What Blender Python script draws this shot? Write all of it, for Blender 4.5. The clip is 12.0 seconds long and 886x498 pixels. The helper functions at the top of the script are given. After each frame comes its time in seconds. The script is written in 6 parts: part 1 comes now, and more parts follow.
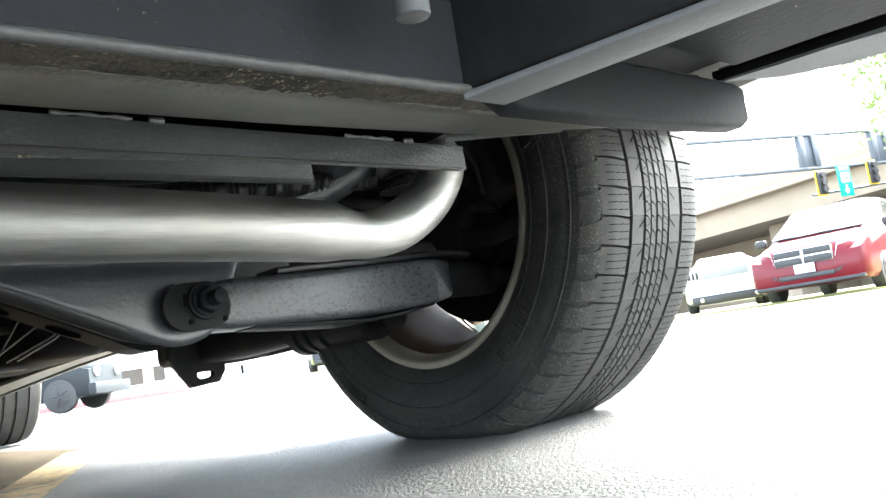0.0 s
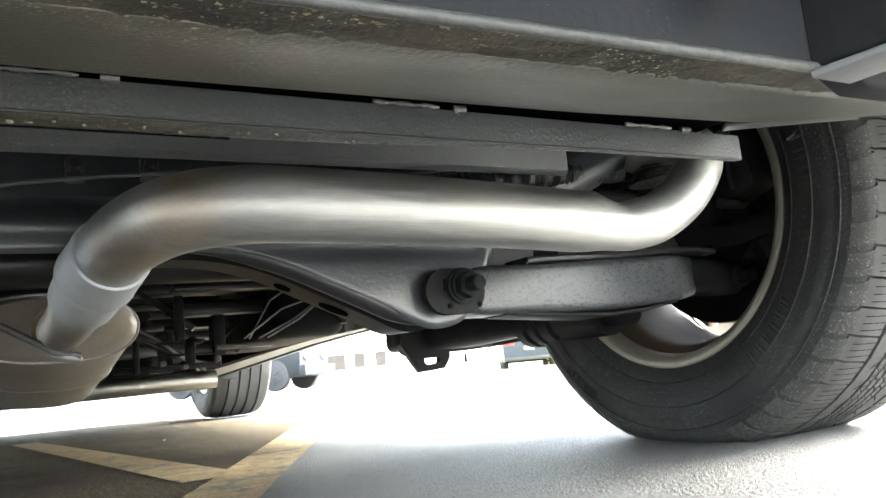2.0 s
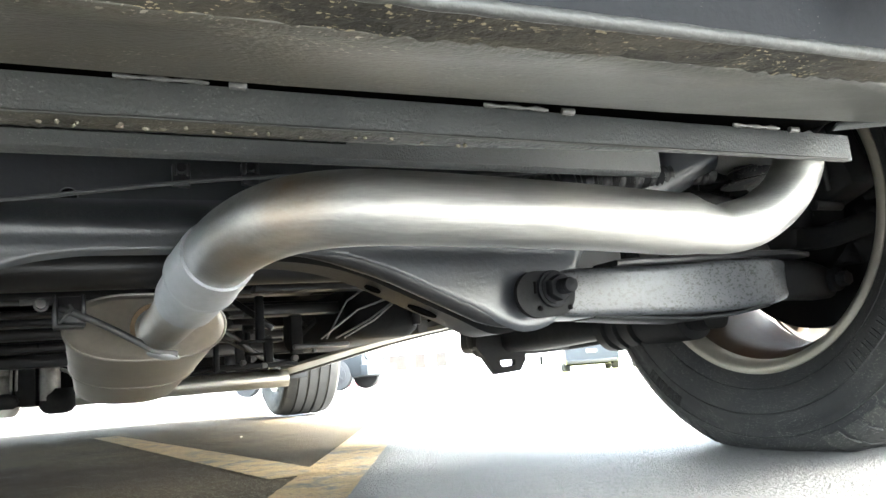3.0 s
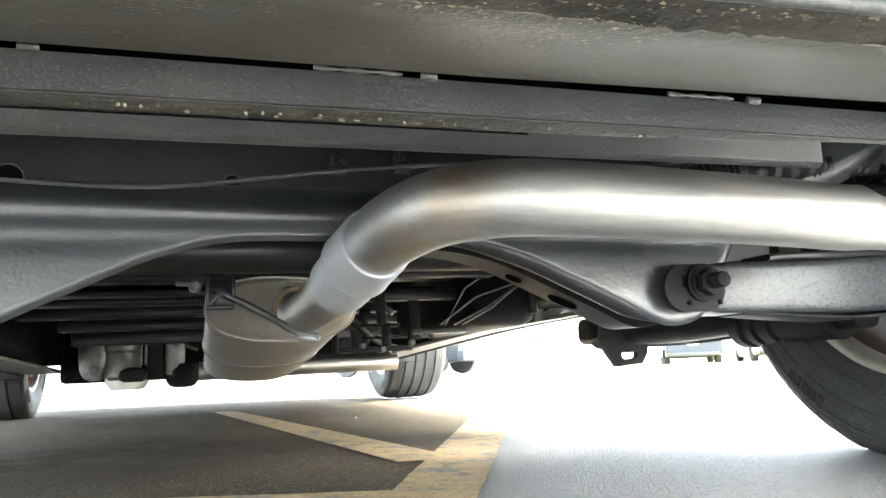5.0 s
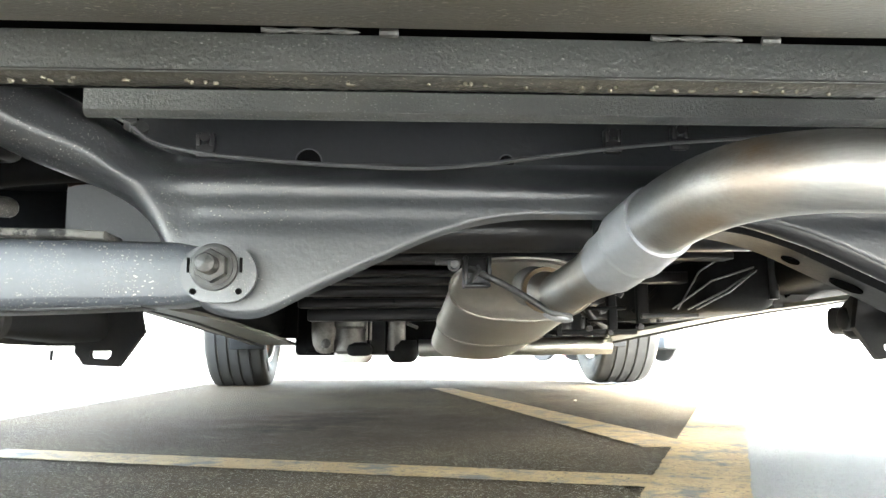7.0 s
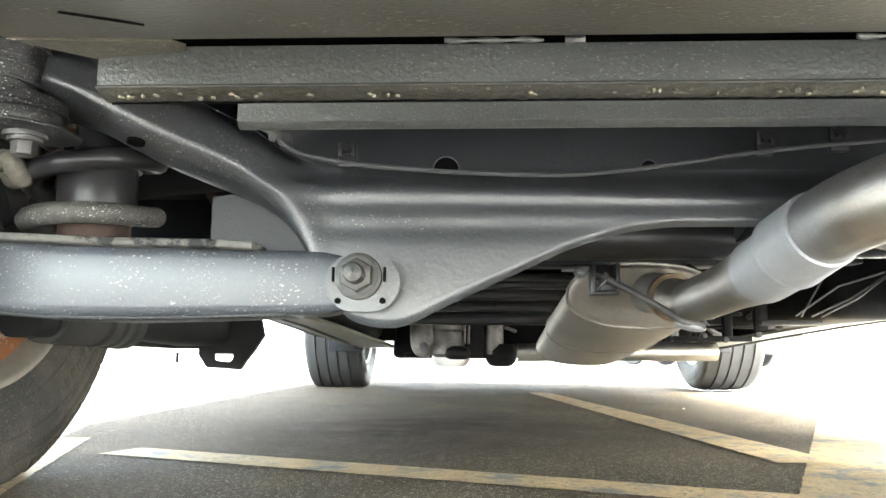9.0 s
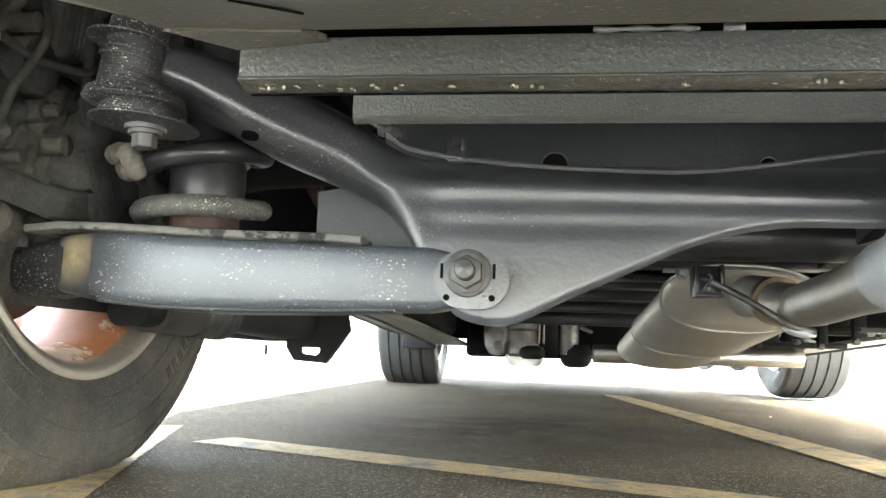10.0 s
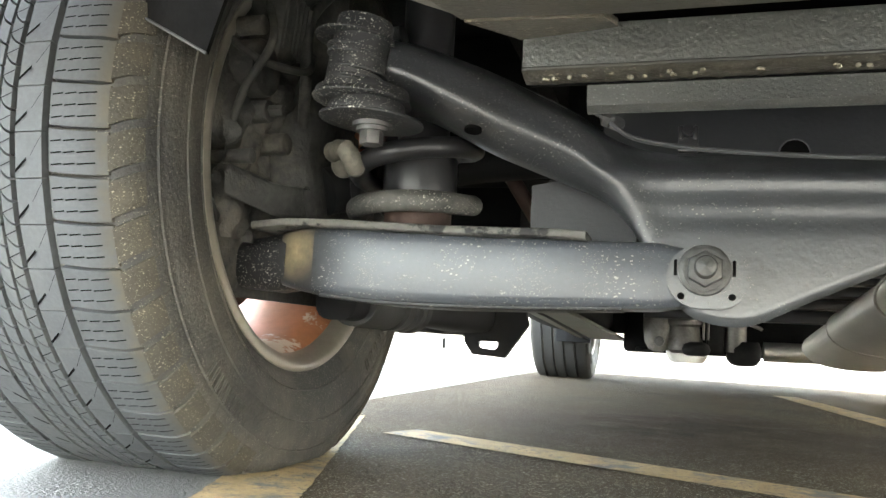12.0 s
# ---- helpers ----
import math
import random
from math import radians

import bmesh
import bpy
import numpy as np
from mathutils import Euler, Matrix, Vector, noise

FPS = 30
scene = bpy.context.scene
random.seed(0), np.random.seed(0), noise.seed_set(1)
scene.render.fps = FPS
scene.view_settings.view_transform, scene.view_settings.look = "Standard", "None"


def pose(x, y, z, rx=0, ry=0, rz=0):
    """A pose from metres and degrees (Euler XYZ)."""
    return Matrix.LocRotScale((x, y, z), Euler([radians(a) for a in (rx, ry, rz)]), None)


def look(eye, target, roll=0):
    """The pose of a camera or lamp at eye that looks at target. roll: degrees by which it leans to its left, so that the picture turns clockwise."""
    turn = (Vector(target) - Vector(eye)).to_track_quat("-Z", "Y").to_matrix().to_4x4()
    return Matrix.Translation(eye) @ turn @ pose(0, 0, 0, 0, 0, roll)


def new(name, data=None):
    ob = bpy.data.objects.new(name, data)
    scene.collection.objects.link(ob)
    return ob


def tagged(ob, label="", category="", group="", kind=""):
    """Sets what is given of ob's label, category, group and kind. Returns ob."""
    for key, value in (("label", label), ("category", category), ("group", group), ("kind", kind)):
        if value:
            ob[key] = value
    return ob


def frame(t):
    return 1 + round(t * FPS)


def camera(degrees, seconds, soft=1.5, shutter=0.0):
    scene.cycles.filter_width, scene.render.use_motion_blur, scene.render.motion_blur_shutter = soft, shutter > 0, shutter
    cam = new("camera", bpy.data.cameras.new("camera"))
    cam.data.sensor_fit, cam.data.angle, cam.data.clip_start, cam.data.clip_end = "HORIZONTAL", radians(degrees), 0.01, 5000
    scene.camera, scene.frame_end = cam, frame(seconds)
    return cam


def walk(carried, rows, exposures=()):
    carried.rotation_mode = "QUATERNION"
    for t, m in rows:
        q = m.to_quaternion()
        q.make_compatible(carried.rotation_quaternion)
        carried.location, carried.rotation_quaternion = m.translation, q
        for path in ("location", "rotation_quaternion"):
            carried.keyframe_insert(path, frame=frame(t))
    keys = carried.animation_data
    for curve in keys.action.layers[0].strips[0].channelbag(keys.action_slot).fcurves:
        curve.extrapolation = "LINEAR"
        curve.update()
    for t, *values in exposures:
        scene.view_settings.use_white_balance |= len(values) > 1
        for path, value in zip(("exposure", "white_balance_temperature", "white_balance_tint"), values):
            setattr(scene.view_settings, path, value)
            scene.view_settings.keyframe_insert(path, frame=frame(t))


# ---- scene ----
cam = camera(59.1, 12.0)
PATH = [
    (0, (-0.017, -0.892, 0.133), (1.367, 0.534, 0.363), -9.2),
    (0.5, (-0.027, -0.882, 0.131), (1.265, 0.623, 0.385), -8.9),
    (1, (-0.039, -0.877, 0.13), (1.191, 0.678, 0.396), -7.5),
    (1.5, (-0.056, -0.865, 0.131), (1.119, 0.73, 0.404), -6.8),
    (2, (-0.075, -0.857, 0.131), (0.918, 0.855, 0.423), -5.6),
    (2.5, (-0.087, -0.85, 0.132), (0.902, 0.863, 0.424), -5.2),
    (3, (-0.105, -0.843, 0.135), (0.752, 0.938, 0.444), -4.8),
    (3.2, (-0.108, -0.842, 0.135), (0.703, 0.96, 0.446), -4.6),
    (4.8, (-0.145, -0.824, 0.139), (0.475, 1.054, 0.436), -2.8),
    (5, (-0.152, -0.821, 0.142), (0.477, 1.055, 0.433), -2.7),
    (5.5, (-0.174, -0.817, 0.139), (0.302, 1.105, 0.421), -1.9),
    (6, (-0.189, -0.812, 0.139), (0.161, 1.138, 0.414), -1.4),
    (6.5, (-0.205, -0.808, 0.138), (0.117, 1.147, 0.41), -1.2),
    (7, (-0.226, -0.803, 0.14), (-0.08, 1.174, 0.403), -0.5),
    (7.2, (-0.231, -0.802, 0.139), (-0.133, 1.178, 0.407), -0.3),
    (8.8, (-0.27, -0.793, 0.15), (-0.336, 1.188, 0.42), 0.2),
    (9, (-0.277, -0.791, 0.148), (-0.347, 1.19, 0.416), 0.2),
    (9.5, (-0.295, -0.787, 0.149), (-0.427, 1.191, 0.415), 0.8),
    (10, (-0.316, -0.782, 0.148), (-0.553, 1.187, 0.408), 1.8),
    (10.5, (-0.337, -0.781, 0.147), (-0.644, 1.179, 0.402), 2.6),
    (11, (-0.351, -0.778, 0.149), (-0.709, 1.174, 0.4), 2.6),
    (11.5, (-0.375, -0.776, 0.15), (-0.783, 1.168, 0.39), 2.5),
    (12, (-0.395, -0.776, 0.151), (-0.97, 1.126, 0.376), 2.9),
]
walk(cam, [(t, look(eye, target, roll)) for t, eye, target, roll in PATH],
     [(0.0, 4.25, 6150, 4), (0.5, 3.42, 6250, 4), (1.0, 3.6, 6300, 4), (1.5, 4.15, 6400, 4), (2.0, 4.85, 6400, 4), (2.5, 5.27, 6300, 4), (3.0, 5.43, 6300, 4), (5.0, 5.54, 6400, 4), (6.0, 5.85, 6450, 4), (9.0, 6.03, 6600, 4), (10.5, 5.75, 6700, 4), (12.0, 5.6, 6850, 4)])

# ---- world, sun, exposure ----
world = bpy.data.worlds.new("daylight")
scene.world = world
world.use_nodes = True
wn = world.node_tree.nodes
sky = wn.new("ShaderNodeTexSky")
sky.sky_type = "NISHITA"
sky.sun_disc = False
sky.sun_elevation = radians(43)
sky.sun_rotation = radians(107)
sky.air_density, sky.dust_density, sky.ozone_density = 1.0, 4.0, 1.0
wn["Background"].inputs["Strength"].default_value = 0.15
haze = wn.new("ShaderNodeHueSaturation")
haze.inputs["Saturation"].default_value = 0.45
world.node_tree.links.new(sky.outputs["Color"], haze.inputs["Color"])
world.node_tree.links.new(haze.outputs["Color"], wn["Background"].inputs["Color"])
sun = new("sun", bpy.data.lights.new("sun", "SUN"))
sun.data.energy, sun.data.angle, sun.data.color = 2.2, radians(45), (1.0, 0.96, 0.9)
sun.matrix_world = look((7, -2.2, 7), (0, 0, 0))


# ---- materials ----
def ramp(nt, fac, stops):
    r = nt.nodes.new("ShaderNodeValToRGB")
    els = r.color_ramp.elements
    els[0].position, els[0].color = stops[0][0], (*stops[0][1], 1)
    els[1].position, els[1].color = stops[-1][0], (*stops[-1][1], 1)
    for pos, col in stops[1:-1]:
        e = els.new(pos)
        e.color = (*col, 1)
    nt.links.new(fac, r.inputs["Fac"])
    return r.outputs["Color"]


def mixed(nt, fac, a, b, mode="MIX"):
    m = nt.nodes.new("ShaderNodeMix")
    m.data_type, m.blend_type = "RGBA", mode
    for socket, value in ((m.inputs[0], fac), (m.inputs[6], a), (m.inputs[7], b)):
        if isinstance(value, (int, float)):
            socket.default_value = value
        elif isinstance(value, tuple):
            socket.default_value = (*value, 1)
        else:
            nt.links.new(value, socket)
    return m.outputs[2]


def noise_tex(nt, scale, detail=4.0, stretch=(1, 1, 1), rough=0.55):
    co = nt.nodes.new("ShaderNodeTexCoord")
    mp = nt.nodes.new("ShaderNodeMapping")
    mp.inputs["Scale"].default_value = stretch
    n = nt.nodes.new("ShaderNodeTexNoise")
    n.inputs["Scale"].default_value, n.inputs["Detail"].default_value, n.inputs["Roughness"].default_value = scale, detail, rough
    nt.links.new(co.outputs["Object"], mp.inputs["Vector"])
    nt.links.new(mp.outputs["Vector"], n.inputs["Vector"])
    return n.outputs["Fac"]


def spots_tex(nt, scale, stretch=(1, 1, 1), ragged=False):
    co = nt.nodes.new("ShaderNodeTexCoord")
    mp = nt.nodes.new("ShaderNodeMapping")
    mp.inputs["Scale"].default_value = stretch
    v = nt.nodes.new("ShaderNodeTexVoronoi")
    v.inputs["Scale"].default_value = scale
    nt.links.new(co.outputs["Object"], mp.inputs["Vector"])
    spot = mp.outputs["Vector"]
    if ragged:
        # bend the cells so that no spot is round
        wave = nt.nodes.new("ShaderNodeTexNoise")
        wave.inputs["Scale"].default_value, wave.inputs["Detail"].default_value = scale * 1.6, 2.0
        nt.links.new(spot, wave.inputs["Vector"])
        bend = nt.nodes.new("ShaderNodeVectorMath")
        bend.operation = "MULTIPLY_ADD"
        bend.inputs[1].default_value = (0.9 / scale,) * 3
        nt.links.new(wave.outputs["Color"], bend.inputs[0])
        nt.links.new(spot, bend.inputs[2])
        spot = bend.outputs["Vector"]
    nt.links.new(spot, v.inputs["Vector"])
    return v


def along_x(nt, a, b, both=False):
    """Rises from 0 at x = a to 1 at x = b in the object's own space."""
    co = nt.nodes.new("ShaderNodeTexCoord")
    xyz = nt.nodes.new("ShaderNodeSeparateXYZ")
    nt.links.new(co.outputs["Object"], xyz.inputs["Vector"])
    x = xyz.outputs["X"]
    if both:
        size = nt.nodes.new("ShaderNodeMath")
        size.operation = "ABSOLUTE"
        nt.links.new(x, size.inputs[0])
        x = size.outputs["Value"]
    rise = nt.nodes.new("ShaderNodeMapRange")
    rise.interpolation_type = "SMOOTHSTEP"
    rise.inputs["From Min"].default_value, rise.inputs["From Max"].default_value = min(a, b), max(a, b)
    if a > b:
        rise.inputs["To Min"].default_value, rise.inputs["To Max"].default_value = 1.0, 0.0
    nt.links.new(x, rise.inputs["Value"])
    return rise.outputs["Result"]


def surface(name, color, rough=0.5, metal=0.0, vary=0.25, scale=6.0, grain=90.0, bump=0.1, dirt=None, dirt_at=(0.5, 0.7),
            specks=None, speck_scale=160.0, speck_size=0.16, speck_amount=0.5, stretch=(1, 1, 1), coat=0.0, deep=0.002, speck_fade=None, stains=(), band=None, spec=0.5, gloss_vary=0.05, beads=0.001, dust_shade_side=()):
    """A surface with broad and fine variation, optional dirt and specks, and a fine relief."""
    m = bpy.data.materials.new(name)
    m.use_nodes = True
    nt = m.node_tree
    b = nt.nodes["Principled BSDF"]
    drops = None
    broad, fine = noise_tex(nt, scale, 5.0, stretch), noise_tex(nt, grain, 3.0, stretch)
    dark, light = tuple(c * (1 - vary) for c in color), tuple(min(1, c * (1 + vary)) for c in color)
    col = ramp(nt, broad, [(0.3, dark), (0.7, light)])
    col = mixed(nt, 0.35, col, ramp(nt, fine, [(0.3, dark), (0.7, light)]))
    for a, b_end, tone in dust_shade_side:
        # dust, other paint or painted-in shade that grows towards one end
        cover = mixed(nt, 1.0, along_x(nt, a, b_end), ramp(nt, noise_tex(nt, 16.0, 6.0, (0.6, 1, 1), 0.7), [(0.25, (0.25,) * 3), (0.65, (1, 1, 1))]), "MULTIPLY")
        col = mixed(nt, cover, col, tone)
    if band:
        # dust rubbed onto the two outer edges of a tyre
        edge = mixed(nt, 1.0, along_x(nt, band[0], band[1], True), ramp(nt, noise_tex(nt, 70.0, 4.0), [(0.3, (0.2,) * 3), (0.6, (1, 1, 1))]), "MULTIPLY")
        col = mixed(nt, edge, col, band[2])
    if dirt:
        mask = ramp(nt, noise_tex(nt, scale * 0.7, 6.0, stretch, 0.7), [(dirt_at[0], (0, 0, 0)), (dirt_at[1], (1, 1, 1))])
        col = mixed(nt, mask, col, dirt)
    if specks:
        some = ramp(nt, noise_tex(nt, 14.0, 5.0, (1, 1, 1), 0.65), [(0.66 - 0.3 * speck_amount, (0, 0, 0)), (0.78 - 0.3 * speck_amount, (1, 1, 1))])
        for size_up, keep in ((1.0, 0.64), (2.1, 0.54)):
            v = spots_tex(nt, speck_scale * size_up, (0.7, 1, 1.3), ragged=True)
            far = nt.nodes.new("ShaderNodeMapRange")
            far.inputs["From Min"].default_value, far.inputs["From Max"].default_value = 0.0, 1.0
            far.inputs["To Min"].default_value, far.inputs["To Max"].default_value = speck_size * 0.35, speck_size * 1.9
            nt.links.new(v.outputs["Color"], far.inputs["Value"])
            dot_mask = nt.nodes.new("ShaderNodeMath")
            dot_mask.operation = "LESS_THAN"
            nt.links.new(v.outputs["Distance"], dot_mask.inputs[0])
            nt.links.new(far.outputs["Result"], dot_mask.inputs[1])
            pick = ramp(nt, v.outputs["Color"], [(keep, (0, 0, 0)), (keep + 0.03, (1, 1, 1))])
            mask = mixed(nt, 1.0, mixed(nt, 1.0, dot_mask.outputs["Value"], some, "MULTIPLY"), pick, "MULTIPLY")
            if speck_fade:
                mask = mixed(nt, 1.0, mask, along_x(nt, *speck_fade), "MULTIPLY")
            tone = mixed(nt, ramp(nt, v.outputs["Color"], [(0.4, (0, 0, 0)), (0.9, (1, 1, 1))]), tuple(0.6 * c + 0.4 * k for c, k in zip(specks, color)), specks)
            col = mixed(nt, mask, col, tone)
            drops = mask if drops is None else mixed(nt, 1.0, drops, mask, "ADD")
    for center, radius, tone in stains:
        # a soft stain with a ragged outline
        co = nt.nodes.new("ShaderNodeTexCoord")
        gap = nt.nodes.new("ShaderNodeVectorMath")
        gap.operation = "DISTANCE"
        gap.inputs[1].default_value = center
        nt.links.new(co.outputs["Object"], gap.inputs[0])
        near = ramp(nt, gap.outputs["Value"], [(0.0, (1, 1, 1)), (radius, (0, 0, 0))])
        ragged = mixed(nt, 1.0, near, ramp(nt, noise_tex(nt, 7.0, 6.0, (1, 1, 1), 0.7), [(0.3, (0, 0, 0)), (0.6, (1, 1, 1))]), "MULTIPLY")
        col = mixed(nt, ragged, col, tone)
    nt.links.new(col, b.inputs["Base Color"])
    b.inputs["Metallic"].default_value = metal
    b.inputs["Coat Weight"].default_value = coat
    b.inputs["Specular IOR Level"].default_value = spec
    nt.links.new(ramp(nt, broad, [(0.25, (max(0.03, rough - 0.6 * gloss_vary),) * 3), (0.75, (min(1, rough + gloss_vary),) * 3)]), b.inputs["Roughness"])
    if bump:
        bp = nt.nodes.new("ShaderNodeBump")
        bp.inputs["Strength"].default_value, bp.inputs["Distance"].default_value = bump, deep
        nt.links.new(fine, bp.inputs["Height"])
        if drops and beads:
            raised = nt.nodes.new("ShaderNodeBump")
            raised.inputs["Strength"].default_value, raised.inputs["Distance"].default_value = 0.8, beads
            nt.links.new(drops, raised.inputs["Height"])
            nt.links.new(bp.outputs["Normal"], raised.inputs["Normal"])
            bp = raised
        nt.links.new(bp.outputs["Normal"], b.inputs["Normal"])
    return m


def plain(name, color, rough=0.4, metal=0.0, emit=0.0, coat=0.0, spec=0.5):
    m = bpy.data.materials.new(name)
    m.use_nodes = True
    b = m.node_tree.nodes["Principled BSDF"]
    b.inputs["Base Color"].default_value = (*color, 1)
    b.inputs["Roughness"].default_value, b.inputs["Metallic"].default_value = rough, metal
    b.inputs["Coat Weight"].default_value = coat
    b.inputs["Specular IOR Level"].default_value = spec
    if emit:
        b.inputs["Emission Color"].default_value, b.inputs["Emission Strength"].default_value = (*color, 1), emit
    return m


# Dust on the left, shade on the right toned in; left arm darker again.
FRAME_PAINT = surface("grey_frame_paint", (0.035, 0.0378, 0.0432), 0.33, 0.0, 0.25, 9, 240, 0.18, specks=(0.36, 0.35, 0.325), speck_scale=360, speck_size=0.13, spec=0.85, dirt=(0.062, 0.062, 0.060), dirt_at=(0.60, 0.76), speck_amount=0.78, speck_fade=(-0.12, -0.46), dust_shade_side=((0.22, -0.02, (0.048, 0.0508, 0.054)), (-0.41, -0.52, (0.018, 0.019, 0.021))))
ARM_PAINT = surface("spattered_arm_paint", (0.060, 0.0655, 0.0755), 0.31, 0.0, 0.3, 12, 260, 0.07, specks=(0.36, 0.345, 0.31), speck_scale=310, speck_size=0.155, speck_amount=0.9, dust_shade_side=((-0.685, -0.728, (0.02, 0.02, 0.021)),))
ARM_BLACK = surface("black_spotted_arm_paint", (0.052, 0.055, 0.061), 0.38, 0.0, 0.15, 12, 260, 0.12, specks=(0.004, 0.004, 0.004), speck_scale=240, speck_size=0.30, speck_amount=1.3, beads=0)
BEAM_PAINT = surface("textured_beam_paint", (0.060, 0.0635, 0.0645), 0.34, 0.0, 0.25, 10, 380, 0.9, deep=0.0012, spec=0.7, specks=(0.17, 0.168, 0.16), speck_scale=430, speck_size=0.14, speck_amount=0.9, speck_fade=(0.3, -0.2), dust_shade_side=((0.2, -0.4, (0.070, 0.071, 0.065)),))
PLATE_PAINT = surface("dusty_brown_grey_plate", (0.048, 0.047, 0.041), 0.42, 0.0, 0.3, 7, 300, 0.35, spec=0.5, gloss_vary=0.1, dirt=(0.075, 0.066, 0.048), dirt_at=(0.45, 0.8), specks=(0.40, 0.36, 0.29), speck_scale=300, speck_size=0.16, speck_amount=0.7, speck_fade=(0.3, -0.1), dust_shade_side=((0.3, -0.25, (0.075, 0.066, 0.050)),))
BLACK_PAINT = surface("black_chassis_paint", (0.0105, 0.011, 0.012), 0.6, metal=0.0, vary=0.3, scale=8, grain=160, bump=0.2, spec=0.12, dirt=(0.0185, 0.0177, 0.0163))
GLOSS_BLACK = surface("gloss_black_paint", (0.0185, 0.0185, 0.0199), 0.3, 0.0, 0.2, 8, 120, 0.12, spec=0.35)
# Darker than the beam paint: the shade of the rear-facing parts is put in.
DARK_BAR = surface("dark_bar_shade_paint", (0.0115, 0.0120, 0.0135), 0.6, 0.0, 0.25, 9, 200, 0.2, spec=0.1, specks=(0.2, 0.19, 0.17), speck_scale=200, speck_size=0.09, speck_amount=0.3)
FLANGE_BLACK = surface("dusty_near_black_flange", (0.0055, 0.0058, 0.0066), 0.45, 0.0, 0.3, 9, 200, 0.15, spec=0.16, dirt=(0.0125, 0.0112, 0.009), dirt_at=(0.5, 0.7), specks=(0.4, 0.38, 0.33), speck_scale=160, speck_size=0.1, speck_amount=0.35)
BUSHING = surface("spattered_black_rubber", (0.018, 0.018, 0.019), 0.45, 0.0, 0.3, 10, 180, 0.25, spec=0.35, specks=(0.55, 0.53, 0.47), speck_scale=330, speck_size=0.17, speck_amount=0.8)
DUSTY = surface("dusty_casting", (0.030, 0.030, 0.028), 0.7, 0.0, 0.6, 22, 130, 0.9, spec=0.25, dirt=(0.085, 0.076, 0.062), dirt_at=(0.5, 0.72))
STEEL = surface("brushed_stainless_steel", (0.50, 0.495, 0.47), 0.42, 1.0, 0.16, 9, 60, 0.35, stretch=(0.5, 8, 8), deep=0.0006, gloss_vary=0.12, specks=(0.25, 0.19, 0.11), speck_scale=60, speck_size=0.08, speck_amount=0.1)
HEATED = surface("heat_tinted_stainless_steel", (0.41, 0.405, 0.388), 0.47, 1.0, 0.22, 9, 60, 0.35, stretch=(0.5, 8, 8), deep=0.0006, gloss_vary=0.14, stains=(((0.045, -0.262, 0.285), 0.05, (0.42, 0.30, 0.19)), ((0.30, -0.29, 0.29), 0.05, (0.47, 0.45, 0.40)), ((0.02, -0.21, 0.25), 0.04, (0.46, 0.38, 0.30)), ((-0.01, 0.02, 0.215), 0.08, (0.36, 0.27, 0.18)), ((0.012, -0.15, 0.25), 0.062, (0.60, 0.62, 0.65)), ((-0.012, 0.17, 0.214), 0.09, (0.27, 0.215, 0.15))))
BROWNED = surface("browned_steel", (0.13, 0.095, 0.06), 0.45, 0.8, 0.3, 20, 120, 0.2)
FROSTED = surface("frosted_weld_steel", (0.46, 0.475, 0.50), 0.6, 0.6, 0.10, 12, 140, 0.1)
MUFFLER = surface("dull_aluminised_steel", (0.47, 0.44, 0.39), 0.4, 0.45, 0.14, 8, 110, 0.06, dirt=(0.40, 0.36, 0.295), dirt_at=(0.55, 0.85))
SEAM = surface("bright_rolled_seam", (0.52, 0.50, 0.46), 0.3, 0.7, 0.2, 20, 120, 0.1)
WELD = surface("dull_weld_bead", (0.085, 0.084, 0.08), 0.4, 0.3, 0.4, 60, 300, 0.5)
LIP_DIRT = surface("dirt_caked_lip", (0.055, 0.057, 0.057), 0.4, 0.0, 0.4, 40, 240, 0.8, spec=0.5, specks=(0.22, 0.20, 0.16), speck_scale=280, speck_size=0.17, speck_amount=0.8, speck_fade=(0.25, -0.1), dust_shade_side=((0.22, -0.05, (0.042, 0.038, 0.029)),))
NUT_STEEL = surface("weathered_nut_steel", (0.045, 0.045, 0.043), 0.4, 0.3, 0.4, 50, 220, 0.3, dirt=(0.10, 0.098, 0.09), dirt_at=(0.5, 0.7), specks=(0.4, 0.38, 0.33), speck_scale=330, speck_size=0.13, speck_amount=0.3)
ZINC = surface("zinc_bolt", (0.12, 0.12, 0.12), 0.45, 0.4, 0.3, 40, 200, 0.2, dirt=(0.06, 0.055, 0.05))
RUBBER = surface("black_tyre_rubber", (0.0185, 0.0185, 0.0192), 0.6, 0.0, 0.25, 14, 220, 0.2, spec=0.3, dirt=(0.0369, 0.0355, 0.0327), dirt_at=(0.5, 0.75), specks=(0.22, 0.21, 0.19), speck_scale=400, speck_size=0.15, speck_amount=0.85)
DUSTY_RUBBER = surface("dusty_tyre_rubber", (0.035, 0.0345, 0.033), 0.65, 0.0, 0.3, 14, 260, 0.7, deep=0.002, spec=0.25, dirt=(0.085, 0.078, 0.064), dirt_at=(0.42, 0.7), specks=(0.22, 0.205, 0.17), speck_scale=420, speck_size=0.16, speck_amount=0.9)
TREAD = surface("worn_tread_rubber", (0.032, 0.032, 0.031), 0.7, 0.0, 0.2, 10, 260, 0.2, spec=0.25, band=(0.100, 0.112, (0.050, 0.048, 0.043)), dirt=(0.066, 0.064, 0.059), dirt_at=(0.5, 0.8))
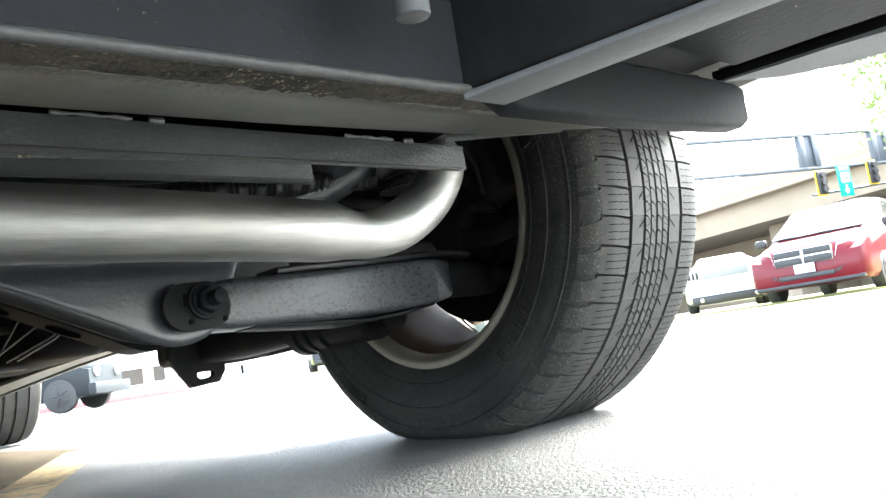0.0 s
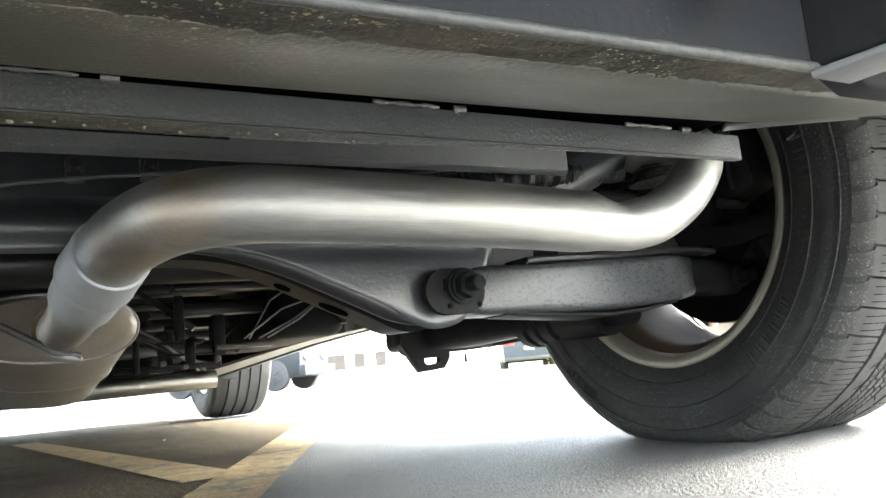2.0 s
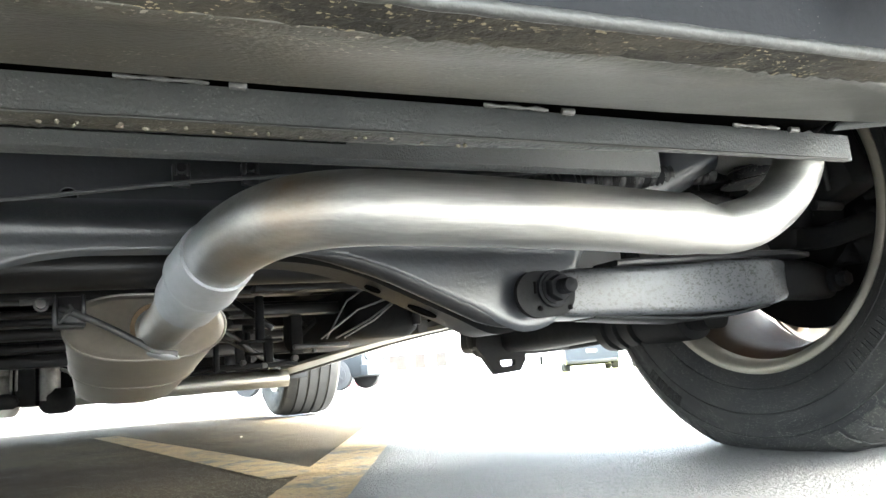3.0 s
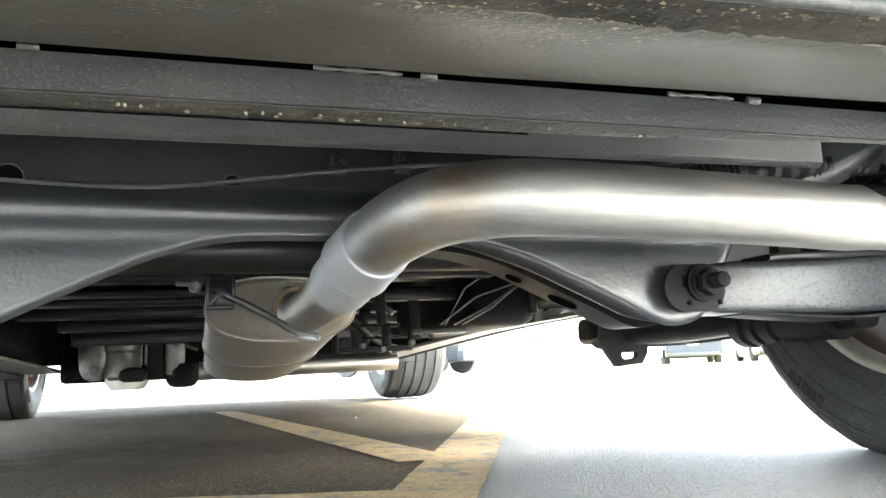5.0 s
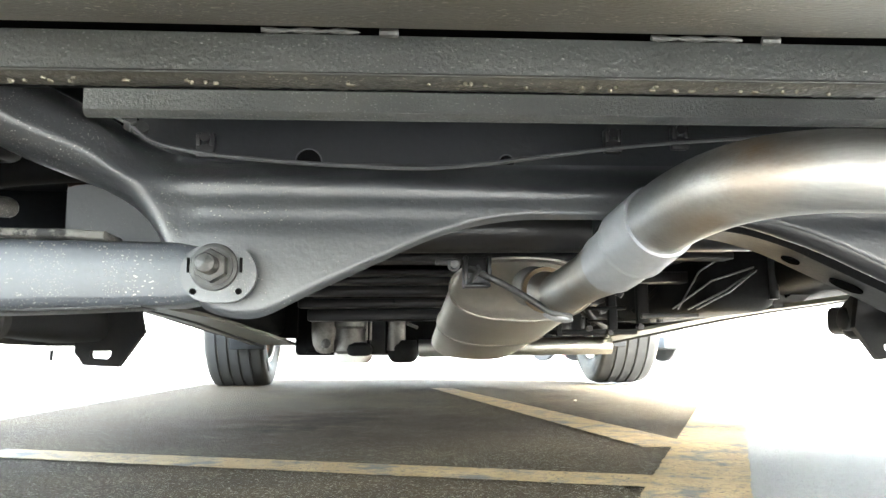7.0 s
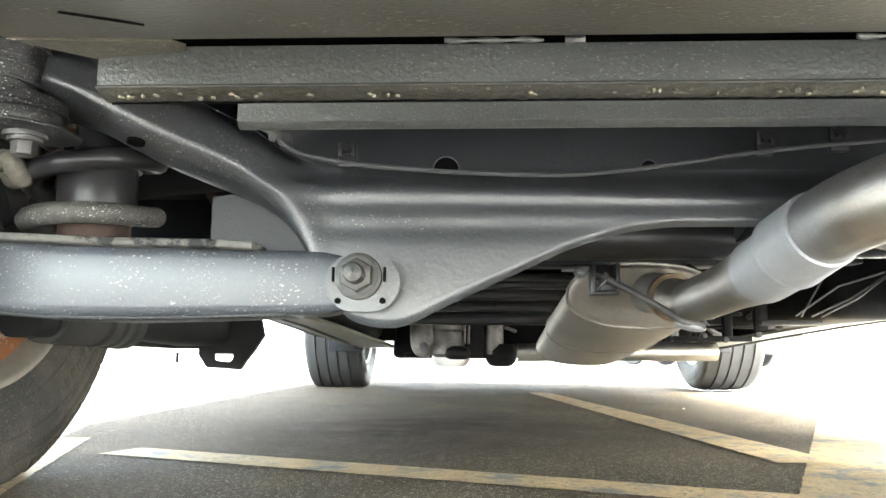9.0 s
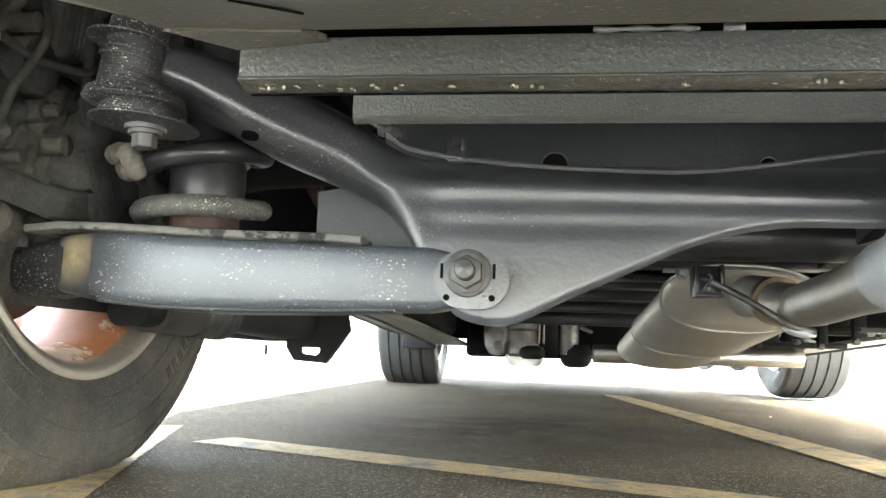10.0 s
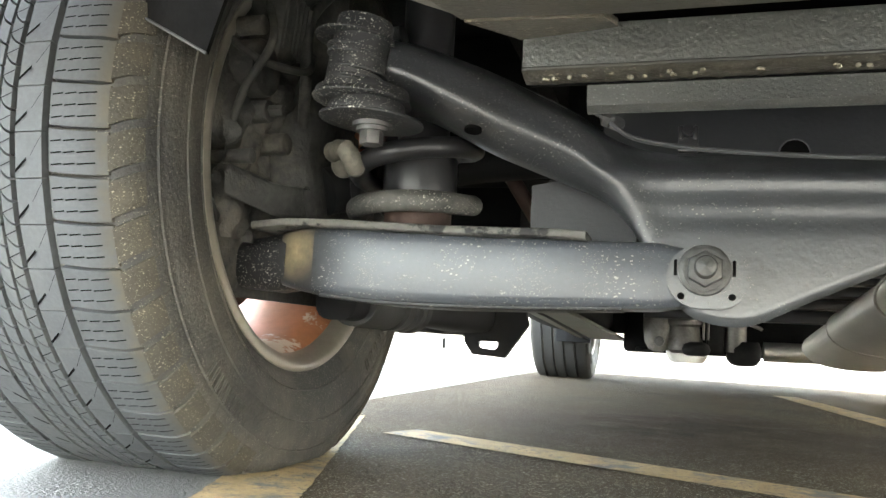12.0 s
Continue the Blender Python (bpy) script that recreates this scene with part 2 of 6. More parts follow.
SHOULDER = surface("scuffed_shoulder_rubber", (0.03, 0.03, 0.0295), 0.6, 0.0, 0.3, 14, 240, 0.4, spec=0.3, dirt=(0.05, 0.048, 0.042), dirt_at=(0.45, 0.7), specks=(0.24, 0.23, 0.2), speck_scale=420, speck_size=0.16, speck_amount=1.2)
DUSTY_SHOULDER = surface("brown_dusted_shoulder_rubber", (0.040, 0.037, 0.030), 0.7, 0.0, 0.3, 20, 260, 0.6, spec=0.2, dirt=(0.064, 0.056, 0.041), dirt_at=(0.4, 0.65), specks=(0.2, 0.18, 0.14), speck_scale=420, speck_size=0.17, speck_amount=1.2)
PALE_TREAD = surface("greyed_tread_rubber", (0.050, 0.0525, 0.054), 0.7, 0.0, 0.2, 10, 260, 0.2, spec=0.25, band=(0.097, 0.112, (0.0639, 0.0562, 0.042)), dirt=(0.074, 0.074, 0.070), dirt_at=(0.5, 0.8))
RIM = surface("dusty_alloy_rim", (0.31, 0.285, 0.24), 0.42, 0.7, 0.15, 14, 120, 0.08)
BARREL = surface("brown_dusted_rim_barrel", (0.36, 0.15, 0.07), 0.36, 0.15, 0.25, 10, 90, 0.08, dirt=(0.6, 0.54, 0.48), dirt_at=(0.56, 0.585))
DARK_BARREL = surface("dark_dusted_rim_barrel", (0.045, 0.032, 0.023), 0.7, 0.0, 0.25, 10, 90, 0.1, spec=0.15, dirt=(0.045, 0.023, 0.0135), dirt_at=(0.5, 0.7))
RUST = surface("brown_rust", (0.042, 0.023, 0.017), 0.8, 0.0, 0.35, 25, 180, 0.4)
SILVER_BODY = surface("silver_car_paint", (0.55, 0.53, 0.49), 0.3, 0.3, 0.04, 3, 60, 0.0, coat=0.6)
SILL_PAINT = surface("dusty_pale_sill", (0.15, 0.135, 0.11), 0.5, 0.0, 0.2, 8, 120, 0.1, dirt=(0.128, 0.142, 0.114), dirt_at=(0.4, 0.6))
PLASTIC = surface("dark_grey_plastic", (0.06, 0.061, 0.063), 0.55, 0.0, 0.15, 10, 250, 0.2)
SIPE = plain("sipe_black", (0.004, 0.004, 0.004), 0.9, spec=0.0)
BARE_PATCH = surface("black_paint_with_bare_patch", (0.0284, 0.0284, 0.0298), 0.35, 0.0, 0.2, 12, 260, 0.12, spec=0.4, stains=(((-0.747, -0.10, 0.226), 0.030, (0.55, 0.44, 0.25)),), specks=(0.5, 0.48, 0.42), speck_scale=400, speck_size=0.13, speck_amount=0.6)
# Blacker than the chassis paint: shade deep under the car is put in.
UNDER_BLACK = surface("deep_underbody_shade_black", (0.0042, 0.0044, 0.0048), 0.6, 0.0, 0.4, 8, 120, 0.3, spec=0.07, dirt=(0.009, 0.0085, 0.008))
LIP_GREY = surface("worn_grey_lip_paint", (0.036, 0.036, 0.034), 0.5, 0.0, 0.3, 14, 200, 0.4, spec=0.35, dirt=(0.06, 0.055, 0.043), dirt_at=(0.5, 0.75))
CHANNEL_DIRT = surface("packed_channel_dirt", (0.056, 0.050, 0.040), 0.85, 0.0, 0.45, 30, 200, 0.8, spec=0.15, dirt=(0.028, 0.026, 0.022), dirt_at=(0.45, 0.62), specks=(0.36, 0.31, 0.2), speck_scale=240, speck_size=0.2, speck_amount=0.7)
CRUMB = surface("pale_dirt_crumb", (0.18, 0.165, 0.13), 0.9, 0.0, 0.3, 60, 300, 0.3, spec=0.1)
CABLE = plain("grey_coated_line", (0.06, 0.062, 0.064), 0.35, spec=0.5)
CASTING = surface("dull_cast_aluminium", (0.185, 0.177, 0.163), 0.45, 0.6, 0.3, 12, 120, 0.3, dirt=(0.071, 0.0639, 0.0568), dirt_at=(0.45, 0.65))
PAN_ALLOY = surface("bright_pan_aluminium", (0.72, 0.71, 0.68), 0.35, 0.4, 0.1, 12, 120, 0.1)
ROD_GREY = surface("grey_rod_steel", (0.085, 0.085, 0.085), 0.45, 0.3, 0.3, 20, 160, 0.2)
TANK_SHIELD = surface("dull_heat_shield", (0.05, 0.05, 0.051), 0.5, 0.2, 0.35, 14, 90, 0.3)
GLASS = plain("dark_window_glass", (0.03, 0.035, 0.04), 0.06, 0.0)


# ---- mesh helpers ----
def part(name, bm, material, parent=None, label="", smooth=40):
    me = bpy.data.meshes.new(name)
    bmesh.ops.recalc_face_normals(bm, faces=bm.faces)
    for f in bm.faces:
        f.smooth = smooth > 0
    for e in bm.edges:
        if smooth and e.is_manifold and e.calc_face_angle(0) > radians(smooth):
            e.smooth = False
    bm.to_mesh(me)
    bm.free()
    me.materials.append(material)
    ob = new(name, me)
    ob.parent = parent
    return tagged(ob, label)


def empty(name, parent=None, m=None):
    ob = new(name)
    ob.empty_display_size = 0.1
    ob.parent = parent
    if m:
        ob.matrix_basis = m
    return ob


def add_box(bm, size, m=None, bevel=0.0, seg=2):
    r = bmesh.ops.create_cube(bm, size=1.0, matrix=(m or Matrix()) @ Matrix.Diagonal((*size, 1)))
    if bevel:
        edges = list({e for v in r["verts"] for e in v.link_edges})
        bmesh.ops.bevel(bm, geom=edges, offset=bevel, segments=seg, affect="EDGES", profile=0.5)


def box_between(bm, lo, hi, bevel=0.0, seg=2):
    size = [b - a for a, b in zip(lo, hi)]
    add_box(bm, size, Matrix.Translation([(a + b) / 2 for a, b in zip(lo, hi)]), bevel, seg)


def box(lo, hi, bevel=0.0, seg=2):
    bm = bmesh.new()
    box_between(bm, lo, hi, bevel, seg)
    return bm


def add_cyl(bm, r, depth, m=None, n=24, r2=None, bevel=0.0):
    res = bmesh.ops.create_cone(bm, cap_ends=True, segments=n, radius1=r, radius2=r if r2 is None else r2, depth=depth, matrix=m or Matrix())
    if bevel:
        edges = [e for e in {e for v in res["verts"] for e in v.link_edges} if any(len(f.verts) > 4 for f in e.link_faces)]
        bmesh.ops.bevel(bm, geom=edges, offset=bevel, segments=2, affect="EDGES", profile=0.5)


def add_loft(bm, loops, cap=True, closed=False):
    rings = [[bm.verts.new(p) for p in loop] for loop in loops]
    n = len(rings[0])
    pairs = list(zip(rings, rings[1:])) + ([(rings[-1], rings[0])] if closed else [])
    for a, b in pairs:
        for k in range(n):
            bm.faces.new((a[k], a[(k + 1) % n], b[(k + 1) % n], b[k]))
    if cap and not closed:
        bm.faces.new(rings[0][::-1])
        bm.faces.new(rings[-1])


def smooth_path(points, per=8):
    pts = [Vector(p) for p in points]
    pts = [2 * pts[0] - pts[1]] + pts + [2 * pts[-1] - pts[-2]]
    out = []
    for a, b, c, d in zip(pts, pts[1:], pts[2:], pts[3:]):
        for k in range(per):
            t = k / per
            out.append(0.5 * (2 * b + (c - a) * t + (2 * a - 5 * b + 4 * c - d) * t * t + (3 * b - a - 3 * c + d) * t ** 3))
    return out + [pts[-2]]


def add_tube(bm, path, radius, n=20, cap=True):
    """Sweeps a circle along a path; radius: a number or a function of 0..1."""
    path = [Vector(p) for p in path]
    side, loops = None, []
    for k, p in enumerate(path):
        ahead = (path[min(k + 1, len(path) - 1)] - path[max(k - 1, 0)]).normalized()
        side = ahead.orthogonal() if side is None else side - ahead * side.dot(ahead)
        side.normalize()
        up = ahead.cross(side)
        r = radius(k / (len(path) - 1)) if callable(radius) else radius
        loops.append([p + r * (math.cos(a) * side + math.sin(a) * up) for a in [2 * math.pi * j / n for j in range(n)]])
    add_loft(bm, loops, cap)


def tube(path, radius, n=20):
    bm = bmesh.new()
    add_tube(bm, path, radius, n)
    return bm


def add_revolved(bm, profile, n=64, m=None, closed=False, floor=None):
    """Turns (along, radius) pairs round the x axis."""
    loops = []
    for a in [2 * math.pi * j / n for j in range(n)]:
        loop = []
        for s, r in profile:
            z = r * math.sin(a)
            loop.append(Vector((s, r * math.cos(a), z if floor is None else max(z, floor))))
        loops.append(loop)
    rings = [[bm.verts.new((m or Matrix()) @ p) for p in loop] for loop in loops]
    count = len(profile)
    for a, b in zip(rings, rings[1:] + rings[:1]):
        for k in range(count if closed else count - 1):
            bm.faces.new((a[k], a[(k + 1) % count], b[(k + 1) % count], b[k]))


def add_prism(bm, outline, lo, hi, axis="y", bevel=0.0):
    """An outline in the two other axes, pushed out along one."""
    place = {"y": lambda a, b, c: (a, c, b), "x": lambda a, b, c: (c, a, b), "z": lambda a, b, c: (a, b, c)}[axis]
    before = set(bm.faces)
    add_loft(bm, [[place(a, b, lo) for a, b in outline], [place(a, b, hi) for a, b in outline]])
    if bevel:
        faces = [f for f in bm.faces if f not in before]
        bmesh.ops.bevel(bm, geom=list({e for f in faces for e in f.edges if e.calc_face_angle(0) > 0.5}), offset=bevel, segments=2, affect="EDGES", profile=0.5)


def prism(outline, lo, hi, axis="y", bevel=0.0):
    bm = bmesh.new()
    add_prism(bm, outline, lo, hi, axis, bevel)
    return bm


def rounded(center, u, v, w, h, corner=0.3, n=4):
    """A rounded rectangle of width w along u and height h along v."""
    r, out = corner * min(w, h), []
    for cx, cy, start in ((1, 1, 0), (-1, 1, 90), (-1, -1, 180), (1, -1, 270)):
        for k in range(n + 1):
            a = radians(start + 90 * k / n)
            out.append(Vector(center) + Vector(u) * (cx * (w / 2 - r) + r * math.cos(a)) + Vector(v) * (cy * (h / 2 - r) + r * math.sin(a)))
    return out


def lerp(points, x):
    for (a, va), (b, vb) in zip(points, points[1:]):
        if x <= b:
            t = max(0.0, (x - a) / (b - a))
            return va + (vb - va) * t
    return points[-1][1]


def ease(a, b, x):
    t = min(1.0, max(0.0, (x - a) / (b - a)))
    return t * t * (3 - 2 * t)


TURN_X = Matrix.Rotation(radians(90), 4, "Y")
TURN_Y = Matrix.Rotation(radians(90), 4, "X")

# ---- ground ----
# the lot falls gently to the right and towards the front, a little steeper beyond the car
SLOPE = pose(0, 0, 0.003, -0.17, 0.69, 0)
BAY_SLOPE = pose(0, 0, -0.003, -0.17, 0.407, 0)
GROUND_AT = lambda x, y: -0.003 - 0.0071 * x - 0.00297 * y
GROUND = surface("pale_worn_asphalt", (0.106, 0.103, 0.097), 0.65, 0.0, 0.4, 1.7, 260, 1.0, deep=0.006, spec=0.45, dirt=(0.090, 0.087, 0.081), dirt_at=(0.45, 0.7), specks=(0.040, 0.043, 0.04), speck_scale=230, speck_size=0.24, speck_amount=1.1)
BAY_DARK = surface("dark_bay_asphalt", (0.047, 0.0365, 0.0235), 0.9, 0.0, 0.55, 3.5, 200, 1.0, deep=0.007, spec=0.04, stains=(((-0.42, 0.80, 0.0), 0.60, (0.026, 0.015, 0.009)), ((-0.42, 0.70, 0.0), 0.36, (0.010, 0.006, 0.005)), ((-0.30, 1.02, 0.0), 0.30, (0.012, 0.008, 0.007)), ((-0.05, 0.75, 0.0), 0.40, (0.028, 0.022, 0.017))), dirt=(0.040, 0.034, 0.025), dirt_at=(0.52, 0.75), specks=(0.2, 0.185, 0.15), speck_scale=300, speck_size=0.22, speck_amount=1.3)
bm = bmesh.new()
rows = [[bm.verts.new((x, y, z - 0.00297 * y)) for y in (-600, 600)] for x, z in ((-600, -0.003 + 0.0071 * 600), (1.2146, -0.01162), (600, 0.003 - 0.01204 * 600))]
for p, q in zip(rows, rows[1:]):
    bm.faces.new((p[0], q[0], q[1], p[1]))
ground = part("ground", bm, GROUND, smooth=0)
tagged(ground, "pale grey worn asphalt parking lot", "ground", kind="structure")
# darker polygon from behind the car to its front end
bm = bmesh.new()
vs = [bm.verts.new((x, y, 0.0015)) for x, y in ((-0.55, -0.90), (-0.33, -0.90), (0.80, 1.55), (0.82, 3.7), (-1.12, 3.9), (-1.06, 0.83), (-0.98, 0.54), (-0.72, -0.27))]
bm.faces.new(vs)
bay_patch = part("dark_bay_patch", bm, BAY_DARK, smooth=0)
bay_patch.matrix_basis = BAY_SLOPE
tagged(bay_patch, "dark asphalt inside the hatched bay", "asphalt", kind="structure")


def line_paint():
    m = surface("worn_yellow_paint", (0.28, 0.205, 0.108), 0.8, 0.0, 0.25, 26, 160, 0.5, spec=0.12, deep=0.004, dirt=(0.12, 0.113, 0.10), dirt_at=(0.5, 0.62), specks=(0.08, 0.075, 0.07), speck_scale=150, speck_size=0.22, speck_amount=0.9)
    return m


LINE = line_paint()


def painted_line(a, b, wa, wb, label, lift=0.003):
    """A painted line on the ground from a to b with a ragged edge."""
    a, b = Vector((*a, 0)), Vector((*b, 0))
    ahead = (b - a).normalized()
    side = Vector((-ahead.y, ahead.x, 0))
    n = max(8, int((b - a).length / 0.006))
    bm = bmesh.new()
    rows = []
    for k in range(n + 1):
        t = k / n
        p, w = a.lerp(b, t), wa + (wb - wa) * t
        l = w / 2 + 0.0022 * noise.noise(p * 160) + 0.0018 * noise.noise(p * 30)
        r = w / 2 + 0.0022 * noise.noise(p * 165) + 0.0018 * noise.noise(p * 30 + Vector((9, 3, 1)))
        rows.append((bm.verts.new(p + side * l + Vector((0, 0, lift))), bm.verts.new(p - side * r + Vector((0, 0, lift)))))
    for (p, q), (r, s) in zip(rows, rows[1:]):
        bm.faces.new((p, q, s, r))
    line = part("parking_line", bm, LINE, smooth=0)
    line.matrix_basis = BAY_SLOPE
    return tagged(line, label, "road marking", kind="structure")


painted_line((-0.80, 0.387), (0.066, 0.055), 0.085, 0.085, "worn yellow painted parking line crossing the asphalt", 0.0034)
painted_line((0.005, 2.5), (0.205, 0.36), 0.085, 0.10, "worn yellow diagonal hatch line on the asphalt", 0.0042)
painted_line((-0.095, -0.41), (0.785, 1.52), 0.10, 0.118, "wide worn yellow parking line on the asphalt", 0.0026)
painted_line((-0.672, -0.395), (-0.971, 0.544), 0.09, 0.09, "worn yellow painted line running under the tyre")

CRACK = plain("dark_crack", (0.012, 0.012, 0.011), 0.9)


def ground_crack(a, b, width, seed):
    a, b = Vector((*a, 0)), Vector((*b, 0))
    side = Vector((-(b - a).y, (b - a).x, 0)).normalized()
    bm, rows = bmesh.new(), []
    for k in range(41):
        p = a.lerp(b, k / 40) + side * 0.012 * noise.noise(Vector((k * 0.35, seed, 0)))
        w = width * (0.5 + 0.5 * abs(noise.noise(Vector((k * 0.9, seed, 4))))) * math.sin(math.pi * (k + 0.5) / 41) ** 0.3
        rows.append((bm.verts.new(p + side * w + Vector((0, 0, 0.004))), bm.verts.new(p - side * w + Vector((0, 0, 0.004)))))
    for (p, q), (r, s) in zip(rows, rows[1:]):
        bm.faces.new((p, q, s, r))
    crack = part("asphalt_crack", bm, CRACK, smooth=0)
    crack.matrix_basis = BAY_SLOPE
    return tagged(crack, "thin dark crack in the pale asphalt", "crack", kind="structure")


ground_crack((1.20, -0.07), (0.88, -0.74), 0.0045, 1)
ground_crack((0.770, -0.493), (0.757, -0.535), 0.0032, 2)
ground_crack((1.37, -0.235), (1.30, -0.305), 0.005, 3)
ground_crack((-1.38, 0.092), (-1.10, -0.11), 0.004, 5)
LEAF_DRY = surface("dry_pale_leaf", (0.50, 0.46, 0.33), 0.7, 0, 0.3, 60, 300, 0.2)
for x, y, turn, size in ((0.328, 1.49, 70, 0.008), (-0.862, -0.072, 70, 0.009)):
    bm = bmesh.new()
    grid = [[bm.verts.new((size * u, size * 0.5 * v * (1 - u * u) ** 0.6, 0.002 + 0.35 * size * v * v + 0.2 * size * u * u)) for v in (-1, -0.5, 0, 0.5, 1)] for u in (-0.98, -0.6, -0.2, 0.2, 0.6, 0.98)]
    for g, h in zip(grid, grid[1:]):
        for k in range(4):
            bm.faces.new((g[k], g[k + 1], h[k + 1], h[k]))
    fallen = part("fallen_leaf", bm, LEAF_DRY)
    fallen.matrix_basis = BAY_SLOPE @ pose(x, y, 0.004, 0, 0, turn)
    tagged(fallen, "small dry pale leaf lying on the asphalt", "leaf")

# ---- the sport utility vehicle ----
suv = tagged(empty("sport_utility_vehicle"), "silver sport utility vehicle seen from underneath, parked on asphalt", "car")
AXLE_Z, TYRE_R = 0.327, 0.340
FRONT_Y, WHEEL_X = 3.01, 0.905


def crown(s):
    return TYRE_R + 0.001 - 0.7 * max(0.0, abs(s) - 0.06) ** 2 - (0.35 * max(0.0, abs(s) - 0.1))


def tread_mesh(bm, floor, blocks=60):
    """Shoulder blocks and ribs standing proud of the carcass."""
    ribs = [(-0.1125, -0.062, 1.0, 0.10, 0.0021), (-0.0565, -0.030, 1.0, 0.0, 0.0), (-0.0265, -0.0145, 2.0, 0.5, 0.0011), (-0.013, -0.0015, 2.0, 0.5, 0.0011)]
    ribs += [(-hi, -lo, times, skew, gap) for lo, hi, times, skew, gap in ribs[::-1]]

    def spot(s, a, r):
        return Vector((s, r * math.cos(a), max(r * math.sin(a), floor - 0.0005)))

    for lo, hi, times, skew, slot in ribs:
        n = int(blocks * times)
        step, gap = 2 * math.pi / n, slot / 2 / TYRE_R
        for k in range(n):
            a0, a1 = k * step + gap, (k + 1) * step - gap
            rows = []
            for j in range(5):
                s = lo + (hi - lo) * j / 4
                bend = skew * step * (j / 4) ** 2
                inset = 0.0008 if j == 0 else -0.0008 if j == 4 else 0
                rows.append([spot(s, a0 + bend, crown(s) - 0.006), spot(s + inset, a0 + bend + 0.0015, crown(s)), spot(s + inset, a1 + bend - 0.0015, crown(s)), spot(s, a1 + bend, crown(s) - 0.006)])
            vs = [[bm.verts.new(p) for p in row] for row in rows]
            for p, q in zip(vs, vs[1:]):
                for i in range(3):
                    bm.faces.new((p[i], p[i + 1], q[i + 1], q[i]))
            bm.faces.new(vs[0])
            bm.faces.new(vs[-1][::-1])


def sipe_mesh(bm, floor, blocks=60):
    """Thin cuts in the blocks and slanted slots in the ribs."""
    step = 2 * math.pi / blocks

    def cut(s0, a0, s1, a1, w):
        rows = []
        for t in (0, 0.5, 1):
            s, a = s0 + (s1 - s0) * t, a0 + (a1 - a0) * t
            r = crown(s) + 0.0005
            if r * math.sin(a) < floor:
                return
            rows.append([bm.verts.new((s, r * math.cos(a + d), r * math.sin(a + d))) for d in (-w / r, w / r)])
        for p, q in zip(rows, rows[1:]):
            bm.faces.new((p[0], p[1], q[1], q[0]))

    for side in (-1, 1):
        for k in range(blocks):
            a = k * step
            for j in (1, 2, 3):
                for s0, s1 in ((0.065, 0.0745), (0.0765, 0.0865), (0.0885, 0.1035)):
                    cut(side * s0, a + step * (j / 4 + 0.03), side * s1, a + step * (j / 4 + 0.05), 0.0005)
            cut(side * 0.031, a + step * 0.15, side * 0.042, a + step * 0.42, 0.0013)
            cut(side * 0.046, a + step * 0.50, side * 0.0565, a + step * 0.92, 0.0003)
            for j in (0.25, 0.75):
                cut(side * 0.015, a + step * j, side * 0.0262, a + step * (j + 0.12), 0.0004)


